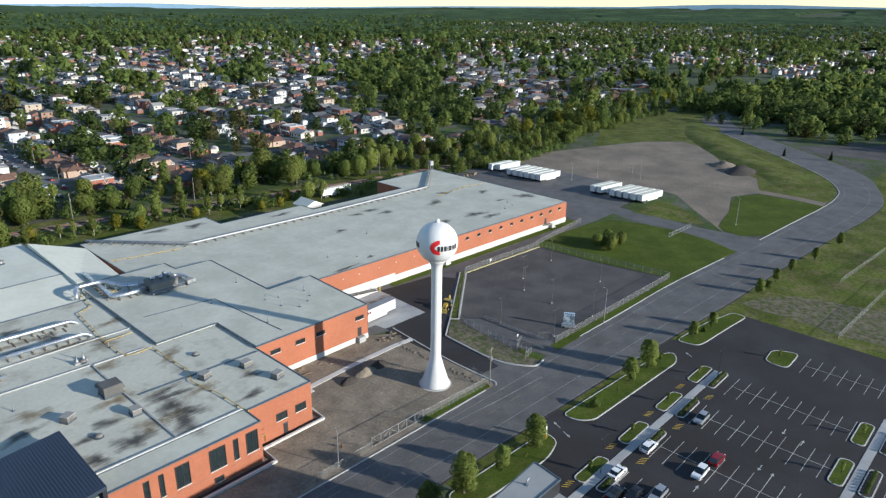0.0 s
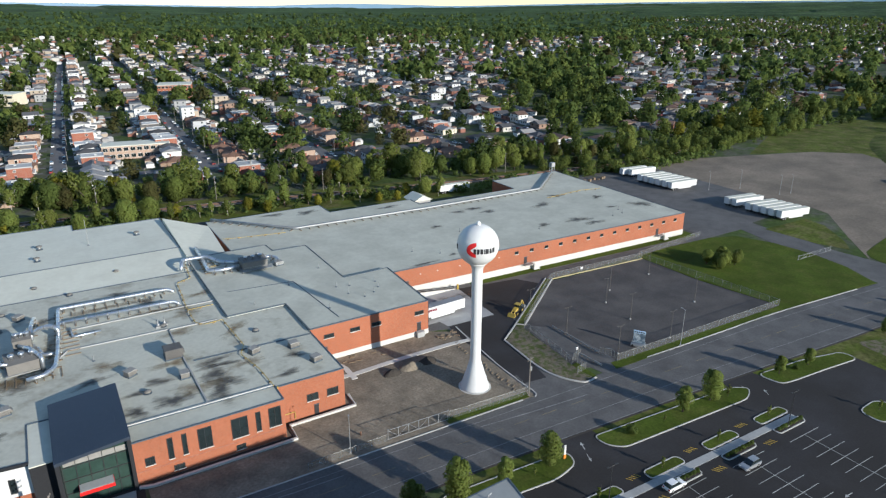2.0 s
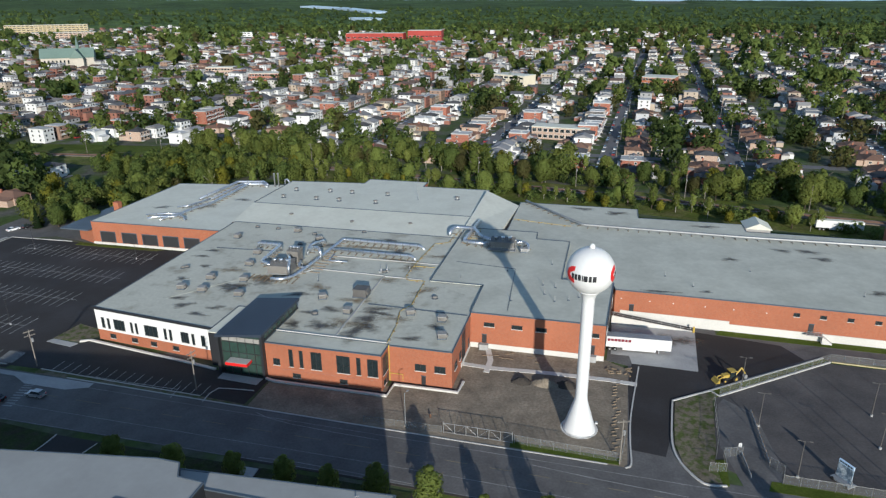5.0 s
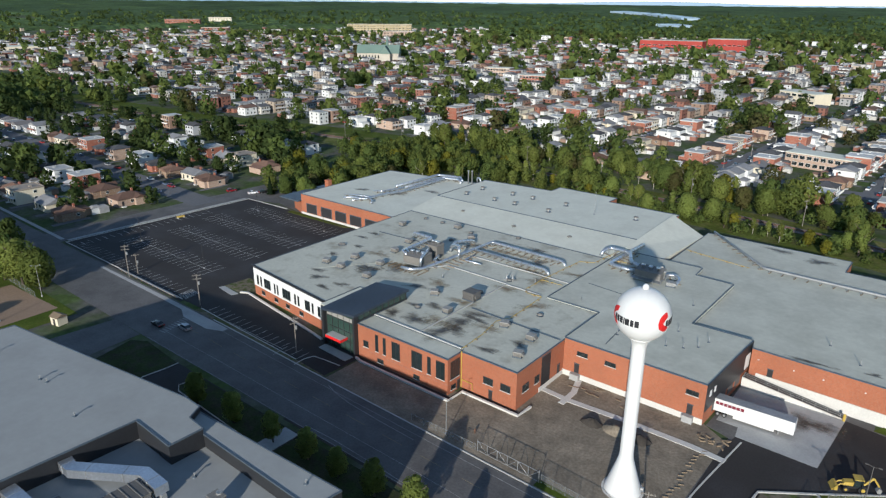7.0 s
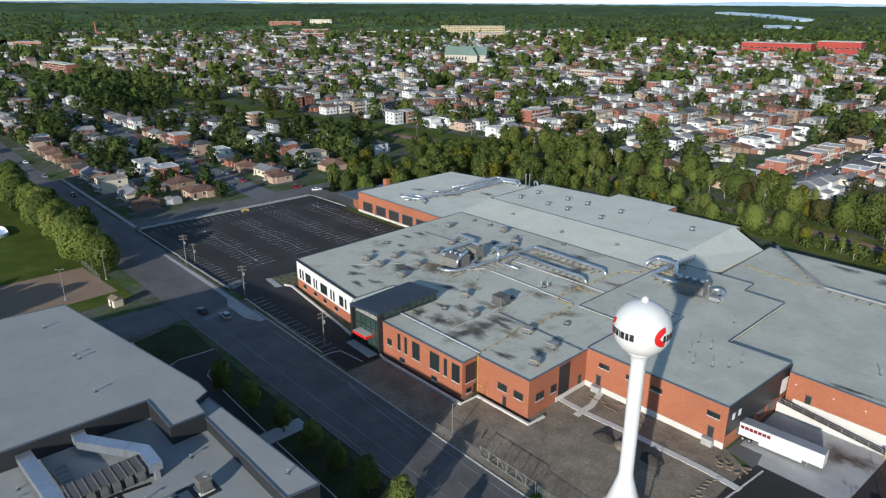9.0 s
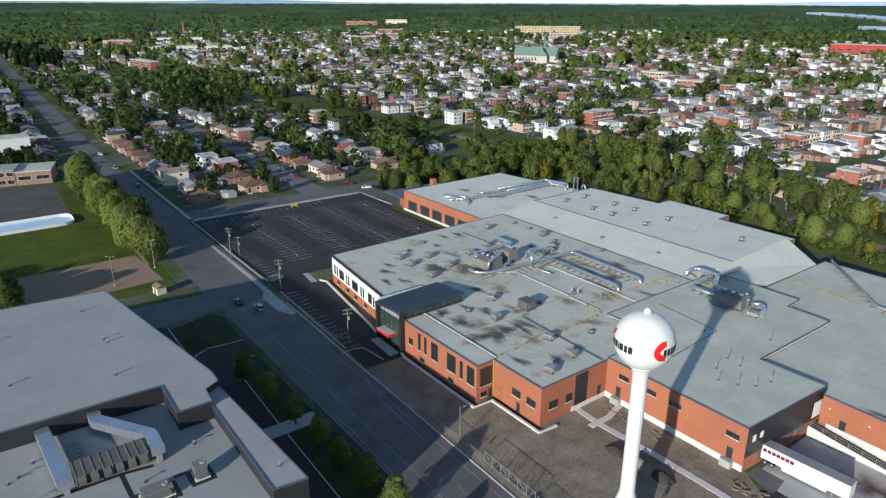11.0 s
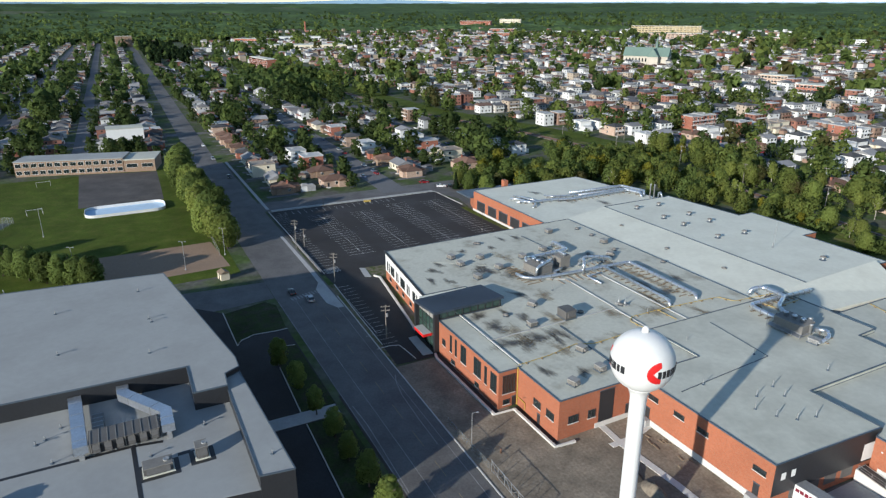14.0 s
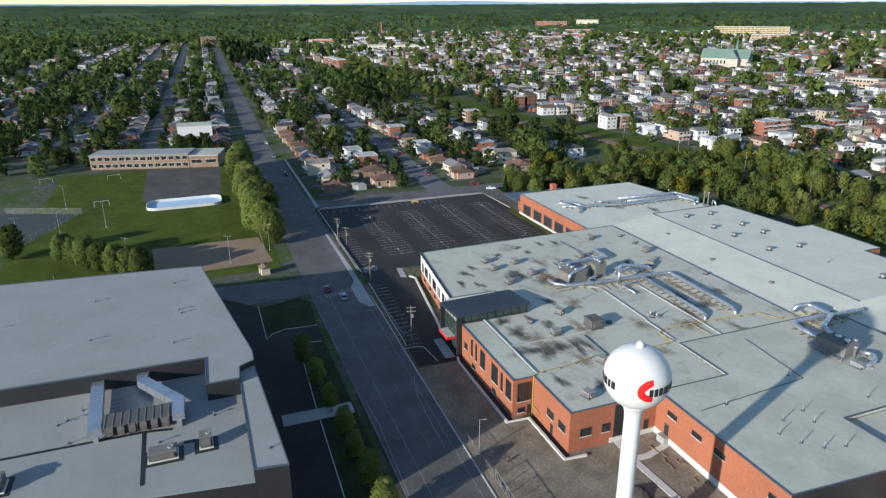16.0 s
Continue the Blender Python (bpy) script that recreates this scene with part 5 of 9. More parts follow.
for x, y, s in ((-176, -92, .62), (-166, -82, .6), (-160, -74, .6), (-185, -100, .6), (-196, -118, .7), (-171, -87, .58), (-163, -78, .55), (-181, -96, .55)):
    tree("maple_b", x, y, s * 1.38, x, "trees by the playing field")
# ---- factory: walls in detail ----
def seg_box(m, a, b, d0, d1, z0, z1):
    """A box along the wall line a-b, from d0 to d1 outside it (outside: right of a to b)."""
    ax, ay, bx, by = *a, *b
    ln = math.hypot(bx - ax, by - ay)
    nx, ny = (by - ay) / ln, -(bx - ax) / ln
    return m.prism([(ax + nx * d0, ay + ny * d0), (bx + nx * d0, by + ny * d0), (bx + nx * d1, by + ny * d1), (ax + nx * d1, ay + ny * d1)], z0, z1)


def along(a, b, s0, s1):
    """The stretch from s0 to s1 metres along a-b."""
    ln = math.hypot(b[0] - a[0], b[1] - a[1])
    f = lambda s: (a[0] + (b[0] - a[0]) * s / ln, a[1] + (b[1] - a[1]) * s / ln)  # noqa: E731
    return f(s0), f(s1)


def wall_window(parent, a, b, s0, s1, z0, z1, glass=M_GLASS, bars=0):
    """A framed window that stands proud of the wall, with the pane set back in its frame."""
    p, q = along(a, b, s0, s1)
    i0, i1 = along(a, b, s0 + 0.14, s1 - 0.14)
    ln = math.hypot(q[0] - p[0], q[1] - p[1])
    nx, ny = (q[1] - p[1]) / ln, -(q[0] - p[0]) / ln
    v = [(x + nx * d, y + ny * d, z) for d in (-0.02, 0.12)
         for ring in (((p, z0), (q, z0), (q, z1), (p, z1)), ((i0, z0 + 0.12), (i1, z0 + 0.12), (i1, z1 - 0.14), (i0, z1 - 0.14))) for (x, y), z in ring]
    f = []
    for k in range(4):
        j = (k + 1) % 4
        f += [(8 + k, 8 + j, 12 + j, 12 + k), (k, 4 + k, 4 + j, j), (k, j, 8 + j, 8 + k), (4 + k, 12 + k, 12 + j, 4 + j)]
    w = part("window", Mesh().add(v, f), M_FRAME, parent)
    edges = [s0 + 0.14 + (s1 - s0 - 0.28) * k / (bars + 1) for k in range(bars + 2)]
    for k, (u0, u1) in enumerate(zip(edges, edges[1:])):
        part("pane", seg_box(Mesh(), *along(a, b, u0 + (0.04 if k else 0), u1 - (0.04 if k < bars else 0)), -0.02, 0.02 + 0.004 * (k % 2), z0 + 0.12, z1 - 0.14), glass, w)
        if k:
            part("glazing_bar", seg_box(Mesh(), *along(a, b, u0 - 0.04, u0 + 0.04), -0.02, 0.09, z0 + 0.12, z1 - 0.14), M_FRAME, w)
    e0, e1 = along(a, b, s0 - 0.08, s1 + 0.08)
    part("sill", seg_box(Mesh(), e0, e1, -0.02, 0.2, z0 - 0.14, z0), M_CONC, w)
    return w


def wall_door(parent, a, b, s0, s1, z0, z1, mat=M_FRAME, label="", name="door"):
    p, q = along(a, b, s0, s1)
    d = part(name, seg_box(Mesh(), p, q, -0.02, 0.08, z0, z1), mat, parent, label)
    p, q = along(a, b, s0 - 0.12, s1 + 0.12)
    part("lintel", seg_box(Mesh(), p, q, -0.02, 0.13, z1, z1 + 0.15), M_FLASH, d)
    return d


def plinth(a, b, z, d=0.12, mat=M_CONC):
    part("plinth", seg_box(Mesh(), a, b, -0.1, d, -0.3, z), mat, factory, "pale concrete base of the wall")


OA, OB = (-72.5, 3.8), (-44.0, 3.8)
for s0, s1, z0, z1, bars in ((1.9, 3.6, 3.5, 5.2, 1), (6.0, 7.0, 3.5, 8.0, 0), (8.6, 9.5, 3.5, 8.0, 0), (11.5, 14.1, 3.5, 8.0, 1), (17.8, 21.0, 3.5, 7.9, 1), (22.6, 23.6, 3.5, 7.9, 0), (25.2, 27.7, 3.5, 7.9, 1),
                             (6.6, 8.6, 0.7, 1.8, 1), (18.3, 20.2, 0.7, 1.8, 1)):
    wall_window(factory, OA, OB, s0, s1, z0, z1, M_GLASS, bars)
part("string_course", seg_box(Mesh(), OA, OB, 0, 0.05, 2.45, 2.62), M_BRICK_R, factory)
SA, SB = (-44.0, 3.8), (-44.0, 8.6)
wall_window(factory, SA, SB, 1.0, 4.2, 3.5, 8.0, M_GLASS, 3)
wall_window(factory, SA, SB, 1.2, 2.9, 0.8, 2.0)
wall_door(factory, SA, SB, 3.5, 4.4, 0.1, 2.3)
FA, FB = (-44.0, 8.6), (-28.9, 8.6)
wall_window(factory, FA, FB, 6.4, 9.0, 3.6, 5.3, M_GLASS, 1)
wall_window(factory, FA, FB, 11.0, 13.6, 3.6, 5.3, M_GLASS, 1)
wall_door(factory, FA, FB, 7.9, 8.9, 0.1, 2.3)
EA, EB = (-28.9, 8.6), (-28.9, 29.4)
wall_window(factory, EA, EB, 2.4, 4.9, 3.2, 5.0, M_GLASS, 1)
wall_window(factory, EA, EB, 7.4, 9.3, 3.0, 4.9, M_GLASS, 1)
wall_door(factory, EA, EB, 10.2, 14.0, 0.2, 8.6, M_BLACK, "dark metal clad recess", "cladding")
wall_door(factory, EA, EB, 17.5, 18.6, 1.2, 3.4)
MA, MB = (-28.88, 28.9), (4.3, 28.9)
for s in (4.8, 11.8, 17.8, 30.4):
    wall_window(factory, MA, MB, s - 1.35, s + 1.35, 6.2, 7.3, M_GLASS, 1)
for s in (3.6, 30.3):
    d = wall_door(factory, MA, MB, s - 0.6, s + 0.6, 1.6, 3.9)
    p, q = along(MA, MB, s - 1.1, s + 1.1)
    part("doorstep", seg_box(Mesh(), p, q, 0.1, 1.3, -0.2, 1.55), M_SLAB, factory)
plinth(MA, MB, 1.4)
plinth((-28.9, 18), (-28.9, 29.3), 1.2)
DA, DB = (4.3, 28.9), (5.8, 55.6)
part("cladding", seg_box(Mesh(), DA, DB, 0, 0.15, 3.2, MZ + 0.08), M_BLACK, factory, "black metal cladding over the loading docks")
for s in (1.6, 4.0):
    part("notice", seg_box(Mesh(), *along(DA, DB, s, s + 1.0), 0.1, 0.2, 6.2, 7.6), M_WHITE_P, factory, "small white notice")
for s in (4.6, 9.0, 13.4, 17.8):
    part("dock_door", seg_box(Mesh(), *along(DA, DB, s, s + 3.0), 0, 0.1, 1.2, 4.4), M_DARKU, factory, "dark dock door with rubber seal")
for s in (22.6,):
    part("dock_door", seg_box(Mesh(), *along(DA, DB, s, s + 3.0), 0.1, 0.18, 3.6, 7.2), M_WHITE_P, factory, "white roll-up door")
LA, LB = (6.42, 53.2), (131, 49.7)
plinth((8, 53.15), (36, 52.3), 3.0, 0.14)
plinth((36, 52.3), (131, 49.7), 2.2, 0.14)
for i in range(13):
    s = 45.2 + 6.2 * i
    wall_window(factory, LA, LB, s - 0.75, s + 0.75, 6.3, 7.3)
for s, z in ((4.5, 2.6), (49.0, 2.3), (110.5, 2.2)):
    wall_door(factory, LA, LB, s - 0.6, s + 0.6, z, z + 2.3)
    if s > 10:
        p, q = along(LA, LB, s - 1.2, s + 2.6)
        part("landing", seg_box(Mesh(), p, q, 0.16, 1.8, z - 0.2, z), M_GALV, factory, "steel landing with steps")
        rail = Mesh()
        for k in range(5):
            r0, r1 = along(LA, LB, s - 1.2 + 0.9 * k, s - 1.14 + 0.9 * k)
            seg_box(rail, r0, r1, 1.7, 1.78, z, z + 1.0)
        seg_box(rail, p, q, 1.7, 1.78, z + 0.95, z + 1.02)
        part("railing", rail, M_GALV, factory)
        for k in range(6):
            r0, r1 = along(LA, LB, s + 2.6 + 0.4 * k, s + 3.0 + 0.4 * k)
            part("step", seg_box(Mesh(), r0, r1, 0.3, 1.7, -0.2, z - 0.3 * (k + 1)), M_CONC, factory)
for s in (1.5, 9, 15, 23, 30, 38):
    part("wall_lamp", seg_box(Mesh(), *along(LA, LB, s, s + 0.3), 0.0, 0.2, 6.4, 6.6), M_WHITE, factory)
# white front
WA, WB = (-124.9, 11.0), (-88.3, 7.2)
part("cladding", seg_box(Mesh(), WA, WB, 0.0, 0.1, 3.0, 8.75), M_WHITE_P, factory, "white panel cladding on the upper wall")
part("fascia", seg_box(Mesh(), (-125.9, 11.2), (-88.2, 7.2), -0.1, 0.35, 8.75, BT + 0.16), M_BLACK, factory, "dark roof fascia")
WLEN = math.hypot(38, 4)
OUT = 0.1
WA2, WB2 = (-124.91, 10.9), (-88.31, 7.1)
for x0, x1, z0, z1 in ((-123.0, -122.0, 3.7, 6.7), (-121.0, -120.2, 3.7, 6.7), (-118.8, -115.2, 3.8, 6.7), (-113.2, -112.5, 3.7, 6.7), (-111.6, -110.9, 3.7, 6.7), (-108.6, -104.4, 3.8, 6.7), (-102.3, -101.5, 3.7, 6.7),
                       (-100.6, -99.8, 3.7, 6.7), (-96.9, -94.5, 3.8, 6.7), (-93.5, -92.7, 3.7, 6.7), (-90.6, -89.5, 3.8, 6.7), (-120.9, -119.0, 1.0, 2.2), (-113.6, -111.7, 1.0, 2.2), (-107.3, -105.4, 1.0, 2.2), (-100.2, -98.3, 1.0, 2.2)):
    wall_window(factory, WA2 if z0 > 2 else WA, WB2 if z0 > 2 else WB, (x0 + 124.5) * 0.972 + 0.4, (x1 + 124.5) * 0.972 + 0.4, z0, z1, M_GLASS, 2 if x1 - x0 > 2.2 and z0 > 2 else 0)
# wing front with wide doors
GA, GB = (-180.0, 74.5), (-126.5, 74.8)
plinth(GA, GB, 0.9, 0.25)
for x in (-173.5, -164.5, -156.0, -147.5, -139.0):
    s = x + 180
    part("bay_door", seg_box(Mesh(), *along(GA, GB, s - 3.0, s + 3.0), -0.02, 0.06, 1.0, 4.9), M_FRAME, factory, "dark sectional bay door")
    fr = Mesh()
    seg_box(fr, *along(GA, GB, s - 3.2, s - 3.0), -0.02, 0.16, 0.9, 5.1)
    seg_box(fr, *along(GA, GB, s + 3.0, s + 3.2), -0.02, 0.16, 0.9, 5.1)
    seg_box(fr, *along(GA, GB, s - 3.2, s + 3.2), -0.02, 0.16, 4.9, 5.15)
    part("door_frame", fr, M_FLASH, factory)
part("wall", Mesh().prism([(-189, 78), (-180.02, 74.6), (-180.02, 100), (-189, 100)], -0.3, 5.4), M_BRICK, factory)
part("canopy", Mesh().prism([(-192, 72.5), (-179.9, 72.5), (-179.9, 100.5), (-192, 100.5)], 5.41, 5.9), M_FLASH, factory, "low dark canopy roof")
part("chimney", Mesh().box(-182.5, -180.2, 90, 92, 5.3, 11.2), M_BRICK, factory, "square brick chimney")
# entrance pavilion: a dark portal with a roof that falls to the west
PAV = [(-84.5, 2.4), (-72.3, 2.4), (-72.3, 22.6), (-84.5, 22.6)]
PAV_Z = [10.3, 11.6, 12.0, 10.8]


def sloped_slab(poly, tops, thick):
    v = [(x, y, z - thick) for (x, y), z in zip(poly, tops)] + [(x, y, z) for (x, y), z in zip(poly, tops)]
    return Mesh().add(v, [(3, 2, 1, 0), (4, 5, 6, 7), (0, 1, 5, 4), (1, 2, 6, 5), (2, 3, 7, 6), (3, 0, 4, 7)])


def pav_top(x, y):
    u, w = (x + 84.5) / 12.2, (y - 2.4) / 20.2
    return (PAV_Z[0] * (1 - u) + PAV_Z[1] * u) * (1 - w) + (PAV_Z[3] * (1 - u) + PAV_Z[2] * u) * w


GLASS = [(-83.7, 3.5), (-72.75, 3.5), (-72.75, 22.0), (-83.7, 22.0)]
part("pavilion_glass", Mesh().prism(GLASS, 0.0, [pav_top(*p) - 0.62 for p in GLASS]), M_GLASS_G, factory, "tall green-tinted glass entrance")
part("pavilion_roof", sloped_slab(PAV, PAV_Z, 0.6), M_NAVY, factory, "dark blue metal roof of the entrance")
part("wall", Mesh().prism([(-84.45, 2.45), (-83.72, 2.45), (-83.72, 22.0), (-84.45, 22.0)], -0.2, [pav_top(-84.45, 2.45) - 0.61, pav_top(-83.72, 2.45) - 0.61, pav_top(-83.72, 22) - 0.61, pav_top(-84.45, 22) - 0.61]), M_BLACK, factory, "dark side wall of the entrance")
part("wall", Mesh().prism([(-73.0, 2.45), (-72.35, 2.45), (-72.35, 3.7), (-73.0, 3.7)], -0.2, [pav_top(-73, 2.45) - 0.61, pav_top(-72.35, 2.45) - 0.61, pav_top(-72.35, 3.7) - 0.61, pav_top(-73, 3.7) - 0.61]), M_BLACK, factory, "dark side pier of the entrance")
part("wall", Mesh().box(-88.28, -84.47, 5.6, 20.0, -0.3, 8.94), M_BLACK, factory, "dark recessed wall beside the entrance")
part("roof", Mesh().box(-88.28, -84.47, 5.5, 20.0, 8.944, 9.16), M_ROOF_L, factory, "low pale roof beside the entrance")
for k in range(25):
    x = -84.3 + 0.49 * k
    part("roof_rib", sloped_slab([(x, 2.42), (x + 0.06, 2.42), (x + 0.06, 22.58), (x, 22.58)], [pav_top(x, 2.42) + 0.05, pav_top(x + 0.06, 2.42) + 0.05, pav_top(x + 0.06, 22.58) + 0.05, pav_top(x, 22.58) + 0.05], 0.08), M_NAVY, factory)
for k in range(6):
    x = -83.6 + 2.12 * k
    part("mullion", Mesh().box(x, x + 0.12, 3.38, 3.52, 0, pav_top(x, 3.5) - 0.62), M_FRAME, factory)
for z in (2.9, 5.6, 8.3):
    part("transom", Mesh().box(-83.68, -73.02, 3.36, 3.515, z, z + 0.12), M_FRAME, factory)
for k in range(9):
    y = 3.9 + 2.2 * k
    part("mullion", Mesh().box(-72.78, -72.6, y, y + 0.14, BT, pav_top(-72.7, y) - 0.62), M_FRAME, factory)
part("transom", sloped_slab([(-72.76, 3.7), (-72.55, 3.7), (-72.55, 22.0), (-72.76, 22.0)], [BT + 0.35] * 4, 0.4), M_FRAME, factory)
part("floor_edge", Mesh().box(-83.3, -73.2, 3.42, 3.49, 8.6, 9.7), M_LID, factory, "pale blinds behind the top panes")
part("entrance_canopy", Mesh().box(-81.6, -76.0, 1.0, 3.45, 3.5, 4.2), M_RED, factory, "bright red canopy over the entrance")
part("canopy_top", Mesh().box(-81.5, -76.1, 1.1, 3.4, 4.2, 4.28), M_SLAB, factory)

# ---- roof things ----
def roof_unit(x, y, z, lx, ly, h, deg, mat=M_UNIT, label="weathered metal rooftop ventilation unit"):
    t = thing("rooftop_unit", label, "rooftop unit", pose(x, y, z, 0, 0, deg), "rooftop units")
    part("curb", Mesh().box(-lx / 2 - 0.15, lx / 2 + 0.15, -ly / 2 - 0.15, ly / 2 + 0.15, -0.05, 0.3), M_FLASH, t)
    part("housing", Mesh().box(-lx / 2, lx / 2, -ly / 2, ly / 2, 0.3, h), mat, t)
    part("lid", Mesh().obox(0, 0, h, h + 0.12, lx + 0.3, ly + 0.3, 0, 0.94), M_DARKU if mat is M_DARKU else M_LID, t)
    part("hood", Mesh().prism([(lx / 2, -ly * 0.35), (lx / 2 + 0.55, -ly * 0.35), (lx / 2 + 0.55, ly * 0.35), (lx / 2, ly * 0.35)], h * 0.4, [h * 0.95, h * 0.6, h * 0.6, h * 0.95]), mat, t)
    for k in range(3):
        part("louvre", Mesh().box(-lx * 0.35, lx * 0.35, -ly / 2 - 0.05, -ly / 2, 0.45 + k * h * 0.2, 0.5 + k * h * 0.2), M_DARKU, t)
    return t


unit_a = roof_unit(-109.6, 26.6, BT, 1.9, 1.7, 1.3, 12)
for x, y, d in ((-103.1, 26.4, 10), (-105.6, 34.6, 8), (-95.6, 35.4, 12), (-91.8, 26.0, 10), (-100.1, 46.6, 0), (-102.6, 56.0, 6), (-99.5, 78.3, 0), (-116.5, 68.3, 90),
                (-59.2, 22.6, 90), (-43.6, 25.4, 20), (-34.9, 23.6, 5), (-32.8, 14.9, 15), (-69.0, 29.2, 30), (-89, 72, 40)):
    copy_thing(unit_a, pose(x, y, BT, 0, 0, d))
roof_unit(-59.5, 33.2, BT, 3.6, 3.2, 2.3, 0, M_DARKU, "large dark brown rooftop ventilation box")


def roof_vent(x, y, z, h=0.9, r=0.28):
    t = thing("roof_vent", "small metal mushroom vent on the roof", "roof vent", pose(x, y, z), "roof vents")
    part("pipe", Mesh().turned([(r, -0.05), (r, h)], sides=10), M_GALV, t, "", True)
    part("cap", Mesh().turned([(r * 2.2, h - 0.05), (r * 2.3, h + 0.08), (r * 1.2, h + 0.3), (0.03, h + 0.36)], sides=12), M_UNIT, t, "", True)
    part("flashing", Mesh().turned([(r * 2.6, -0.03), (r * 2.5, 0.05), (r, 0.2)], sides=12), M_FLASH, t)
    return t


vent_a = roof_vent(-122.0, 113.0, 10.4, 1.0, 0.42)
for x, y in ((-121.5, 123.5), (-107.0, 124.5), (-108.0, 113), (-98.5, 113), (-97.5, 124.5), (-83.5, 113), (-82.5, 124.5), (-54, 124.5)):
    copy_thing(vent_a, pose(x, y, 10.4))
vent_b = roof_vent(-115.4, 79.7, BT, 0.35, 0.35)
for x, y, z in ((-107.5, 79.7, BT), (-92.6, 76.9, BT), (-93.2, 66.8, BT), (-118.3, 40.3, BT), (-117.5, 41, BT), (-58.7, 50.1, BT), (-77, 82.7, BT), (-60, 38, BT), (-40, 36, BT), (-67, 20, BT), (-85, 92, 9.4), (-64, 94, 9.5), (-110, 95, 9.5)):
    copy_thing(vent_b, pose(x, y, z))
pipe_a = thing("vent_pipe", "thin upright metal vent pipe", "vent pipe", pose(-12, 44, MZ), "vent pipes")
part("pipe", Mesh().turned([(0.09, -0.05), (0.09, 1.5)], sides=8), M_GALV, pipe_a)
part("flashing", Mesh().turned([(0.35, -0.03), (0.3, 0.06), (0.1, 0.25)], sides=10), M_FLASH, pipe_a)
for x, y, z in ((-9, 40, MZ), (-5.5, 41.5, MZ), (-3, 44, MZ), (-2, 48, MZ), (-9.5, 49, MZ), (-13, 50, MZ), (-20, 38, MZ), (-24, 58, MZ), (-12, 66, MZ), (20, 66, LZ), (27, 60, LZ), (-52, 53, BT), (-36, 50, BT),
                (44, 75, LZ), (70, 63, LZ), (104, 61, LZ), (112, 66, LZ), (110, 62, LZ), (-68.8, 121, 10.4), (-75, 40, BT)):
    copy_thing(pipe_a, pose(x, y, z))
hv = Mesh().tube([(-68.8, 121.3, 10.4), (-68.8, 121.3, 19)], 0.07, 6)
solid("antenna_mast", hv, M_GALV, "thin grey antenna mast on the roof", "mast")


def bend(pts, r=1.2, steps=4):
    """Rounds the corners of a 3D pipe line."""
    out = [Vector(pts[0])]
    for a, p, b in zip(pts, pts[1:], pts[2:]):
        a, p, b = Vector(a), Vector(p), Vector(b)
        rr = min(r, (a - p).length * 0.45, (b - p).length * 0.45)
        s, e = p + (a - p).normalized() * rr, p + (b - p).normalized() * rr
        out += [s * (1 - k / steps) ** 2 + p * 2 * (k / steps) * (1 - k / steps) + e * (k / steps) ** 2 for k in range(steps + 1)]
    return out + [Vector(pts[-1])]


STAND = {}


def stand_data(h):
    key = round(h, 1)
    if key not in STAND:
        m = Mesh().box(-0.7, -0.6, -0.05, 0.05, -h, 0).box(0.6, 0.7, -0.05, 0.05, -h, 0).box(-0.8, 0.8, -0.06, 0.06, -0.1, 0.02).box(-1.0, 1.0, -0.2, 0.2, -h - 0.02, -h + 0.12)
        STAND[key] = m.data("stand", M_GALV)
        STAND[key].materials.append(M_WOOD)
        for p in list(STAND[key].polygons)[-6:]:
            p.material_index = 1
    return STAND[key]


def roof_duct(pts, r, roof_z, label="shiny galvanised duct running over the roof", gap=3.0, mat=M_STEEL, stands=True):
    t = thing("roof_duct", label, "duct", None, "roof ducts")
    line = bend(pts, 2.2 * r)
    part("duct", Mesh().tube(line, r, 12), mat, t, "", True)
    d = 0.0
    k = 0
    for a, b in zip(pts, pts[1:]):
        a, b = Vector(a), Vector(b)
        ln = (b - a).length
        if abs(b.z - a.z) > 0.7 * ln:
            continue
        n = max(1, int(ln / gap))
        for i in range(n):
            p = a + (b - a) * (i + 0.5) / n
            u = (b - a).normalized()
            part("collar", Mesh().tube([p - u * 0.09, p + u * 0.09], r * 1.09, 12), M_GALV, t)
            if stands and p.z - r - roof_z > 0.15:
                ob = part("stand", stand_data(p.z - r - roof_z), None, t)
                ob.matrix_basis = pose(p.x, p.y, p.z - r, 0, 0, math.degrees(math.atan2(u.y, u.x)) + 90)
    return t


roof_duct([(-28, 131, 9.8), (-5, 105.5, 9.8), (46, 103.6, 9.8), (104, 104.4, 9.6), (129, 126, 9.6)], 0.42, LZ, gap=3.4, mat=M_GALV)
roof_duct([(-87.8, 36.4, 10.2), (-84.6, 36.8, 10.2), (-82.4, 39.4, 10.2), (-81.6, 46, 10.2), (-80.9, 57, 10.2), (-80.2, 72, 10.2), (-53.6, 71.2, 10.2), (-52.2, 70.6, 9.2)], 0.45, BT, gap=2.4)
roof_duct([(-80.6, 62.4, 10.3), (-53.8, 61.8, 10.3), (-52.4, 61.2, 9.2)], 0.4, BT, gap=2.4)
roof_duct([(-105.6, 61.8, 9.2), (-105.2, 61.8, 10.6), (-97.2, 61.6, 10.6), (-96.4, 47.6, 10.6), (-93.4, 46.0, 10.6), (-91, 47, 10.4)], 0.5, BT, gap=2.0)
roof_duct([(-86.4, 57.5, 9.6), (-86.2, 59.4, 12.0), (-85.9, 64, 11.4), (-85.6, 68.8, 10.4), (-85.6, 69.8, 9.2)], 0.45, BT, gap=1.6)
roof_duct([(-72, 54.6, 9.6), (-78, 54.4, 9.6), (-78.4, 60, 9.6)], 0.25, BT, gap=3)
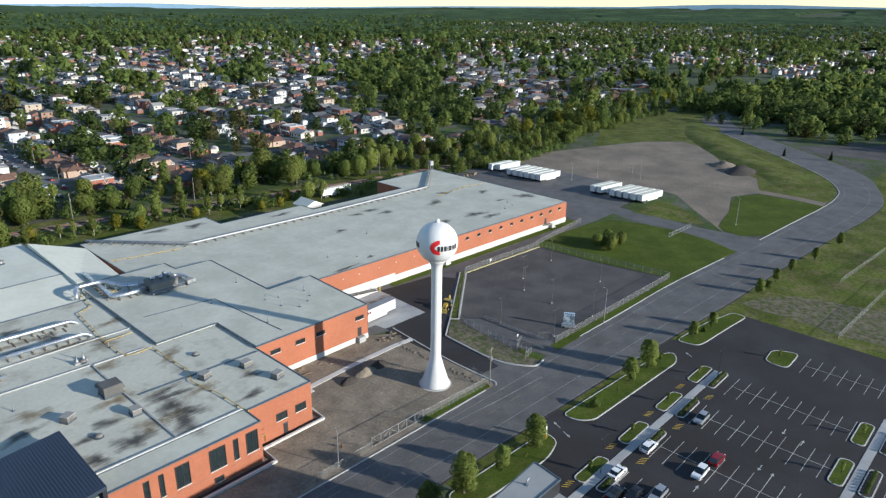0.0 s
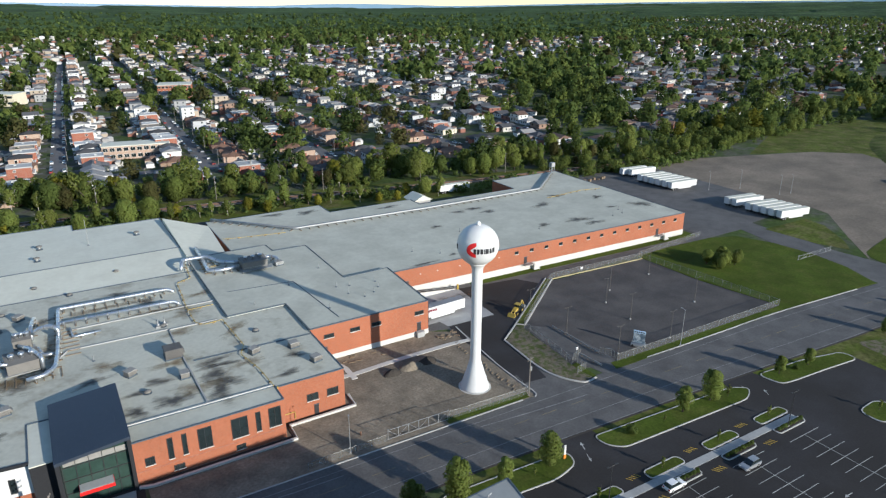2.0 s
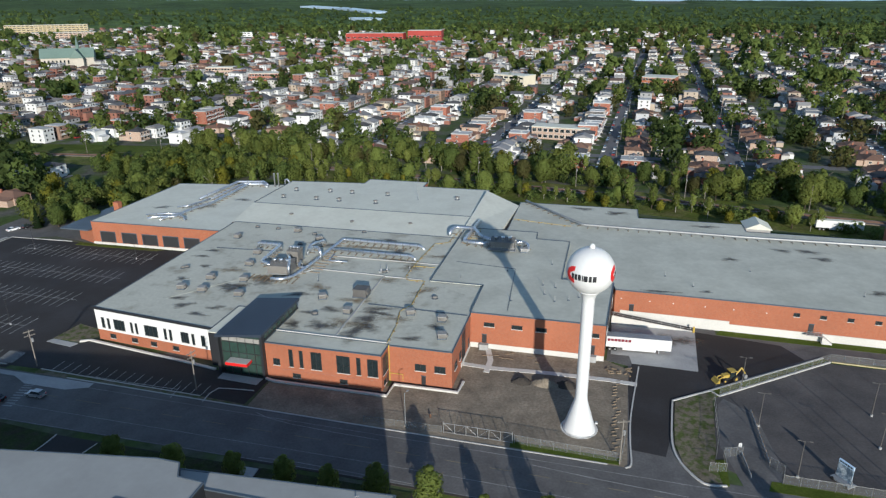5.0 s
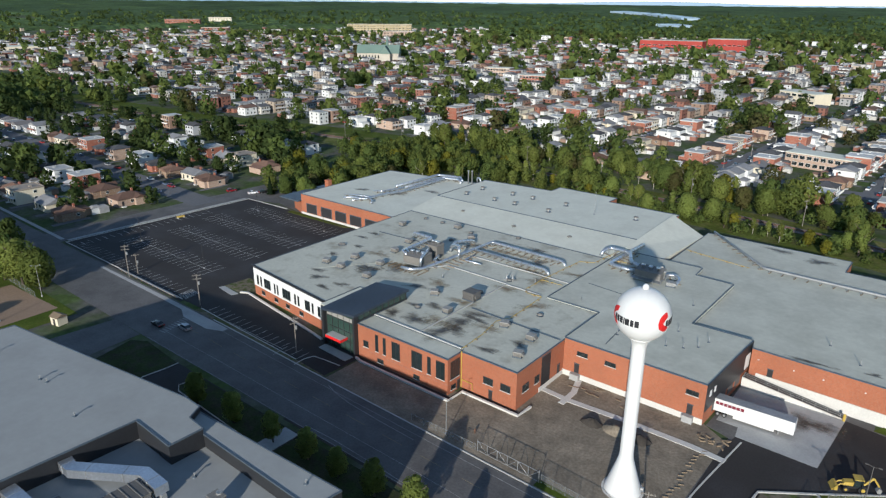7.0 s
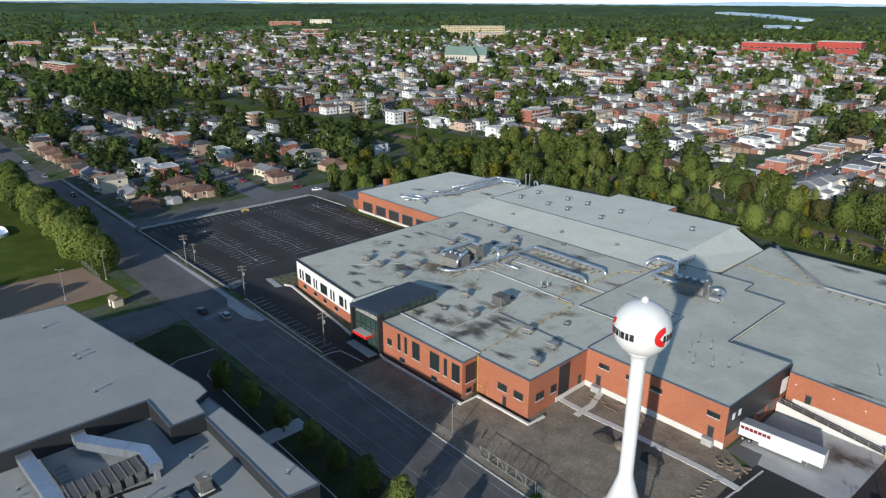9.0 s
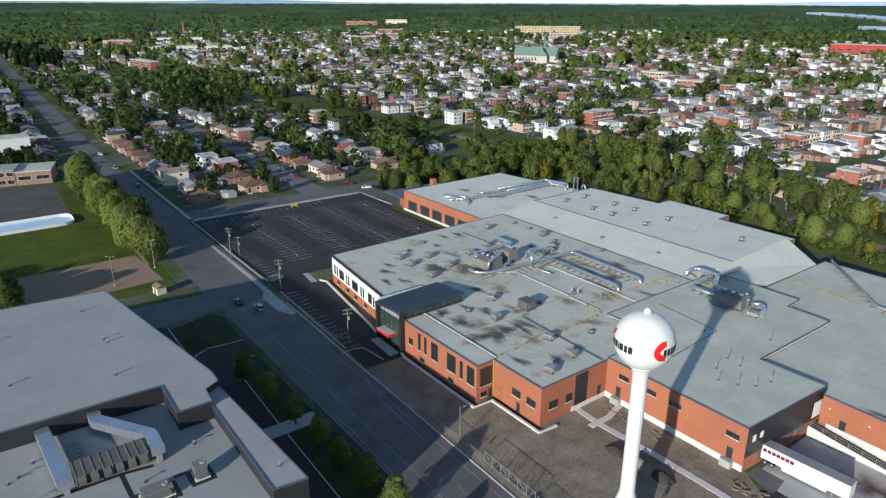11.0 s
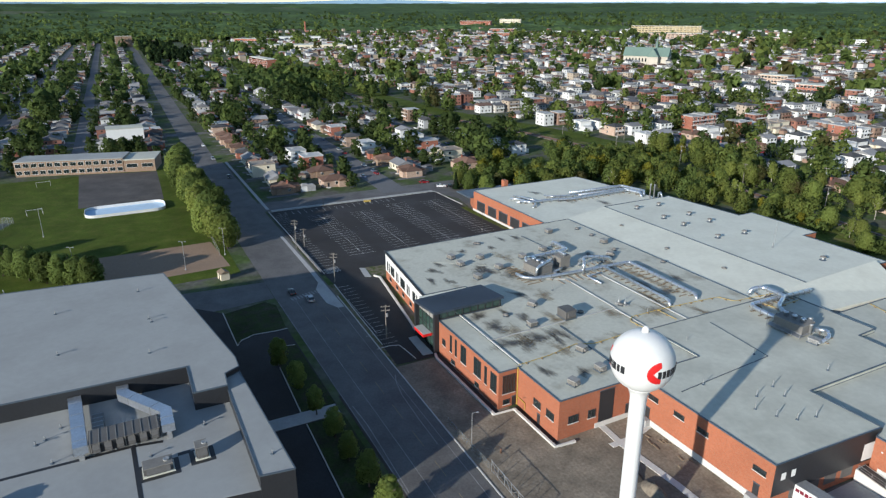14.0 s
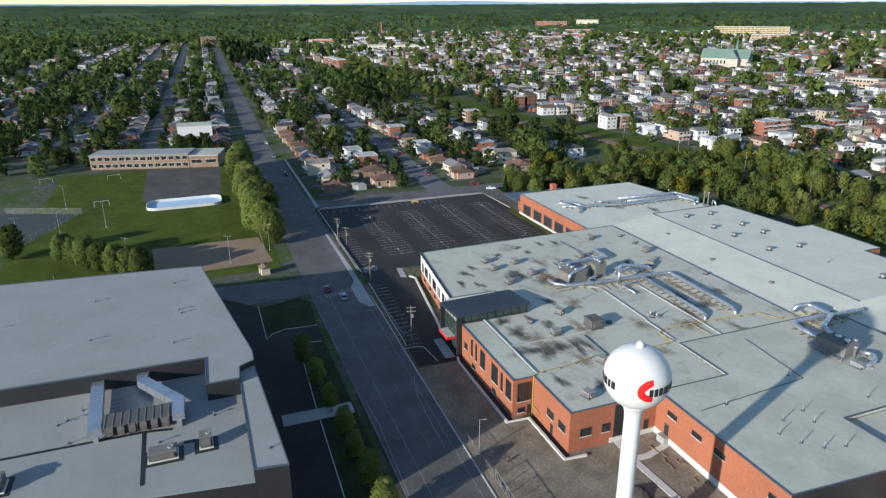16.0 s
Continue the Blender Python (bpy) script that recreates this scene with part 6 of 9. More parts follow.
roof_duct([(-82.0, 47.0, 9.8), (-84.5, 47.4, 9.9), (-85.2, 50.5, 10.4)], 0.4, BT, gap=1.6)
roof_duct([(-160.5, 80.5, 9.0), (-158, 82.6, 9.4), (-151.5, 84, 9.4), (-150.6, 95, 9.4), (-147.4, 102, 9.6), (-147.6, 130.5, 9.8), (-141, 132.5, 9.8), (-138.8, 131, 8.8)], 0.5, 8.6, gap=2.8)
roof_duct([(-155.5, 106.5, 9.6), (-154, 133.5, 9.8), (-143, 136, 9.8), (-139.4, 132.8, 9.4)], 0.5, 8.6, gap=2.8)
roof_duct([(-151.2, 108, 9.5), (-150.6, 132, 9.6), (-143, 134.4, 9.6), (-140, 132, 8.9)], 0.4, 8.6, gap=2.8)
roof_duct([(-158.6, 96, 9.0), (-154.6, 97.4, 9.4), (-152.4, 104, 9.5), (-151.6, 108, 9.5)], 0.35, 8.6, gap=2.2)
roof_duct([(-164, 84.5, 9.0), (-159, 86.2, 9.3), (-152, 87.6, 9.4)], 0.3, 8.6, gap=2.2)
roof_duct([(-146, 82, 9.1), (-148, 84.6, 9.3), (-151, 86, 9.3)], 0.3, 8.6, gap=2.2)
roof_duct([(-155, 80, 9.0), (-154, 83, 9.3), (-151.6, 84.4, 9.3)], 0.3, 8.6, gap=2.2)
roof_duct([(-47.6, 84.4, 9.7), (-47.2, 85.4, 11.4), (-46.2, 88.2, 11.6), (-39.6, 88.0, 11.6), (-36.6, 82.0, 11.2), (-31.8, 79.4, 11.0)], 0.55, MZ, gap=2.4)
roof_duct([(-40.2, 99.5, 10.8), (-41.2, 77.4, 10.8), (-38, 76.4, 10.8), (-32.2, 76.6, 10.8)], 0.55, MZ, gap=1.9)
roof_duct([(-24.8, 79.5, 10.6), (-22.6, 80.8, 10.8), (-20.6, 79.0, 10.6), (-20.4, 75.4, 10.0)], 0.45, MZ, gap=2)
for x, y in ((-136.2, 133.0), (-134.8, 133.8)):
    solid("exhaust_stack", Mesh().turned([(0.3, 8.5), (0.3, 14.2), (0.42, 14.25), (0.42, 14.6)], x, y, 12), M_GALV, "upright grey exhaust stack", "exhaust stack", "exhaust stacks", "", True)
roof_duct([(-131, 132.5, 8.8), (-131, 132.5, 12.2), (-129.6, 132.2, 12.6), (-128.6, 132, 11.0)], 0.35, 8.6, "goose-necked metal exhaust pipe", stands=False)


def plant(x, y, z, deg, lx, ly, h, label):
    t = thing("air_handler", label, "air handler", pose(x, y, z, 0, 0, deg))
    part("base_frame", Mesh().box(-lx / 2 - 0.4, lx / 2 + 0.4, -ly / 2 - 0.4, ly / 2 + 0.4, 0.35, 0.55), M_GALV, t)
    part("cabinet", Mesh().box(-lx / 2, lx / 2, -ly / 2, ly / 2, 0.55, h), M_UNIT, t, "grey sheet-metal cabinet")
    part("cabinet_top", Mesh().prism([(-lx / 2 - 0.1, -ly / 2 - 0.1), (lx / 2 + 0.1, -ly / 2 - 0.1), (lx / 2 + 0.1, ly / 2 + 0.1), (-lx / 2 - 0.1, ly / 2 + 0.1)], h, [h + 0.15, h + 0.15, h + 0.6, h + 0.6]), M_UNIT, t)
    n = int(lx / 1.1)
    for k in range(n):
        x0 = -lx / 2 + lx * (k + 0.1) / n
        part("panel", Mesh().box(x0, x0 + lx / n * 0.8, -ly / 2 - 0.06, -ly / 2, 0.8, h - 0.2), M_UNIT, t)
        part("leg", Mesh().box(x0, x0 + 0.12, -ly / 2, ly / 2, -0.05, 0.35), M_GALV, t)
    for k in range(3):
        part("cowl", Mesh().turned([(0.45, h), (0.45, h + 0.9), (0.62, h + 1.0), (0.62, h + 1.3), (0.1, h + 1.45)], -lx * 0.3 + lx * 0.3 * k, 0, 12), M_STEEL, t, "", True)
    return t


plant(-88.2, 44.2, BT, 6, 6.4, 5.6, 2.6, "large dark grey air handling unit with cowls")
plant(-88, 52.6, BT, 0, 3.6, 3.4, 3.6, "tall grey fan housing on the roof")
plant(-28.4, 76.6, MZ, 2, 7.4, 4.2, 2.5, "dark grey air handling unit with ducts and rails")
roof_unit(-21.4, 74.6, MZ, 2.2, 1.6, 1.2, 10, M_GALV, "dull metal fan box beside the ducts")
for x, y, h in ((-26.2, 79.4, 3.0), (-24.6, 77.6, 2.4)):
    solid("exhaust_stack", Mesh().turned([(0.35, MZ - 0.05), (0.35, MZ + h), (0.5, MZ + h + 0.05), (0.5, MZ + h + 0.4)], x, y, 12), M_GALV, "upright grey exhaust stack", "exhaust stack", "exhaust stacks", "", True)
deck = thing("service_deck", "small steel service deck with a railing beside the unit", "service deck", pose(-28.4, 73.4, MZ))
part("platform", Mesh().box(-4.2, 4.6, -0.7, 0.7, 0.5, 0.6), M_GALV, deck)
for k in range(5):
    part("post", Mesh().box(-4.2 + 2.2 * k, -4.12 + 2.2 * k, -0.7, -0.62, -0.03, 1.6), M_GALV, deck)
part("handrail", Mesh().box(-4.2, 4.68, -0.7, -0.63, 1.55, 1.63), M_GALV, deck)
for x, y in ((-59.8, 50.3), (-58.2, 51.0)):
    t = thing("exhaust_fan", "upright grey exhaust fan on a square base", "exhaust fan", pose(x, y, BT), "exhaust fans")
    part("base", Mesh().box(-0.6, 0.6, -0.6, 0.6, -0.03, 0.4), M_GALV, t)
    part("cone", Mesh().turned([(0.42, 0.4), (0.36, 0.7), (0.12, 1.0), (0.1, 2.0), (0.14, 2.05)], sides=12), M_GALV, t, "", True)
for k in range(9):
    solid("timber_bearer", Mesh().box(-95 + k * 1.7, -94.82 + k * 1.7, 36.2, 40.4, BT - 0.01, BT + 0.2), M_WOOD, "brown timber bearer lying on the flat roof", "timber bearer", "timber bearers")


def gas_pipe(pts, z):
    line = [(x, y, z + 0.35) for x, y in pts]
    t = thing("gas_pipe", "thin yellow gas pipe running over the roof", "gas pipe")
    part("pipe", Mesh().tube(bend(line, 0.4), 0.075, 8), M_YEL, t)
    for a, b in zip(pts, pts[1:]):
        n = max(1, int(math.hypot(b[0] - a[0], b[1] - a[1]) / 3.5))
        for k in range(n):
            x, y = a[0] + (b[0] - a[0]) * (k + 0.5) / n, a[1] + (b[1] - a[1]) * (k + 0.5) / n
            part("block", Mesh().box(x - 0.3, x + 0.3, y - 0.15, y + 0.15, z - 0.01, z + 0.27), M_WOOD, t)


gas_pipe([(-44.3, 9.0), (-44.8, 17.5), (-46.4, 25.8), (-44.6, 30), (-45.4, 45.8), (-49.8, 45.3), (-51.6, 47.5), (-51.6, 58), (-50.4, 76), (-46.4, 78), (-45.2, 92)], BT)
gas_pipe([(-51.6, 56), (-45.2, 56.2)], BT)
gas_pipe([(-43, 82), (-38, 83), (-38.5, 93)], MZ)
gas_pipe([(-29.5, 108.6), (-22.6, 107.0), (-8.9, 104.6)], LZ)
gas_pipe([(98, 92.4), (118.4, 94.5), (128, 92.6)], LZ)
solid("gas_pipe", Mesh().tube([(-43.7, 8.45, 0.2), (-43.7, 8.45, 9.4)], 0.12, 8).tube([(-43.7, 8.4, 2.2), (-40.5, 8.4, 2.2), (-40.5, 8.4, 0.6)], 0.1, 8), M_YEL, "yellow gas riser on the brick wall", "gas pipe")


def curb_line(pts, z, mat=M_SLAB, w=0.32, h=0.25):
    solid("roof_curb", Mesh().strip(pts, w, z - 0.02, z + h), mat, "raised pale joint curb across the roof", "roof curb", "roof curbs")


curb_line([(-57.4, 9.8), (-57.9, 41.5)], BT)
curb_line([(-57.9, 41.8), (-57.9, 47.6), (-79.6, 48.2), (-84, 41)], BT)
curb_line([(-57.6, 47.2), (-46.4, 47.0)], BT)
curb_line([(-78.2, 59.3), (-55, 59.3), (-44.2, 59.2)], BT)
curb_line([(-56, 28.6), (-29.4, 27.6)], BT, M_FLASH, 0.25, 0.2)
curb_line([(-72.3, 9.7), (-44.2, 9.5)], BT, M_CONC, 0.35, 0.3)
curb_line([(-118, 58), (-100, 59), (-96, 60)], BT, M_FLASH, 0.2, 0.2)
curb_line([(-110, 20), (-85, 52)], BT - 0.15, M_ROOF, 0.3, 0.2)
curb_line([(-20, 32), (-22, 60), (-40, 62)], MZ, M_FLASH, 0.15, 0.12)


def stain(x, y, z, rx, ry, deg, seed, mat=M_STAIN):
    rg = random.Random(seed)
    n = 26
    ph = [rg.uniform(0, 6.28) for _ in range(4)]
    pts = []
    for k in range(n):
        a = k * math.tau / n
        q = 1 + 0.25 * math.sin(2 * a + ph[0]) + 0.18 * math.sin(3 * a + ph[1]) + 0.12 * math.sin(5 * a + ph[2])
        u, v = rx * q * math.cos(a), ry * q * math.sin(a)
        c, s = math.cos(radians(deg)), math.sin(radians(deg))
        pts.append((x + u * c - v * s, y + u * s + v * c))
    m = Mesh()
    m.add([(x, y, z + 0.012)] + [(x + 1.4 * (p[0] - x), y + 1.4 * (p[1] - y), z + 0.006) for p in pts], [(0, 1 + k, 1 + (k + 1) % n) for k in range(n)])
    ob = solid("roof_puddle", m, mat, "dark damp stain on the flat roof", "stain", "roof stains")
    wet = ob.data.attributes.new("wetness", "FLOAT", "POINT")
    wet.data.foreach_set("value", [1.0] + [0.0] * n)


M_DAMP = bpy.data.materials.new("soft_damp_stain")
M_DAMP.use_nodes = True
_n, _l = M_DAMP.node_tree.nodes, M_DAMP.node_tree.links
_b = _n["Principled BSDF"]
_b.inputs["Base Color"].default_value, _b.inputs["Roughness"].default_value = (0.045, 0.042, 0.038, 1), 0.5
_t = _n.new("ShaderNodeTexNoise")
_t.inputs["Scale"].default_value, _t.inputs["Detail"].default_value = 0.55, 5.0
_g = _n.new("ShaderNodeNewGeometry")
_l.new(_g.outputs["Position"], _t.inputs["Vector"])
_r = _n.new("ShaderNodeMapRange")
for _s, _q in zip((1, 2, 3, 4), (1.1, 2.0, 0.0, 0.8)):
    _r.inputs[_s].default_value = _q
_a = _n.new("ShaderNodeAttribute")
_a.attribute_name = "wetness"
_m = _n.new("ShaderNodeMath")
_m.operation = "MULTIPLY_ADD"
_m.inputs[1].default_value = 1.1
_l.new(_a.outputs["Fac"], _m.inputs[0]), _l.new(_t.outputs["Fac"], _m.inputs[2])
_w = _n.new("ShaderNodeTexNoise")
_w.inputs["Scale"].default_value, _w.inputs["Detail"].default_value = 1.0, 4.0
_p = _n.new("ShaderNodeMapping")
_p.inputs["Scale"].default_value = (0.3, 2.6, 1.0)
_l.new(_g.outputs["Position"], _p.inputs[0]), _l.new(_p.outputs[0], _w.inputs["Vector"])
_k = _n.new("ShaderNodeMath")
_k.operation = "MULTIPLY_ADD"
_k.inputs[1].default_value = 0.9
_l.new(_w.outputs["Fac"], _k.inputs[0]), _l.new(_m.outputs[0], _k.inputs[2])
_l.new(_k.outputs[0], _r.inputs[0])
_c = _n.new("ShaderNodeMix")
_c.data_type = "RGBA"
_c.inputs[6].default_value, _c.inputs[7].default_value = (0.16, 0.125, 0.085, 1), (0.032, 0.031, 0.031, 1)
_l.new(_r.outputs[0], _c.inputs[0]), _l.new(_c.outputs[2], _b.inputs["Base Color"])
_l.new(_r.outputs[0], _b.inputs["Alpha"])
for i, (x, y, rx, ry, d) in enumerate(((-54.0, 13.4, 2.6, 4.4, 0), (-53.4, 20.3, 2.6, 3.4, 20), (-52.6, 26.4, 4.0, 1.3, 3), (-51.5, 24.0, 4.2, 1.1, -3), (-63, 14.5, 3.2, 3.0, 0), (-70, 13.5, 2.4, 2.4, 0), (-90, 38, 5.5, 3.4, 0), (-97.5, 31.5, 4.0, 2.6, 20), (-57, 60.2, 4, 1.2, 0), (-66, 65, 7, 1.4, 0), (-64.4, 23.4, 2.6, 1.6, 0), (-51.9, 16.5, 3, 2.6, 0), (-76.4, 30.4, 3.2, 1.6, 30), (-69.0, 20.7, 2.0, 1.4, 0),
                                       (-39.9, 13.0, 2.6, 1.4, 0), (-102.9, 17.4, 2.6, 1.5, 10), (-96.3, 13.4, 2.4, 1.3, 0), (-117.9, 55.5, 2.3, 1.2, 20), (-118.5, 50.3, 2.2, 1.3, 0), (-112.6, 43.0, 2, 1.2, 0), (-93.6, 17.7, 2.2, 1.2, 0),
                                       (-107.0, 20.9, 2.2, 1.4, 0), (-96, 30, 3.6, 2.2, 40), (-84, 68, 3, 2, 0), (-60, 68, 3, 2, 0), (-66, 77, 3, 1.6, 0), (-114, 33, 2, 1.4, 10), (-36, 20, 2.4, 1.2, 0))):
    stain(x, y, BT, rx, ry, d, i, M_DAMP)
for i, (x, y, rx, ry, d) in enumerate(((56.6, 95.3, 2.4, 1.6, 0), (64.2, 95.9, 3.4, 1.8, 0), (67.0, 90, 3.6, 1.6, 10), (90.4, 86.4, 4, 2.4, 0), (89.8, 64.3, 4.4, 2.6, 0), (92.6, 58.8, 3.4, 2, 0), (74.6, 65.8, 2.6, 1.6, 0), (112.5, 70.4, 2, 1.2, 0),
                                       (126, 66.9, 3.4, 4, 20), (118, 84, 3, 2, 0), (104, 94, 3, 2, 0), (40, 84, 2, 1.5, 0), (18, 54.6, 5, 0.8, -2), (-6.1, 127.6, 5, 1.6, 0), (6.0, 124.5, 4, 2.2, 0), (36, 115, 4, 1.6, 0), (30, 57, 1.6, 1, 0))):
    stain(x, y, LZ, rx, ry, d, 40 + i, M_DAMP)
for i, (x, y, rx, ry) in enumerate(((-150, 100, 5, 3), (-140, 112, 3, 2), (-165, 96, 3, 2))):
    stain(x, y, 8.6, rx, ry, 10, 70 + i, M_DAMP)
shed = thing("roof_penthouse", "small shed with a pale gabled roof behind the long roof", "shed")
part("wall", Mesh().box(50, 58, 119, 126, -0.2, 8.0), M_GALV, shed)
part("roof", Mesh().add([(49.5, 118, 8.1), (58.5, 118, 8.1), (58.5, 127, 8.1), (49.5, 127, 8.1), (54, 118, 10.2), (54, 127, 10.2)], [(0, 1, 4), (1, 2, 5, 4), (2, 3, 5), (3, 0, 4, 5), (3, 2, 1, 0)]), M_ROOF_L, shed)
tw = Mesh()
for x in (129.4, 131.0):
    for y in (126.6, 128.0):
        tw.box(x - 0.08, x + 0.08, y - 0.08, y + 0.08, 8.3, 13.2)
tw.box(129.2, 131.2, 126.4, 128.2, 11.6, 13.6)
solid("stack_tower", tw, M_GALV, "steel frame with a boxed exhaust on the roof", "exhaust tower")
# rusty wash-out round the ducts and yellow-brown film on the membrane
M_RUST = M_DAMP.copy()
M_RUST.name = "rusty_roof_film"
_c2 = M_RUST.node_tree.nodes[_c.name]
_c2.inputs[6].default_value, _c2.inputs[7].default_value = (0.30, 0.235, 0.12, 1), (0.19, 0.10, 0.045, 1)
M_RUST.node_tree.nodes[_r.name].inputs[4].default_value = 0.6
for i, (x, y, rx, ry, d) in enumerate(((-90, 38.5, 5.0, 2.2, 0), (-72, 69.0, 8, 1.6, 0), (-60, 60, 7, 1.6, 0), (-83, 52, 1.8, 6, 0), (-56, 45, 4, 2.2, 30), (-52, 56, 4, 2.6, 0), (-46, 66, 4, 2, 20), (-60, 30, 4, 2, 0), (-46, 22, 3.4, 1.8, 10), (-58, 17, 4, 2.6, 0), (-103, 42, 4, 2.4, 0), (-73, 36, 4, 2, 0), (-44, 40, 4, 2, 40))):
    stain(x, y, BT + 0.008, rx, ry, d, 90 + i, M_RUST)
for k in range(9):
    solid("timber_bearer", Mesh().box(-77.5 + 2.7 * k, -77.3 + 2.7 * k, 67.8, 70.6, BT - 0.01, BT + 0.18), M_WOOD, "brown timber bearer lying on the flat roof", "timber bearer", "timber bearers")
for k in range(7):
    solid("timber_bearer", Mesh().box(-80.2, -77.0, 45.6 + 2.2 * k, 45.8 + 2.2 * k, BT - 0.01, BT + 0.18), M_WOOD, "brown timber bearer lying on the flat roof", "timber bearer", "timber bearers")
roof_duct([(-84.6, 41.2, 9.2), (-84.5, 41.4, 12.4), (-86.6, 46.6, 12.6), (-88.6, 49.8, 12.2)], 0.42, BT, "bright metal duct rising over the air handlers", gap=2.4, stands=False)
roof_duct([(-80.8, 55.2, 9.0), (-80.8, 55.2, 12.2), (-82.2, 56.4, 12.8), (-84.6, 57.2, 12.2), (-86.0, 57.6, 11.0)], 0.48, BT, "upright ribbed metal duct with a bent top", stands=False)
roof_duct([(-90.8, 42.0, 11.9), (-93.2, 43.0, 12.2), (-95.4, 45.4, 11.2), (-96.2, 47.8, 10.7)], 0.36, BT, "bright metal duct rising over the air handlers", gap=2.0, stands=False)
# ---- yard round the water tower ----
def path_strip(name, pts, w, z, mat, label, cat="path"):
    solid(name, Mesh().strip(pts, w, -0.2, z), mat, label, cat, "", "structure")


path_strip("walkway", [(-29.2, 19.9), (-22, 19.4), (-8, 20.2), (5.5, 20.3), (12, 19.7)], 1.5, 0.14, M_CONC, "pale concrete footpath across the dirt yard")
path_strip("walkway_2", [(-22.6, 17.2), (-22.6, 23), (-24.4, 29.2)], 1.4, 0.15, M_CONC, "short pale concrete footpath to the door")
path_strip("front_kerb", [(-72.3, 2.6), (-70, 1.9), (-42.4, 1.9), (-42.2, 6.9), (-27.2, 6.9), (-26.9, 11.6)], 0.55, 0.5, M_CONC, "low white concrete edging along the wall")
path_strip("light_well", [(-71.5, 2.9), (-43, 2.9), (-43, 7.75), (-28.2, 7.75)], 1.3, 0.07, M_LOT, "dark strip between wall and edging")
path_strip("white_edging", [(-128.8, 8.2), (-126.5, 9.4), (-92, 4.6), (-86.2, 3.6)], 0.6, 0.45, M_CONC, "low white concrete edging along the wall")
slab("entrance_step", [(-83.6, 0.2), (-73.2, -0.4), (-73.0, 2.3), (-83.6, 2.6)], 0.18, M_SLAB, "grey concrete step before the entrance")
drive_kerb = Mesh().strip(spline([(9.2, -10.9), (10.3, -9.5), (10.2, -3.4), (10.4, 6), (11.8, 20.4), (12.6, 28)], 4), 0.3, -0.1, 0.2)
solid("drive_kerb", drive_kerb, M_KERB, "pale concrete kerb along the drive", "kerb", "", "structure")
PLANTER = spline([(27, -11.9), (23, -12.1), (19.4, -7), (18.3, -1.4), (18.7, 6.5), (19.4, 14.6)], 4) + [(28.1, 20.9), (56.4, 42.3)]
solid("planter_kerb", Mesh().strip(PLANTER, 0.35, -0.1, 0.32), M_KERB, "pale concrete kerb round the planted verge", "kerb", "", "structure")
solid("planter_kerb_2", Mesh().strip([(27.9, 20.5), (29.6, 18.9), (57.6, 40.6)], 0.4, -0.1, 0.34), M_KERB, "pale concrete kerb of the planted strip", "kerb", "", "structure")
slab("planted_verge", [(26.4, -11.3), (23.1, -11.6), (19.8, -6.7), (18.8, -1.3), (19.2, 6.5), (19.9, 14.3), (28.3, 20.5), (29.3, 18.7), (27.9, 17.1), (26.7, 0.8), (25.8, -5.2)], 0.16, M_WEED, "weedy earth verge inside the kerb")
slab("planted_strip", [(28.3, 20.8), (29.6, 19.2), (57.4, 40.8), (56.4, 42)], 0.17, M_ROUGH, "dry grass strip between kerbs")
slab("weeds", [(26.1, -9.8), (25.9, -4.6), (27.8, -4.1), (27.5, -11.7), (26.4, -11.9)], 0.18, M_GRASS, "patch of green weeds")
path_strip("lot_kerb", [(58, 40.8), (97.2, 38.8)], 0.35, 0.25, material("pale_yellow_kerb", (0.42, 0.36, 0.2), 0.85, vary=0.2, big=3, small=0.3), "faded yellow-painted concrete kerb", "kerb")
slab("light_lane", [(30, -11.4), (36.1, -11.6), (37.8, -4.1), (36, 13.2), (30.3, 18.1), (28.8, 15.2), (27.3, 0.4), (28.4, -4.1)], 0.055, M_ROAD, "worn asphalt lane into the fenced lot")
rg5 = random.Random(4)


def heap(name, x, y, rx, ry, h, mat, label, seed, cat="heap"):
    rg = random.Random(seed)
    v, f = [(x, y, h)], []
    n, rings = 18, 5
    for i in range(1, rings + 1):
        for k in range(n):
            a = k * math.tau / n
            q = i / rings * (1 + 0.22 * noise.noise((math.cos(a) * 1.4 + seed, math.sin(a) * 1.4, 2)))
            z = h * (1 - (i / rings) ** 1.3) * (1 + 0.5 * noise.noise((math.cos(a) * 2 + i, math.sin(a) * 2, seed))) if i < rings else -0.1
            v.append((x + rx * q * math.cos(a), y + ry * q * math.sin(a), z))
    f += [(0, 1 + k, 1 + (k + 1) % n) for k in range(n)]
    for i in range(rings - 1):
        o, p = 1 + i * n, 1 + (i + 1) * n
        f += [(o + k, p + k, p + (k + 1) % n, o + (k + 1) % n) for k in range(n)]
    solid(name, Mesh().add(v, f), mat, label, cat, "", "", True)


heap("soil_mound", -13.8, 14.8, 2.6, 1.6, 1.3, M_SOIL, "low heap of dark soil in the yard", 1)
heap("soil_mound", -8.6, 15.2, 3.4, 1.8, 1.6, M_DIRT, "low heap of brown earth in the yard", 2)
heap("soil_mound", -3.6, 15.6, 2.6, 1.8, 1.4, M_SOIL, "low heap of dark soil in the yard", 3)
heap("rubble_mound", 283, 33, 13, 8, 3.4, M_SOIL, "long dark heap of rubble on the bare lot", 5)
heap("rubble_mound", 292, 46, 9, 7, 2.6, M_GRAVEL, "grey heap of gravel on the bare lot", 6)
bank = Mesh()
ridge = spline([(262, -4), (284, 12), (312, 42), (346, 72), (386, 100), (430, 118)], 5)
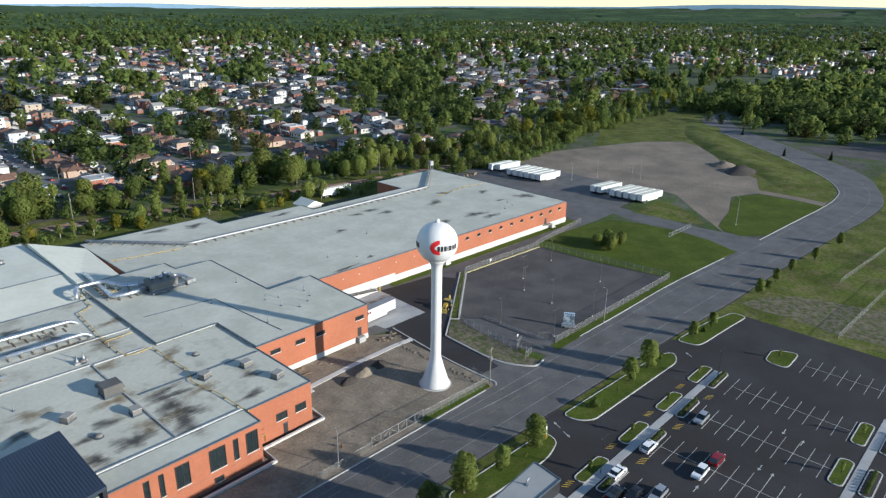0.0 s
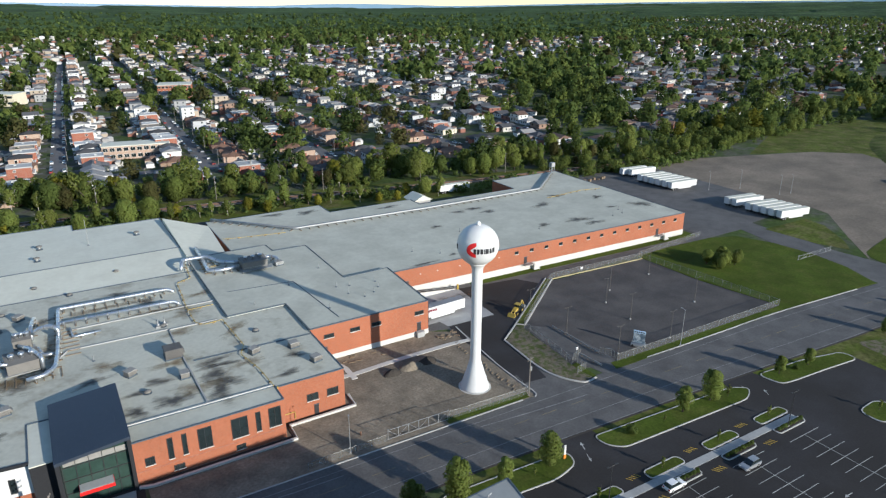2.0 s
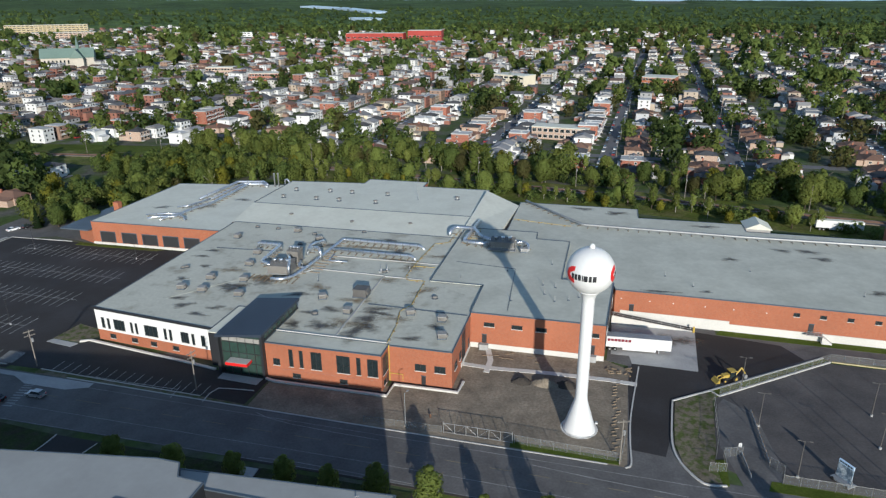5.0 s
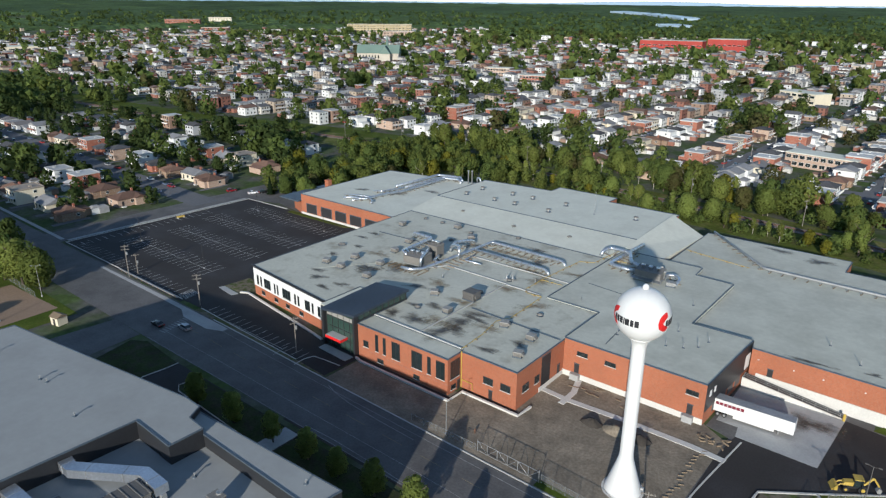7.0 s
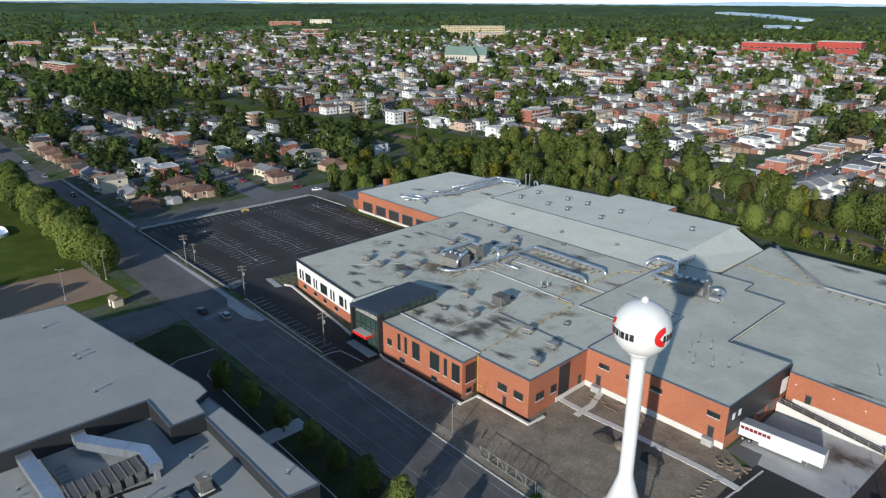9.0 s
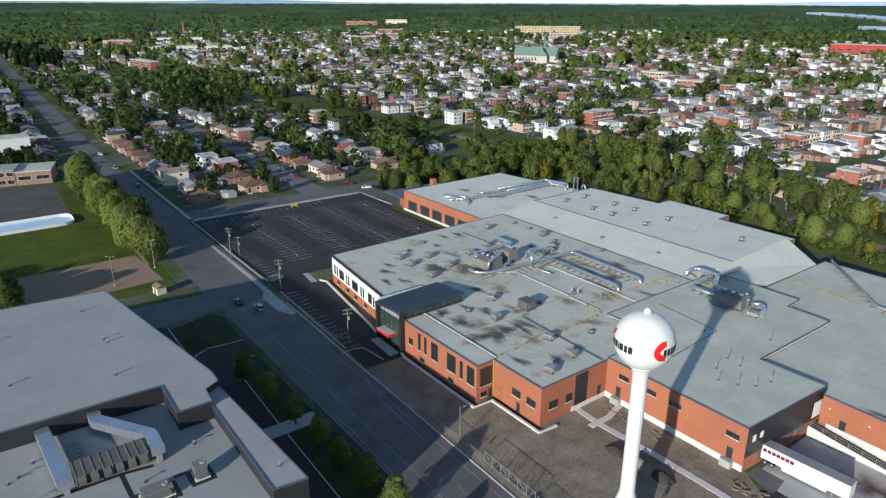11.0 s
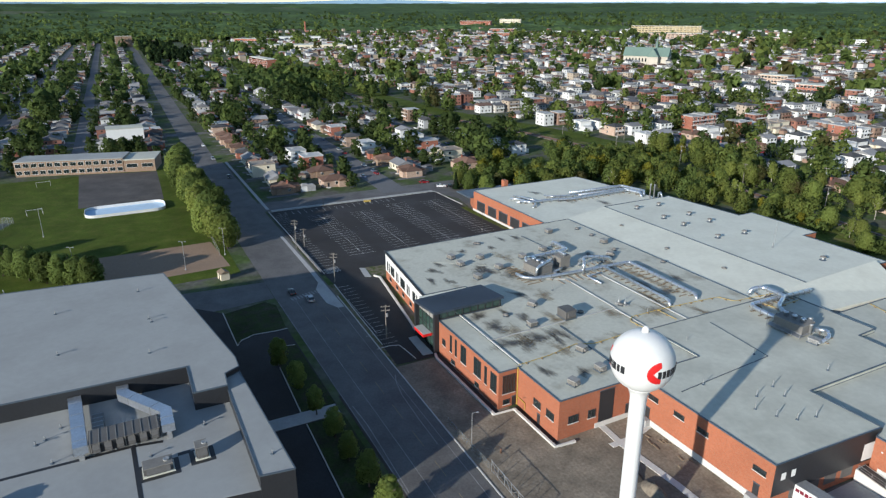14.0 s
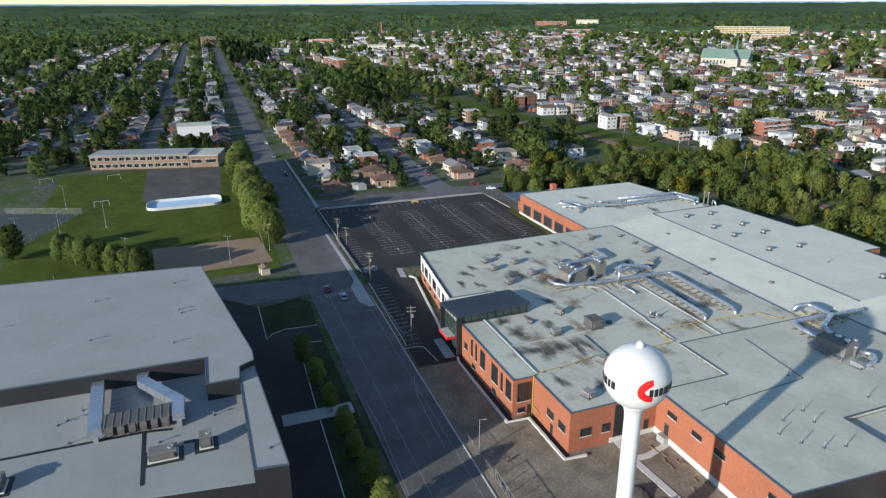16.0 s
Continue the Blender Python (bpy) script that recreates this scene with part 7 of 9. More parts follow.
for i, (x, y) in enumerate(ridge):
    d = Vector(ridge[min(i + 1, len(ridge) - 1)]) - Vector(ridge[max(i - 1, 0)])
    d.normalize()
    e = math.sin(math.pi * i / (len(ridge) - 1)) ** 0.6
    for u, z in ((-19, -0.2), (-11, 0.55), (-4, 1.45), (2, 1.6), (6, 1.1), (12, -0.2)):
        bank.v.append((x - d.y * u, y + d.x * u, z * e * (1 + 0.25 * noise.noise((x * 0.1, y * 0.1, u))) if z > 0 else -0.2))
for i in range(len(ridge) - 1):
    bank.f += [(6 * i + k, 6 * i + k + 1, 6 * i + k + 7, 6 * i + k + 6) for k in range(5)]
setting("grass_bank", bank, M_ROUGH, "low rough grass bank along the bare lot", True)
for i in range(14):
    x, y, s = rg5.uniform(5, 11), rg5.uniform(23, 27), rg5.uniform(0.2, 0.5)
    solid("timber_offcut", Mesh().obox(x, y, 0.0, 0.15 + s * 0.5, 1.6 * s + 0.5, 0.25, rg5.uniform(0, 180)), M_WOOD, "loose timber offcut on the ground", "timber", "timber pile")
for i in range(10):
    solid("timber_offcut", Mesh().obox(rg5.uniform(-24, -10), rg5.uniform(24, 28), 0.0, 0.2, rg5.uniform(1, 2.6), 0.3, rg5.uniform(-20, 20)), M_WOOD, "loose timber offcut on the ground", "timber", "timber pile")
for i in range(22):
    solid("slat", Mesh().obox(7.4 + rg5.uniform(-.5, .5), -6 + i * 1.25, 0.0, 0.2, 1.1, 0.2, 30 + rg5.uniform(-12, 12), 0.9), M_WOOD, "short timber slat along the bank", "slat", "bank of slats")
hyd = thing("hydrant", "small rusty red fire hydrant in the yard", "hydrant", pose(-30.8, -3.6, 0.04))
part("barrel", Mesh().turned([(0.16, 0), (0.16, 0.75), (0.2, 0.78), (0.12, 0.95), (0.02, 1.0)], sides=12), M_RAIL, hyd)
part("outlet", Mesh().tube([(-0.3, 0, 0.55), (0.3, 0, 0.55)], 0.08, 8), M_RAIL, hyd)

M_MESH = bpy.data.materials.new("chain_link_mesh")
M_MESH.use_nodes = True
mb = M_MESH.node_tree.nodes["Principled BSDF"]
mb.inputs["Base Color"].default_value, mb.inputs["Roughness"].default_value, mb.inputs["Metallic"].default_value, mb.inputs["Alpha"].default_value = (0.34, 0.35, 0.34, 1), 0.5, 0.3, 0.09


def fence(pts, h=2.0, gap=3.0, label="galvanised chain-link fence with steel posts", base=0.05):
    t = thing("wire_fence", label, "fence", None, "wire fences")
    post = Mesh().turned([(0.045, base - 0.2), (0.045, base + h + 0.05), (0.06, base + h + 0.06), (0.02, base + h + 0.12)], sides=7).data("post", M_FENCE)
    for a, b in zip(pts, pts[1:]):
        ln = math.hypot(b[0] - a[0], b[1] - a[1])
        n = max(1, round(ln / gap))
        for k in range(n + (b == pts[-1])):
            ob = part("post", post, None, t)
            ob.location = (a[0] + (b[0] - a[0]) * k / n, a[1] + (b[1] - a[1]) * k / n, 0)
        part("top_rail", Mesh().tube([(*a, base + h), (*b, base + h)], 0.03, 6), M_FENCE, t)
        part("mesh_panel", Mesh().strip([a, b], 0.012, base + 0.05, base + h - 0.03), M_MESH, t)


fence([(28.3, 17.5), (27, 0.8), (26, -4.4)])
fence([(24.3, -8.3), (27.4, -7.8), (27.6, -3.1), (31.1, -1.9)], 2.0, 1.4)
fence([(35.6, -4), (37.7, -6.1), (36.9, -8.8)], 2.0, 1.6)
fence([(36.9, -8.9), (56.9, -9.3), (102.5, -9.8)])
fence([(102.5, -9.8), (97.4, 39.2)])
fence([(97.4, 39.4), (57.6, 41.1), (29.7, 19.2)])
fence([(-12.2, -8.3), (8.4, -9.3), (9.0, -4)], 2.0, 2.6)
fence([(-44, -8.4), (-27.2, -8.2)], 1.6, 3.2, "low sagging wire fence along the yard")
fence([(139.2, -52), (186.2, -55.6)], 1.6, 4)
fence([(-239, -32.4), (-172, -33.4)], 2.2, 4)
fence([(-262, -133), (-250, -102), (-211, -117)], 2.6, 4)
fence([(97.6, 40.6), (134.8, 44.6)], 2.0, 4)


def lattice_gate(a, b, h=2.4):
    t = thing("lattice_gate", "wide grey steel lattice gate of the yard", "gate")
    ln = math.hypot(b[0] - a[0], b[1] - a[1])
    deg = math.degrees(math.atan2(b[1] - a[1], b[0] - a[0]))
    t.matrix_basis = pose(a[0], a[1], 0.05, 0, 0, deg)
    for z in (0.25, h):
        part("rail", Mesh().box(0, ln, -0.04, 0.04, z - 0.04, z + 0.04), M_GALV, t)
    n = 6
    for k in range(n + 1):
        x = ln * k / n
        part("upright", Mesh().box(x - 0.05, x + 0.05, -0.05, 0.05, 0.0 if k in (0, n) else 0.25, h + (0.3 if k in (0, n) else 0)), M_GALV, t)
        if k < n:
            za, zb = (0.3, h) if k % 2 else (h, 0.3)
            part("brace", Mesh().tube([(x, 0, za), (x + ln / n, 0, zb)], 0.03, 6), M_GALV, t)


lattice_gate((-26.8, -8.1), (-12.6, -8.4))
lattice_gate((143, 9.5), (162.2, 9.1), 1.6)


def lamp_pole(x, y, h=9.0, mat=M_GALV, heads=2, label="slim grey lamp post with two heads", deg=0.0, z=0.05):
    t = thing("lamp_post", label, "lamp post", pose(x, y, z, 0, 0, deg), "lamp posts")
    part("footing", Mesh().turned([(0.26, -0.2), (0.26, 0.4), (0.22, 0.42)], sides=14), M_SLAB, t)
    part("pole", Mesh().turned([(0.1, 0.3), (0.06, h)], sides=8), mat, t)
    for k in range(heads):
        s = 1 if k == 0 else -1
        part("arm", Mesh().tube([(0, 0, h - 0.15), (s * 0.9, 0, h)], 0.035, 6), mat, t)
        part("head", Mesh().box(min(s * 0.75, s * 1.3), max(s * 0.75, s * 1.3), -0.14, 0.14, h - 0.02, h + 0.1), mat, t)


for x, y in ((35.9, 8.9), (34.8, 23.4), (39.9, -6.3), (58.2, -7.2), (57.5, 6.4), (59.6, 18.2), (67.2, 24.3), (87.9, 27.4), (82.9, 4.9)):
    lamp_pole(x, y, 8.0, M_DULL, label="slim dull brown-grey lamp post with two heads")
lamp_pole(56.9, -11.7, 10.5, M_GALV, 1, "tall grey street lamp post", 90)
lamp_pole(178.8, -3.1, 12, M_GALV, 1, "tall grey street lamp post", 90)
lamp_pole(-1.9, -45.2, 8.5, M_FRAME, 2, "black car park lamp post with two heads")
lamp_pole(47.8, -47.6, 8.5, M_FRAME, 2, "black car park lamp post with two heads")
for x, y in ((-155, 12.3), (-197.7, 13.1), (-197, 64.4), (-154, 63.8)):
    lamp_pole(x, y, 8.5, M_FRAME, 2, "black car park lamp post with two heads")
for x, y, h in ((196, 88.2, 9), (211.5, 82.2, 9), (218.4, 65.8, 9), (224.6, 64.1, 9), (-35.0, -7.8, 8)):
    lamp_pole(x, y, h, M_GALV, 1, "slim grey lamp post with one head", 70)


def utility_pole(x, y, h=11.0, deg=0.0, arms=1):
    t = thing("utility_pole", "weathered wooden utility pole with a cross-arm", "utility pole", pose(x, y, 0, 0, 0, deg), "utility poles")
    part("pole", Mesh().turned([(0.15, -0.2), (0.1, h)], sides=8), M_POLE, t)
    for k in range(arms):
        z = h - 0.6 - 1.1 * k
        arm = Mesh().box(-1.2, 1.2, -0.06, 0.06, z, z + 0.12)
        for q in (-1.0, -0.4, 0.4, 1.0):
            arm.turned([(0.06, z + 0.12), (0.08, z + 0.3), (0.03, z + 0.38)], q, 0, 6)
        part("cross_arm", arm, M_POLE, t)
    part("transformer", Mesh().turned([(0.24, h - 3.4), (0.26, h - 2.5), (0.1, h - 2.4)], 0.38, 0, 10), M_GALV, t)


utility_pole(8.1, -9.9, 10, 20)
utility_pole(-167, -7.2, 11, 60, 2)
utility_pole(-129.9, -4.8, 10, 60, 2)
utility_pole(-85.7, -5.2, 10, 75, 2)
utility_pole(-167.6, -4.0, 7, 60)
for x, y in ((-214.4, -105.2), (-224.6, -90.3), (-211, -118.6), (-259.7, -109.2)):
    lamp_pole(x, y, 11, M_GALV, 2, "tall floodlight mast by the playing field", 90)
for x, y in ((-174, -79), (-163, -46), (-172, -31.6)):
    lamp_pole(x, y, 10, M_GALV, 2, "tall floodlight mast by the playing field", 60)
rg6 = random.Random(17)
for i in range(26):                                   # along the streets and the railway
    x = -300 + i * 24
    utility_pole(x, corridor_y(x) + 8 + (i % 2) * 30, 11, 5 * i)
for k in range(-4, 3):
    for v in range(5, 200, 42):
        px, py = north(street_u(k) + 5, v)
        utility_pole(px, py, 9.5, 90)

# railway line
rail_line = [(x, corridor_y(x)) for x in range(-990, 330, 15)]
setting("railway_bed", Mesh().strip(rail_line, 6.0, -0.2, 0.35), M_BALLAST, "brown stone railway bed")
rails = thing("railway_track", "pair of rusty rails on timber sleepers", "railway track")
part("rail", Mesh().strip([(x, y + 0.75) for x, y in rail_line], 0.12, 0.3, 0.62), M_RAIL, rails)
part("rail", Mesh().strip([(x, y - 0.75) for x, y in rail_line], 0.12, 0.3, 0.62), M_RAIL, rails)
slab("rail_verge", [(x, corridor_y(x) - 11) for x in range(-900, 330, 30)] + [(x, corridor_y(x) + 11) for x in range(300, -920, -30)], 0.03, M_ROUGH, "dry rough grass along the railway")
slab("meadow_strip", [(x, corridor_y(x) + 11.5) for x in range(-900, -200, 30)] + [(x, corridor_y(x) + 30) for x in range(-220, -910, -30)], 0.04, M_GRASS, "wide green grass strip beside the railway")
slab("meadow_strip", [(x, corridor_y(x) - 22) for x in range(-900, -210, 30)] + [(x, corridor_y(x) - 11.5) for x in range(-220, -910, -30)], 0.04, M_ROUGH, "rough green grass strip beside the railway")
slab("rail_bank", [(x, corridor_y(x) - 24) for x in range(-200, 210, 30)] + [(x, corridor_y(x) - 11.2) for x in range(190, -210, -30)], 0.035, M_ROUGH, "rough grass bank behind the works")

# ---- vehicles ----
M_CAR = {"white": material("white_car_paint", (0.78, 0.78, 0.78), 0.25, vary=0.02, spec=0.6), "silver": material("silver_car_paint", (0.42, 0.43, 0.45), 0.3, metal=0.5, vary=0.03),
         "red": material("dark_red_car_paint", (0.22, 0.008, 0.015), 0.25, vary=0.03, spec=0.6), "black": material("black_car_paint", (0.015, 0.015, 0.018), 0.2, vary=0.03, spec=0.6)}
M_LAMP = material("clear_headlight", (0.7, 0.7, 0.68), 0.15, vary=0.02)
M_TAIL = material("red_tail_light", (0.4, 0.01, 0.01), 0.25, vary=0.02)


def extrude_profile(m, prof, w0, w1=None):
    """A side profile (x, z) drawn out across y; narrower on top if w1 is given by height."""
    n = len(prof)
    v = []
    for s in (-1, 1):
        for x, z in prof:
            w = w0 if w1 is None else w0 + (w1 - w0) * max(0.0, min(1.0, (z - 0.8) / 0.6))
            v.append((x, s * w / 2, z))
    f = [tuple(range(n)), tuple(range(2 * n - 1, n - 1, -1))] + [(i, n + i, n + (i + 1) % n, (i + 1) % n) for i in range(n)]
    return m.add(v, f)


def car(x, y, deg, colour, tall=False, z=0.05, label=""):
    h = 1.68 if tall else 1.45
    word = "compact sport utility car" if tall else "saloon car"
    t = thing("car", label or f"{colour} {word} parked in a marked stall", "car", pose(x, y, z, 0, 0, deg), "parked cars")
    paint = M_CAR[colour]
    body = [(-2.25, 0.35), (-2.3, 0.62), (-2.22, 0.95), (-1.2, 1.0), (0.9, 0.98), (2.0, 0.86), (2.28, 0.68), (2.3, 0.36), (1.9, 0.28), (-1.9, 0.28)]
    part("body", extrude_profile(Mesh(), body, 1.8), paint, t)
    cab = [(-2.1 if tall else -1.75, 0.96), (-1.75 if tall else -1.15, h - 0.05), (0.2, h - 0.05), (1.15, 0.96)]
    part("cabin_glass", extrude_profile(Mesh(), cab, 1.66, 1.42), M_GLASS, t, "dark car windows")
    part("car_roof", extrude_profile(Mesh(), [(cab[1][0] + 0.06, h - 0.05), (cab[1][0] + 0.2, h), (0.1, h), (0.16, h - 0.05)], 1.34), paint, t)
    for px in (-1.38, 1.4):
        for py in (-0.82, 0.82):
            w = part("wheel", Mesh().tube([(px, py - 0.11, 0.33), (px, py + 0.11, 0.33)], 0.33, 14), M_TYRE, t)
            part("rim", Mesh().tube([(px, py + (0.1 if py > 0 else -0.13), 0.33), (px, py + (0.13 if py > 0 else -0.1), 0.33)], 0.2, 10), M_GALV, w)
    for py in (-0.66, 0.66):
        part("headlight", Mesh().box(2.2, 2.31, py - 0.2, py + 0.2, 0.62, 0.78), M_LAMP, t)
        part("tail_light", Mesh().box(-2.31, -2.2, py - 0.2, py + 0.2, 0.7, 0.9), M_TAIL, t)
    return t


car(29.2, -51.6, 180, "silver", True)
car(11.9, -48.1, 0, "white", True)
car(17.6, -59.6, 0, "red", True)
car(11.4, -58.9, 180, "white", True)
car(0.3, -47.4, 0, "white")
car(0, -55.9, 180, "silver", True)
car(-5.2, -50.2, 0, "black", True)
car(-3.1, -52.7, 180, "black")
car(-119.5, -16.0, 178, "silver", True, 0.06, "silver car on the road by the junction")
car(-127, -19.5, 178, "black", False, 0.06, "black car on the road by the junction")
for x, y, d, c in ((-233, 76, 80, "red"), (-222, 80, 70, "white"), (-219, 84, 75, "black"), (-262, 62, 0, "red"), (-300, 74, 0, "white"), (-330, 75, 0, "silver"), (-290, -9, 0, "black"), (-340, -9, 0, "silver"), (-385, -8, 0, "white")):
    car(x, y, d, c, c != "white", 0.08, f"{c} car beside the residential street")


def semi_trailer(x, y, deg, bars=False, label="long white box trailer", z=0.05):
    t = thing("box_trailer", label, "trailer", pose(x, y, z, 0, 0, deg), "box trailers")
    part("box_body", Mesh().box(-8.1, 8.1, -1.3, 1.3, 1.15, 4.0), M_WHITE, t, "white box body")
    part("trailer_top", Mesh().box(-8.05, 8.05, -1.25, 1.25, 4.0, 4.06), M_GALV if bars else M_ROOF_L, t)
    part("skirt", Mesh().box(-3.5, 4.5, -1.28, -1.24, 0.5, 1.15), M_WHITE, t)
    part("chassis", Mesh().box(-7.9, 7.9, -0.55, 0.55, 0.85, 1.15), M_BLACK, t)
    for px in (-6.6, -5.3):
        for py in (-1.0, 1.0):
            w = part("wheel", Mesh().tube([(px, py - 0.28, 0.5), (px, py + 0.28, 0.5)], 0.5, 14), M_TYRE, t)
            part("rim", Mesh().tube([(px, py + (0.26 if py > 0 else -0.3), 0.5), (px, py + (0.3 if py > 0 else -0.26), 0.5)], 0.26, 10), M_GALV, w)
    for py in (-0.7, 0.7):
        part("landing_leg", Mesh().box(5.2, 5.4, py - 0.1, py + 0.1, 0, 1.15), M_GALV, t)
    for k in range(8):
        part("side_rib", Mesh().box(-7.8 + 2.2 * k, -7.74 + 2.2 * k, -1.32, 1.32, 1.2, 3.98), M_WHITE, t)
    if bars:
        for k in range(7):
            part("lettering_bar", Mesh().box(-7.3 + 0.84 * k, -6.6 + 0.84 * k, -1.33, -1.3, 2.75, 3.45), M_PRINT, t, "dark red painted bar")
    return t


semi_trailer(12.2, 36.2, 3, True, "long white box trailer backed to the loading dock", 0.075)
yard_trailer = semi_trailer(187.5, 65.1, -8)
for x, y, d in ((187.9, 61.6, -8), (187.5, 54.5, -8), (187.7, 51, -8), (187.9, 47.5, -8), (188.1, 44, -8), (188.4, 40.5, -8), (188.1, 129.5, -5), (190.4, 125.6, -5), (186.1, 115.3, -5), (186.4, 111.6, -5), (186.6, 107.9, -5), (186.7, 104.2, -5),
                (186.9, 100.4, -5), (187.1, 96.8, -5), (88.5, 149, -2)):
    copy_thing(yard_trailer, pose(x, y, 0.06, 0, 0, d))
for i in range(16):
    x = 136 + i * 2.2
    solid("pallet_stack", Mesh().obox(x, 131 + rg6.uniform(-1, 1), 0, rg6.uniform(0.5, 1.3), 1.3, 1.2, rg6.uniform(0, 40)), M_WOOD, "stack of weathered timber pallets", "pallets", "pallet stacks")


def excavator(x, y, deg):
    t = thing("excavator", "yellow backhoe loader parked on the drive", "excavator", pose(x, y, 0.06, 0, 0, deg))
    part("chassis", Mesh().box(-1.8, 1.8, -0.6, 0.6, 0.6, 1.1), M_BLACK, t)
    part("engine_hood", extrude_profile(Mesh(), [(0.2, 1.1), (0.2, 1.9), (1.7, 1.75), (1.9, 1.1)], 1.1), M_YEL, t)
    cab = part("cab", extrude_profile(Mesh(), [(-1.3, 1.1), (-1.2, 2.6), (0.1, 2.6), (0.25, 1.1)], 1.5), M_GLASS, t, "glazed cab")
    part("cab_roof", Mesh().box(-1.35, 0.25, -0.85, 0.85, 2.6, 2.75), M_YEL, cab)
    for px, r in ((-1.3, 0.75), (1.45, 0.5)):
        for py in (-0.85, 0.85):
            w = part("wheel", Mesh().tube([(px, py - 0.2, r), (px, py + 0.2, r)], r, 16), M_TYRE, t)
            part("rim", Mesh().tube([(px, py + (0.18 if py > 0 else -0.22), r), (px, py + (0.22 if py > 0 else -0.18), r)], r * 0.5, 10), M_YEL, w)
    part("boom", Mesh().tube([(-1.7, 0, 1.3), (-3.0, 0, 3.0)], 0.2, 6), M_YEL, t)
    part("dipper", Mesh().tube([(-3.0, 0, 3.0), (-4.1, 0, 1.4)], 0.17, 6), M_YEL, t)
    part("bucket", extrude_profile(Mesh(), [(-4.5, 0.1), (-4.6, 0.9), (-4.0, 1.3), (-3.7, 0.6), (-4.0, 0.1)], 0.8), M_GALV, t)
    for py in (-0.5, 0.5):
        part("loader_arm", Mesh().tube([(0.6, py, 1.5), (2.3, py, 1.2), (2.9, py, 0.6)], 0.12, 6), M_YEL, t)
    part("loader_bucket", extrude_profile(Mesh(), [(2.8, 0.1), (2.8, 1.0), (3.1, 1.05), (3.8, 0.1)], 2.2), M_YEL, t)


excavator(32.5, 26.4, 205)
solid("bollard", Mesh().turned([(0.28, 0), (0.28, 1.6), (0.1, 1.75)], 27.1, 49.7, 12), M_YEL, "thick yellow bollard at the ramp end", "bollard")

# loading ramp with its retaining wall
rw = thing("loading_ramp", "raised black ramp with pale concrete sides along the wall", "ramp", None, "", "structure")
RAMP = [(5.9, 50.1), (27.4, 50.0), (27.4, 52.6), (5.9, 52.9)]
part("side_wall", Mesh().prism(RAMP, -0.2, [2.5, 0.12, 0.12, 2.5]), M_CONC, rw, "pale concrete ramp wall")
part("deck", Mesh().prism([(6.0, 50.35), (27.3, 50.25), (27.3, 52.4), (6.0, 52.7)], -0.1, [2.52, 0.15, 0.15, 2.52]), M_BLACK, rw, "dark asphalt ramp surface")
part("railing", Mesh().tube([(6.2, 50.2, 3.55), (27.2, 50.1, 1.2)], 0.035, 6), M_GALV, rw)
part("railing", Mesh().tube([(6.2, 50.2, 3.05), (27.2, 50.1, 0.7)], 0.03, 6), M_GALV, rw)
for k in range(9):
    x = 6.3 + 2.5 * k
    zz = 2.5 - 2.38 * (x - 5.9) / 21.5
    part("rail_post", Mesh().box(x - 0.04, x + 0.04, 50.12, 50.2, zz - 0.1, zz + 1.06), M_GALV, rw)

# ---- fenced lot things ----
bb_sign = thing("billboard", "blue and white advertising board on a trailer", "billboard", pose(47.5, -6, 0.05, 0, 0, -55))
part("panel", Mesh().box(-1.5, 1.5, -0.1, 0.1, 0.9, 4.2), material("faded_blue_print", (0.10, 0.15, 0.20), 0.5, vary=0.3, big=1.2, small=0.3, second=(0.55, 0.6, 0.62), mix=0.55), bb_sign)
part("header_board", Mesh().box(-1.5, 1.5, -0.14, 0.14, 3.7, 4.4), M_BLUEW, bb_sign)
for k in range(5):
    part("lettering_bar", Mesh().box(-1.3 + 0.53 * k, -0.9 + 0.53 * k, -0.17, -0.14, 3.9, 4.2), M_NAVY, bb_sign)
for x in (-1.6, 1.6):
    part("leg", Mesh().box(x - 0.08, x + 0.08, -0.08, 0.08, 0.3, 1.5), M_GALV, bb_sign)
part("base", Mesh().box(-1.9, 1.9, -1.0, 1.0, 0.25, 0.6), M_GALV, bb_sign)
for x in (-1.4, 1.4):
    part("wheel", Mesh().tube([(x, -1.1, 0.33), (x, -0.9, 0.33)], 0.33, 12), M_TYRE, bb_sign)
    part("wheel", Mesh().tube([(x, 0.9, 0.33), (x, 1.1, 0.33)], 0.33, 12), M_TYRE, bb_sign)


def guard_rail(a, b, n, h=0.75):
    t = thing("guard_rail", "low steel guard rail on short posts", "guard rail", None, "guard rails")
    part("beam", Mesh().strip([a, b], 0.12, 0.4, h), M_GALV, t)
    for k in range(n):
        s = (k + 0.5) / n
        x, y = a[0] + (b[0] - a[0]) * s, a[1] + (b[1] - a[1]) * s
        part("post", Mesh().box(x + 0.07, x + 0.25, y - 0.1, y + 0.1, 0, h), M_WOOD, t)


guard_rail((35.2, 14), (35.6, -3.7), 12)
guard_rail((30.9, -1.5), (31.5, -9), 4, 0.9)
guard_rail((-175.4, -6.4), (-139, -6.6), 11, 0.8)
sign = thing("small_sign", "small white sign on a post by the lane", "sign", pose(30.7, -0.9, 0.05))
part("post", Mesh().box(-0.04, 0.04, -0.04, 0.04, 0, 2), M_GALV, sign)
part("plate", Mesh().box(-0.3, 0.3, -0.07, -0.04, 1.3, 2.1), M_WHITE, sign)
sign2 = thing("small_sign", "small white sign on the wire fence", "sign", pose(70.3, 40.6, 0.05))
part("plate", Mesh().box(-0.45, 0.45, -0.12, -0.08, 1.0, 1.8), M_WHITE, sign2)
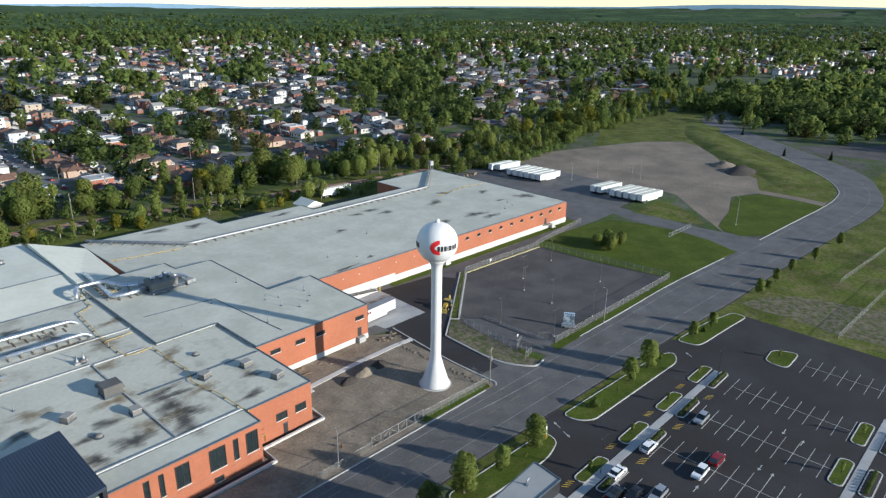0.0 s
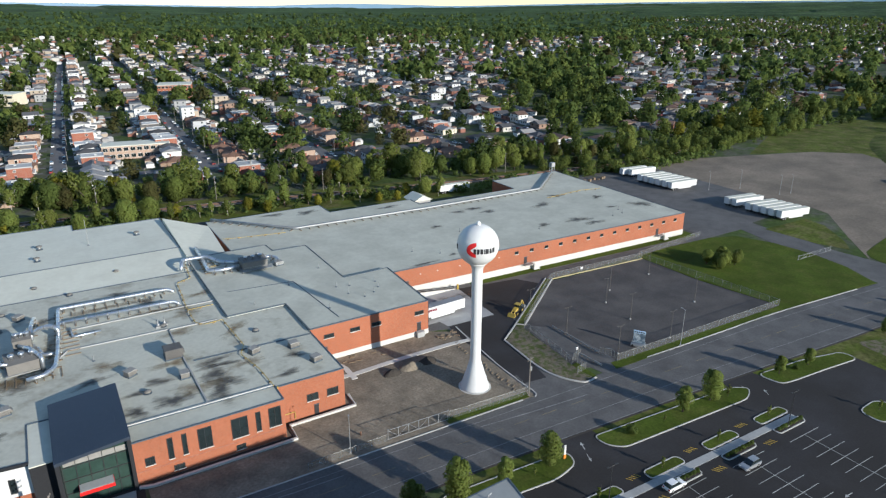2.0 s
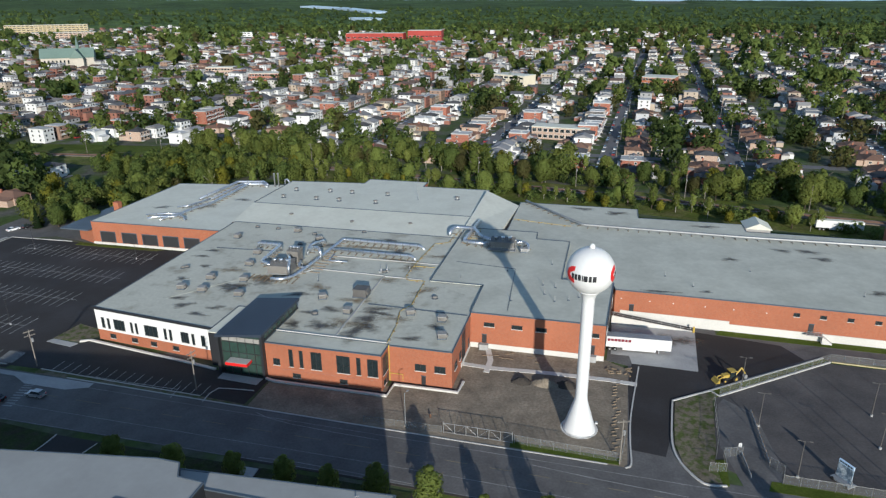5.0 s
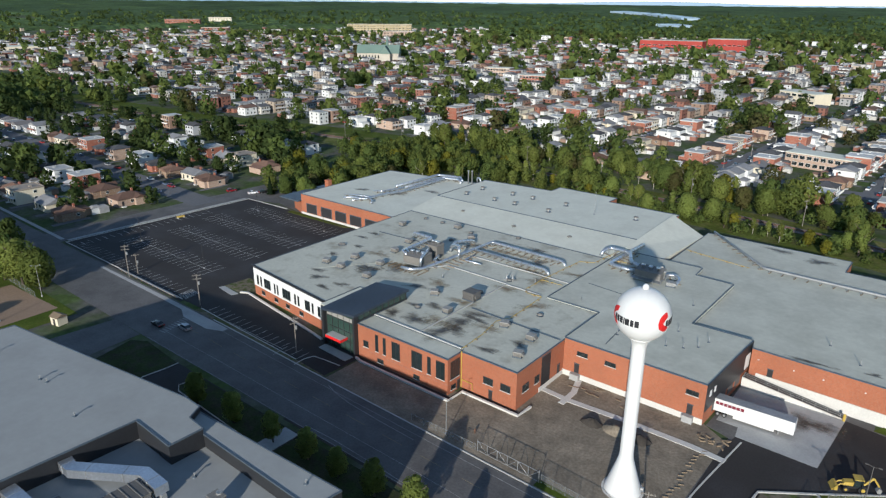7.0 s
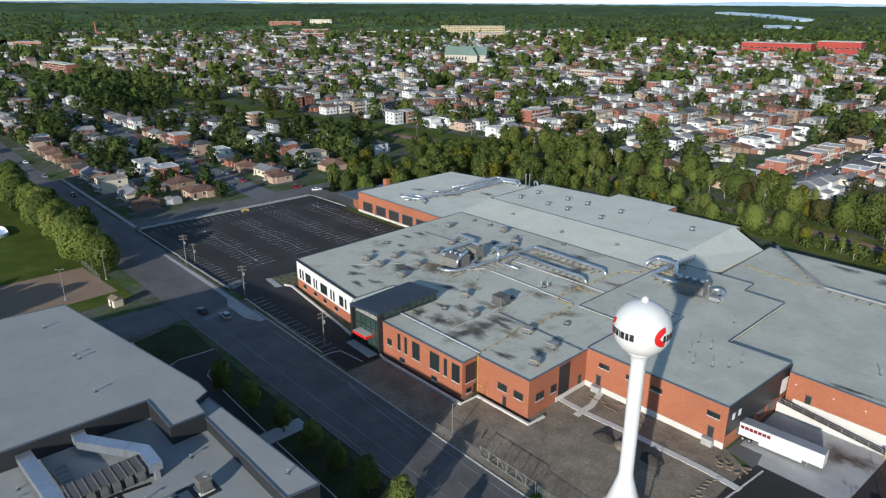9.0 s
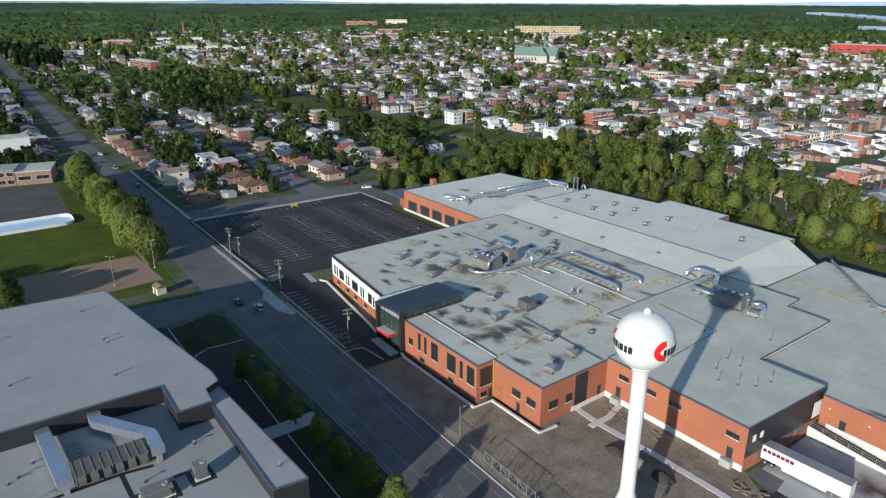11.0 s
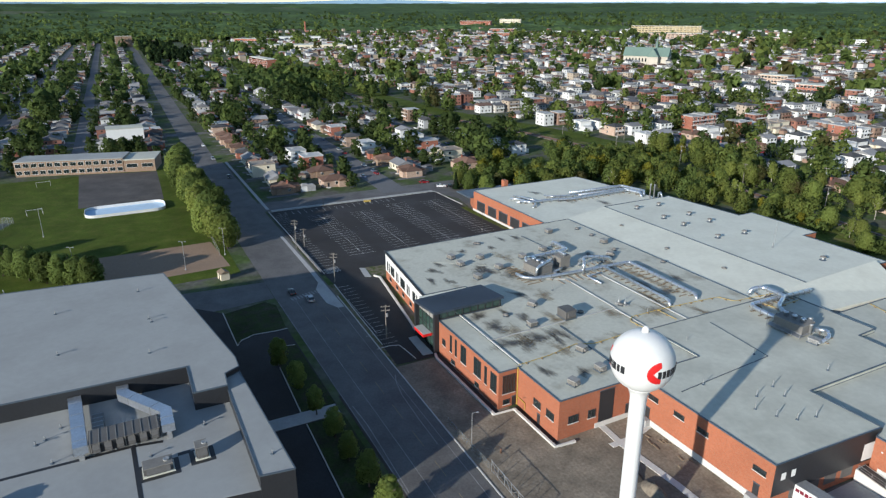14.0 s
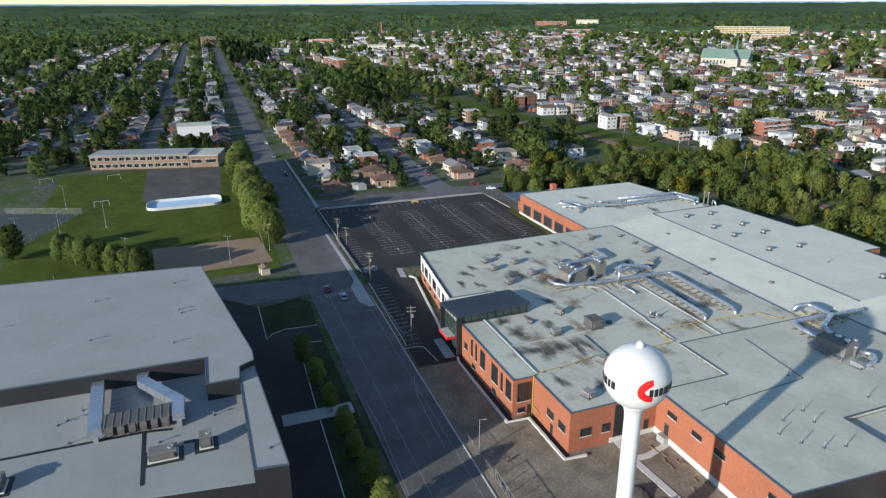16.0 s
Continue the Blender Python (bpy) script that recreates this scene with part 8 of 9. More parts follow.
part("post", Mesh().box(-0.04, 0.04, -0.08, 0, 0, 1.9), M_GALV, sign2)

# ---- southern car park ----
marks = Mesh()


def stalls(x, y0, y1, half=4.9, step=2.77, w=0.11, skip=()):
    n = int(abs(y1 - y0) / step)
    marks.box(x - 0.05, x + 0.05, min(y0, y1), max(y0, y1), 0.03, 0.058)
    for k in range(n + 1):
        y = y0 - step * k
        marks.box(x - half, x - 0.06, y - w / 2, y + w / 2, 0.03, 0.058)
        marks.box(x + 0.06, x + half, y - w / 2, y + w / 2, 0.03, 0.058)


for x, y in ((48.0, -51.1), (31.0, -50.1), (14.4, -49.4), (-2.2, -48.7), (71.2, -60.6)):
    stalls(x, y, -79 if x < 70 else -88, step=2.8)
for x in (48.0, 31.0, 14.4, 71.2):
    stalls(x, -88 if x > 70 else -86, -120, step=2.8)
for x, y, d in ((36, -70, 0), (37.5, -66, 180), (20.5, -69, 0), (21.6, -66.5, 180), (7, -60, 0), (56, -37, 60), (53, -33.5, 240), (6, -30, 70), (4.5, -33.5, 250)):
    c, s = math.cos(radians(d)), math.sin(radians(d))
    arrow = [(-1.2, -0.08), (0.3, -0.08), (0.3, -0.35), (1.2, 0), (0.3, 0.35), (0.3, 0.08), (-1.2, 0.08)]
    marks.prism([(x + px * c - py * s, y + px * s + py * c) for px, py in arrow], 0.03, 0.066)
setting("parking_marking", marks, M_LINE, "white painted parking stalls and arrows")
ymarks = Mesh()
for x in (39.5, 23.5, 7.5, -8.5):
    for k in range(4):
        ymarks.obox(x + k * 0.7 - 1, -49.0, 0.03, 0.058, 0.16, 1.5, 35)
        ymarks.obox(x + k * 0.7 - 1, -42.2, 0.03, 0.058, 0.16, 1.3, 35)
setting("hatching", ymarks, M_LINE_Y, "yellow painted hatching beside the islands")


def island(poly, label="grass island with a pale kerb", hedge=False, mat=None):
    poly = fillet(poly, 2.2)
    t = thing("kerbed_island", label, "traffic island", None, "kerbed islands", "structure")
    part("kerb", Mesh().strip(poly + [poly[0], poly[1]], 0.24, -0.1, 0.2), M_KERB, t)
    part("turf", Mesh().prism(poly, -0.1, 0.17), mat or M_GRASS, t)
    return t


island([(10.0, -28.9), (50.6, -31.5), (54.4, -33.9), (50.1, -36.6), (13.0, -34.9), (10.3, -32.4)], "long grass strip with a pale kerb beside the road")
island([(2.0, -30.2), (1.0, -33.6), (-5.0, -35.2), (-27.0, -33.6), (-27, -28.2), (-3, -29.4)], "long grass strip with a pale kerb beside the road")
island([(61.1, -31.2), (62.3, -36.7), (65.8, -37.4), (77.9, -38.3), (89.9, -39.5), (89.8, -35.4), (76.6, -32.5)], "grass corner with a pale kerb by the car park")
island([(66.4, -52.3), (74.1, -51.8), (76.8, -57.6), (66.2, -57.8)], "rounded grass island in the car park")
for i, x in enumerate((48.4, 31.6, 15.0, -1.6)):
    island([(x - 4.8, -42.0), (x + 4.4, -42.0), (x + 4.8, -44.4), (x - 4.9, -44.4)], "small grass island beside the footpath")
    island([(x - 4.6, -46.6), (x + 5.0, -46.6), (x + 4.6, -48.4), (x - 4.4, -48.4)], "narrow planted bed beside the footpath", mat=M_SOIL)
    for k in range(9):
        tree("shrub", x - 3.6 + 0.95 * k, -47.5, 0.28 + 0.03 * (k % 3), k * 1.1, "clipped shrubs", 0.17)
    tree("sapling", x - 0.8, -43.2, 0.8, i, "saplings", 0.17)
for i, x in enumerate((48.6, 31.6)):
    island([(x - 5.2, -77.0), (x + 4.6, -77.0), (x + 4.8, -79.6), (x - 5.2, -79.6)], "small grass island beside the footpath")
    island([(x - 5.2, -82.2), (x + 4.6, -82.2), (x + 4.8, -84.4), (x - 5.2, -84.4)], "narrow planted bed beside the footpath", mat=M_SOIL)
    for k in range(8):
        tree("shrub", x - 4 + 1.1 * k, -83.3, 0.3, k * 1.3, "clipped shrubs", 0.17)
    tree("sapling", x - 0.8, -78.4, 0.85, i + 3, "saplings", 0.17)
tree("sapling", 70.5, -54.5, 0.8, 2, "saplings", 0.17)
path_strip("car_park_path", [(-20, -45.0), (52.6, -45.9)], 1.7, 0.11, M_SLAB, "light grey paved footpath across the car park")
path_strip("car_park_path_2", [(-10, -80.6), (58, -81.2)], 1.7, 0.11, M_SLAB, "light grey paved footpath across the car park")
for x, y, k, s in ((-3.7, -31.2, "street_b", .92), (-14.2, -31.0, "street_a", .9), (-23.9, -30.0, "street_b", 1.05), (32.9, -32.5, "street_a", 1.0), (42, -32.5, "street_b", .95), (46.6, -33.7, "sapling", .9), (17.4, -32.2, "shrub", .8), (26.8, -32.8, "sapling", .5),
                   (-33.3, -30.3, "street_b", .95), (-42, -31, "street_b", .8), (-50.5, -31, "street_b", .85), (-60, -32, "street_a", 1.1), (-72, -33, "street_b", .9), (-84, -34, "street_b", .95),
                   (66, -33.6, "street_a", .95), (76, -34.8, "street_a", .9), (71.5, -34.4, "shrub", .5), (110.8, -35.7, "street_b", .75), (124.8, -36.3, "street_a", .9), (118.7, -36, "shrub", .7), (138.9, -36.8, "street_a", .85), (157.1, -39.3, "street_a", .9),
                   (182.6, -41.2, "street_b", .75), (-8, -32.2, "sapling", .5), (354.9, 5.7, "spruce", .5), (406.6, 77.2, "spruce", .5), (347.6, 30.3, "spruce", .45)):
    tree(k, x, y, s * (1.35 if k.startswith("street") and x < 60 else 1.1), x * 0.7, "roadside trees", 0.1)
for i in range(9):
    tree("ash_a" if i % 2 else "maple_a", 112 + (i % 5) * 2.6, 18 + (i // 5) * 3.4 + (i % 3), 0.36 + 0.03 * (i % 3), i, "bushes on the lawn", 0.1)
kiosk = thing("sign_post", "slim white and orange sign pillar at the entrance", "sign", pose(0.1, -31.2, 0.15))
part("pillar", Mesh().box(-0.22, 0.22, -0.12, 0.12, 0.9, 3.0), M_WHITE, kiosk)
part("foot", Mesh().box(-0.26, 0.26, -0.15, 0.15, 0, 0.9), material("orange_panel", (0.7, 0.22, 0.03), 0.5, vary=0.05), kiosk)
fence([(92.9, -62.6), (131.7, -64.5), (153.4, -65.2)], 2.0, 4)
slab("bare_patch", fillet([(98.7, -34.2), (108, -37.8), (117.1, -45.2), (120, -56), (124, -70), (124, -90), (100, -90), (98.2, -72.8), (95.8, -62), (98.2, -50), (97.6, -39.6)], 3), 0.05, M_WEED, "bare gravelly ground beside the car park")
slab("east_lot", [(371.8, 17.1), (391.8, 34.9), (440, -6.9), (434.3, -20.4), (380, -18.7)], 0.05, M_LOT_OLD, "grey asphalt lot beside the far road")
slab("weed_strip", [(164.7, 37.1), (191.8, 36.7), (189.8, 27.2), (176.9, 11.8), (169.7, 6), (165.8, 16.1)], 0.07, M_ROUGH, "weedy grass strip beside the lorry yard")
slab("quarry_track", [(250, 22.8), (247.2, 9.2), (247.6, -5.5), (245.6, -20.6), (238.6, -20.6), (240.6, -5.5), (240, 9.2), (238, 18)], 0.075, M_GRAVEL, "gravel track across the grass")

# ---- western car parks ----
wm = Mesh()
for y, x0, x1 in ((12.6, -203, -150), (30.2, -201, -149), (47.6, -205, -148), (64.5, -202, -148)):
    wm.box(x0, x1, y - 0.05, y + 0.05, 0.03, 0.062)
    k = x0
    while k <= x1:
        wm.box(k - 0.06, k + 0.06, y - 5, y + 5, 0.03, 0.061)
        k += 2.75
for k in range(20):
    wm.box(-214.5, -209.5, -2 + 2.75 * k, -1.88 + 2.75 * k, 0.03, 0.062)
setting("parking_marking_2", wm, M_LINE, "white painted parking stalls on dark asphalt")
fm = Mesh()
for k in range(17):
    fm.obox(-125 + 2.6 * k, -3.5 - 0.11 * k, 0.04, 0.072, 0.11, 4.4, 0)
for k in range(9):
    fm.obox(-142.2 + 0.55 * k, -2.4, 0.04, 0.072, 0.16, 5.4, 12)
for k in range(27):
    fm.obox(-211 + 2.75 * k, -2.4, 0.03, 0.062, 0.11, 5.0, 0) if -211 + 2.75 * k < -144 else None
fm.strip([(-114.3, -5.9), (-102.8, -6.1), (-90.3, -6.2)], 0.14, 0.04, 0.0735)
fm.strip([(-89.5, -9.5), (-90.2, -4.6)], 0.14, 0.04, 0.074)
setting("parking_marking_3", fm, M_LINE, "white painted stalls on the forecourt")
slab("concrete_patch", [(-183, -9.2), (-144, -9.5), (-131.6, -9.8), (-126.6, -12.1), (-115.3, -12.2), (-110.5, -10.2), (-110.5, -8.4), (-128.8, -8.2), (-143.4, -8.0), (-183, -8.2)], 0.075, M_SLAB, "pale concrete patch at the junction")
path_strip("lot_kerb_2", [(-218, -5.4), (-138, -5.7)], 0.3, 0.2, M_KERB, "pale kerb round the car park", "kerb")
path_strip("lot_kerb_3", [(-217.6, -5), (-216, 73.4), (-190, 74.4)], 0.4, 0.2, M_KERB, "pale kerb round the car park", "kerb")
path_strip("pavement_west", [(-219.5, -4), (-217.9, 73)], 1.4, 0.1, M_SLAB, "pale concrete pavement beside the side street", "pavement")
path_strip("pavement_main", [(-330, -3.6), (-222, -4.8)], 1.4, 0.1, M_SLAB, "pale concrete pavement beside the street", "pavement")
slab("forecourt_slab", [(-137.6, 6.3), (-136.9, 8.1), (-128.6, 7.2), (-129.2, 5.2)], 0.11, M_SLAB, "pale concrete slab between the car parks")
path_strip("forecourt_kerb_2", [(-81.5, -9.4), (-81.8, -6.0), (-81.0, -3.6), (-78.3, -3.2), (-72.5, -2.7)], 0.2, 0.17, M_KERB, "pale curved kerb beside the forecourt", "kerb")
path_strip("forecourt_kerb", [(-127.8, -5.7), (-106.9, -6.6), (-83.3, -7.4)], 0.22, 0.18, M_KERB, "pale kerb along the forecourt", "kerb")
slab("lawn_lot", [(-137.2, 8.2), (-136.4, 17.1), (-126.6, 15), (-126.4, 10.4), (-128.6, 8.4)], 0.09, M_WEED, "bare earth beside the white wall")
slab("wing_planting", [(-186, 71.5), (-152, 72), (-150, 74), (-186, 74)], 0.15, M_ROUGH, "planted bed before the wing")
barrier = thing("barrier", "yellow road barrier at the car park edge", "barrier", pose(-213, 38, 0.06, 0, 0, 80))
part("beam", Mesh().box(-1.6, 1.6, -0.2, 0.2, 0.3, 0.9), M_YEL, barrier)
part("foot", Mesh().box(-1.4, -1.1, -0.5, 0.5, 0, 0.3), M_CONC, barrier)
part("foot", Mesh().box(1.1, 1.4, -0.5, 0.5, 0, 0.3), M_CONC, barrier)
hut = thing("wooden_hut", "small wooden hut with a gabled roof", "hut", pose(-149, -36, 0.05, 0, 0, 10))
part("wall", Mesh().box(-1.6, 1.6, -1.4, 1.4, -0.1, 2.3), M_WALLS["cream"], hut)
part("roof", roof_shape(Mesh(), 3.2, 2.8, 2.304, "gable", 0.9, 0.25), M_WOOD, hut)
part("door", Mesh().box(-0.45, 0.45, -1.45, -1.39, 0, 1.95), M_FRAME, hut)
rink = thing("ice_rink", "hockey rink boards in pale blue and white", "rink", pose(-250.3, -60, 0.06))
rp = fillet([(-7.5, -16), (7.5, -16), (7.5, 16), (-7.5, 16)], 5, 6)
part("boards", Mesh().strip(rp + [rp[0], rp[1]], 0.15, 0, 1.2), M_WHITE, rink, "white rink boards")
part("rink_floor", Mesh().prism(rp, -0.2, 0.03), M_BLUEW, rink, "pale blue rink floor")
slab("tennis_court", [(-262, -133), (-251, -103), (-211, -118), (-213, -150)], 0.06, material("green_court", (0.045, 0.06, 0.058), 0.85, vary=0.1, big=6, small=1), "grey-green tennis court")
for x, y in ((-318, -126), (-314, -94), (-260, -95)):
    g = thing("goal", "white football goal frame", "goal", pose(x, y, 0.05, 0, 0, 10))
    part("frame", Mesh().tube([(0, -3, 0), (0, -3, 2.4), (0, 3, 2.4), (0, 3, 0)], 0.08, 6), M_WHITE, g)

# ---- hall roof ----
def hall_unit(x, y, z, lx, ly, h, deg, label):
    t = thing("rooftop_unit", label, "rooftop unit", pose(x, y, z, 0, 0, deg), "rooftop units of the hall")
    part("roof_patch", Mesh().box(-lx / 2 - 1.0, lx / 2 + 1.0, -ly / 2 - 1.0, ly / 2 + 1.0, -0.02, 0.02), M_BLACK, t, "black roof patch")
    part("curb", Mesh().box(-lx / 2 - 0.2, lx / 2 + 0.2, -ly / 2 - 0.2, ly / 2 + 0.2, -0.02, 0.35), M_ROOF_L, t)
    part("housing", Mesh().box(-lx / 2, lx / 2, -ly / 2, ly / 2, 0.35, h), M_DARKU, t)
    part("lid", Mesh().obox(0, 0, h, h + 0.1, lx + 0.1, ly + 0.1, 0, 0.97), M_UNIT, t)
    part("fan", Mesh().turned([(0.5, h + 0.1), (0.5, h + 0.35), (0.42, h + 0.36), (0.1, h + 0.3)], 0, ly * 0.3, 14), M_GALV, t)
    part("side_hood", Mesh().prism([(lx / 2, -ly * 0.4), (lx / 2 + 0.6, -ly * 0.4), (lx / 2 + 0.6, ly * 0.4), (lx / 2, ly * 0.4)], 0.6, [h * 0.9, h * 0.5, h * 0.5, h * 0.9]), M_DARKU, t)


hall_unit(-37.6, -64.0, HZ, 2.4, 4.4, 1.5, 0, "low dark rooftop unit on a black patch")
hall_unit(-38.4, -57.2, HZ, 2.2, 1.9, 2.2, 0, "small dark rooftop unit on a black patch")
hall_unit(-38.4, -88.6, HZ, 3.0, 3.2, 1.9, 0, "dark rooftop unit on a black patch")
big = thing("air_handler", "long black air handling unit with ribbed panels", "air handler", pose(-48.4, -68.2, HZ))
part("cabinet", Mesh().box(-2.2, 2.0, -5.4, 5.4, 0.4, 2.2), M_BLACK, big)
part("cabinet_top", Mesh().box(-2.3, 2.1, -5.5, 5.5, 2.2, 2.32), M_DARKU, big)
for k in range(9):
    part("rib", Mesh().box(-2.32, 2.12, -5.3 + 1.3 * k, -5.14 + 1.3 * k, 0.4, 2.4), M_UNIT, big)
for k in range(6):
    part("hood", Mesh().prism([(2.0, -5 + 1.8 * k), (2.6, -5 + 1.8 * k), (2.6, -3.9 + 1.8 * k), (2.0, -3.9 + 1.8 * k)], 0.7, [2.1, 1.4, 1.4, 2.1]), M_DARKU, big)
for k in range(4):
    part("leg", Mesh().box(-2.1, 1.9, -5 + 3.2 * k, -4.8 + 3.2 * k, -0.02, 0.4), M_GALV, big)
part("side_cabinet", Mesh().box(-9.4, -2.9, -5.0, -3.2, 0.3, 1.3), M_UNIT, big)
for k in range(5):
    part("side_rib", Mesh().box(-9.2 + 1.4 * k, -9.0 + 1.4 * k, -5.06, -3.14, 0.3, 1.36), M_GALV, big)


def square_duct(pts, w, z0, z1, label):
    t = thing("square_duct", label, "duct", None, "square ducts")
    part("duct", Mesh().strip(pts, w, z0, z1), M_STEEL, t)
    for a, b in zip(pts, pts[1:]):
        n = max(1, int(math.hypot(b[0] - a[0], b[1] - a[1]) / 4))
        for k in range(n):
            s = (k + 0.5) / n
            x, y = a[0] + (b[0] - a[0]) * s, a[1] + (b[1] - a[1]) * s
            d = math.degrees(math.atan2(b[1] - a[1], b[0] - a[0]))
            part("seam", Mesh().obox(x, y, z0 - 0.03, z1 + 0.03, 0.08, w + 0.08, d), M_GALV, t)
    x, y = pts[-1]
    part("leg", Mesh().box(x - 0.4, x + 0.4, y - 0.4, y + 0.4, HZ - 0.02, z0), M_GALV, t)


square_duct([(-63.6, -75.9), (-46.2, -74.9)], 2.2, HZ + 0.9, HZ + 2.4, "bright square metal duct on the hall roof")
square_duct([(-63.4, -67.8), (-61.0, -67.9), (-51.0, -61.3), (-46.0, -61.4)], 2.1, HZ + 1.2, HZ + 2.7, "bright square metal duct on the hall roof")
path_strip("roof_walk", [(-47.0, -110), (-46.4, -87.2), (-46.2, -67.3), (-45.4, -62.6)], 0.7, HZ + 0.02, M_BLACK, "black walkway strip on the hall roof")
path_strip("roof_walk_2", [(-46.2, -67.3), (-31.0, -67.0)], 0.7, HZ + 0.026, M_BLACK, "black walkway strip on the hall roof")
path_strip("roof_walk_3", [(-40.4, -60.8), (-40.4, -58.8)], 0.8, HZ + 0.026, M_BLACK, "black walkway strip on the hall roof")
hv2 = thing("roof_vent", "small double pipe vent on the hall roof", "roof vent", pose(-102.5, -79.9, HH), "hall roof vents")
part("pipe", Mesh().tube([(0, 0, -0.05), (0, 0, 0.8), (0.5, 0, 1.0)], 0.12, 8), M_GALV, hv2)
part("flashing", Mesh().turned([(0.4, -0.03), (0.35, 0.06), (0.14, 0.2)], sides=10), M_FLASH, hv2)
for x, y, z in ((-122, -91.6, HH), (-90, -60.9, HH), (-88, -60.5, HH), (-80.3, -78.8, HH), (-72.7, -62.1, HH), (-108, -62.0, HH), (-94, -99, HH), (-54, -82, HZ), (-55.0, -80.6, HZ), (-47.2, -55.6, HZ), (-42.0, -64.8, HZ), (-30, -47.4, HM), (-57.7, -78.3, HZ), (-47.3, -79.3, HZ)):
    copy_thing(hv2, pose(x, y, z))
part("cladding", seg_box(Mesh(), (-58.8, -47.0), (-24.8, -45.15), 0.02, 0.08, 0.5, 11.8), M_WHITE_P, hall, "white wall cladding")
path_strip("walk_bridge", [(-60.2, -27.2), (-60.2, -42.5)], 4.2, 0.2, M_SLAB, "grey concrete path to the hall")
path_strip("drive_kerb_3", [(-122, -41), (-99.8, -41.1), (-102.4, -39.6), (-104.3, -35.8), (-103.8, -30.1), (-103.9, -27)], 0.22, 0.22, M_KERB, "pale kerb round the grass patch", "kerb")
path_strip("drive_kerb_4", [(-57.6, -34.9), (-28, -35.5)], 0.22, 0.22, M_KERB, "pale kerb along the hall drive", "kerb")
for s in range(9):
    solid("crossing_bar", Mesh().obox(-122.8 - 0.25 * s, -20.6 + s, 0.03, 0.064, 2.4, 0.4, 8), M_LINE_F, "worn white bar of a pedestrian crossing", "crossing bar", "crossing bars")
for line in ([(-67.8, -10.4), (-64, -11.6), (-58.6, -12.5), (-48, -13.1), (-38.9, -13.4)], [(-59.8, -24.0), (-52, -23.6), (-44.4, -23.8), (-28.6, -24.4)], [(-8, -14), (4, -15.2), (20, -16.4)]):
    path_strip("seam", line, 0.16, 0.062, M_LINE_F, "pale sealed crack in the asphalt", "road seam")
path_strip("drive_kerb_2", [(-93.6, -27.6), (-94.4, -32.4), (-92.2, -33.8), (-62.6, -34.8)], 0.22, 0.22, M_KERB, "pale kerb along the hall drive", "kerb")

# ---- landmarks ----
def big_building(name, x, y, lx, ly, h, deg, wall, roof, label, rows=2, cols=8, cat="building", lift=0.9):
    t = thing(name, label, cat, pose(x, y, 0, 0, 0, deg))
    part("wall", Mesh().box(-lx / 2, lx / 2, -ly / 2, ly / 2, -0.3, h), wall, t)
    part("roof", Mesh().box(-lx / 2 - 0.2, lx / 2 + 0.2, -ly / 2 - 0.2, ly / 2 + 0.2, h + 0.004, h + 0.5), roof, t)
    wd = window_data(0.7 * lx / cols, 1.9)
    for r in range(rows):
        for c in range(cols):
            for s, dg in ((-1, 0), (1, 180)):
                if math.hypot(x, y) > 500 and s * (x * math.sin(radians(deg)) - y * math.cos(radians(deg))) < 0:
                    continue                             # far blocks: only the facade towards the works
                ob = part("window", wd, None, t)
                ob.matrix_basis = pose(-lx / 2 + lx * (c + 0.5) / cols, s * (ly / 2 + 0.02), h * (r + 0.55) / rows, 0, 0, dg)
    return t


big_building("school", -343.8, -80.2, 53, 16, 7.6, 75, M_BRICK_B, M_ROOF_H, "long two-storey tan brick school with white windows", 2, 14, "school")
big_building("school_gym", -337, -46.4, 15.6, 20, 6.4, 76, M_BRICK_B, M_ROOF, "low brown brick school hall", 1, 2, "school")
big_building("brick_block", 46, 583, 30, 26, 12, -14, M_BRICK, M_ROOF_L, "three-storey orange brick block with a flat roof", 3, 9)
M_WORKS = material("red_works_cladding", (0.32, 0.045, 0.035), 0.8, vary=0.2, big=12, small=2)
big_building("red_works", -505, 1318, 125, 40, 20, 8, M_WORKS, M_ROOF, "large red industrial building", 1, 10)
big_building("red_works", -398, 1335, 72, 46, 25, 8, M_WORKS, M_ROOF_L, "large red industrial building", 1, 8)
big_building("store", 640, 1120, 120, 50, 9, -35, M_WHITE_P, M_ROOF_L, "wide white warehouse with a pale roof", 1, 8)
big_building("apartments", -1617, 1595, 215, 30, 28, 36, material("sandy_brick", (0.40, 0.32, 0.19), 0.85, vary=0.1, big=8, small=1), M_ROOF_L, "long cream apartment block", 5, 20)
big_building("apartments", -1420, 1440, 150, 40, 14, 36, M_WALLS["pink"], M_ROOF_L, "lower pale brick wing before the tall block", 3, 14)
big_building("hospital", -2400, 1340, 124, 40, 36, 50, M_BRICK_R, M_ROOF, "tall red brick block", 6, 12)
big_building("office", -2458, 1540, 88, 30, 40, 50, M_WALLS["cream"], M_ROOF_L, "tall pale office block", 6, 8)
big_building("shop_hall", -1425, 368, 156, 55, 10, 76, M_WALLS["cream"], M_ROOF_L, "wide low commercial hall", 1, 12)
big_building("shop_hall", -1850, 462, 124, 60, 11, 80, M_WHITE_P, M_ROOF_L, "wide low white commercial hall", 1, 10)
big_building("brick_hall", -1765, 320, 96, 40, 11, 38, M_BRICK_R, M_ROOF, "low red brick hall with a grey roof", 1, 9)
big_building("row_block", -1010, 172, 88, 16, 12, 5, M_BRICK_R, M_ROOF_L, "four-storey red brick apartment row", 4, 16)
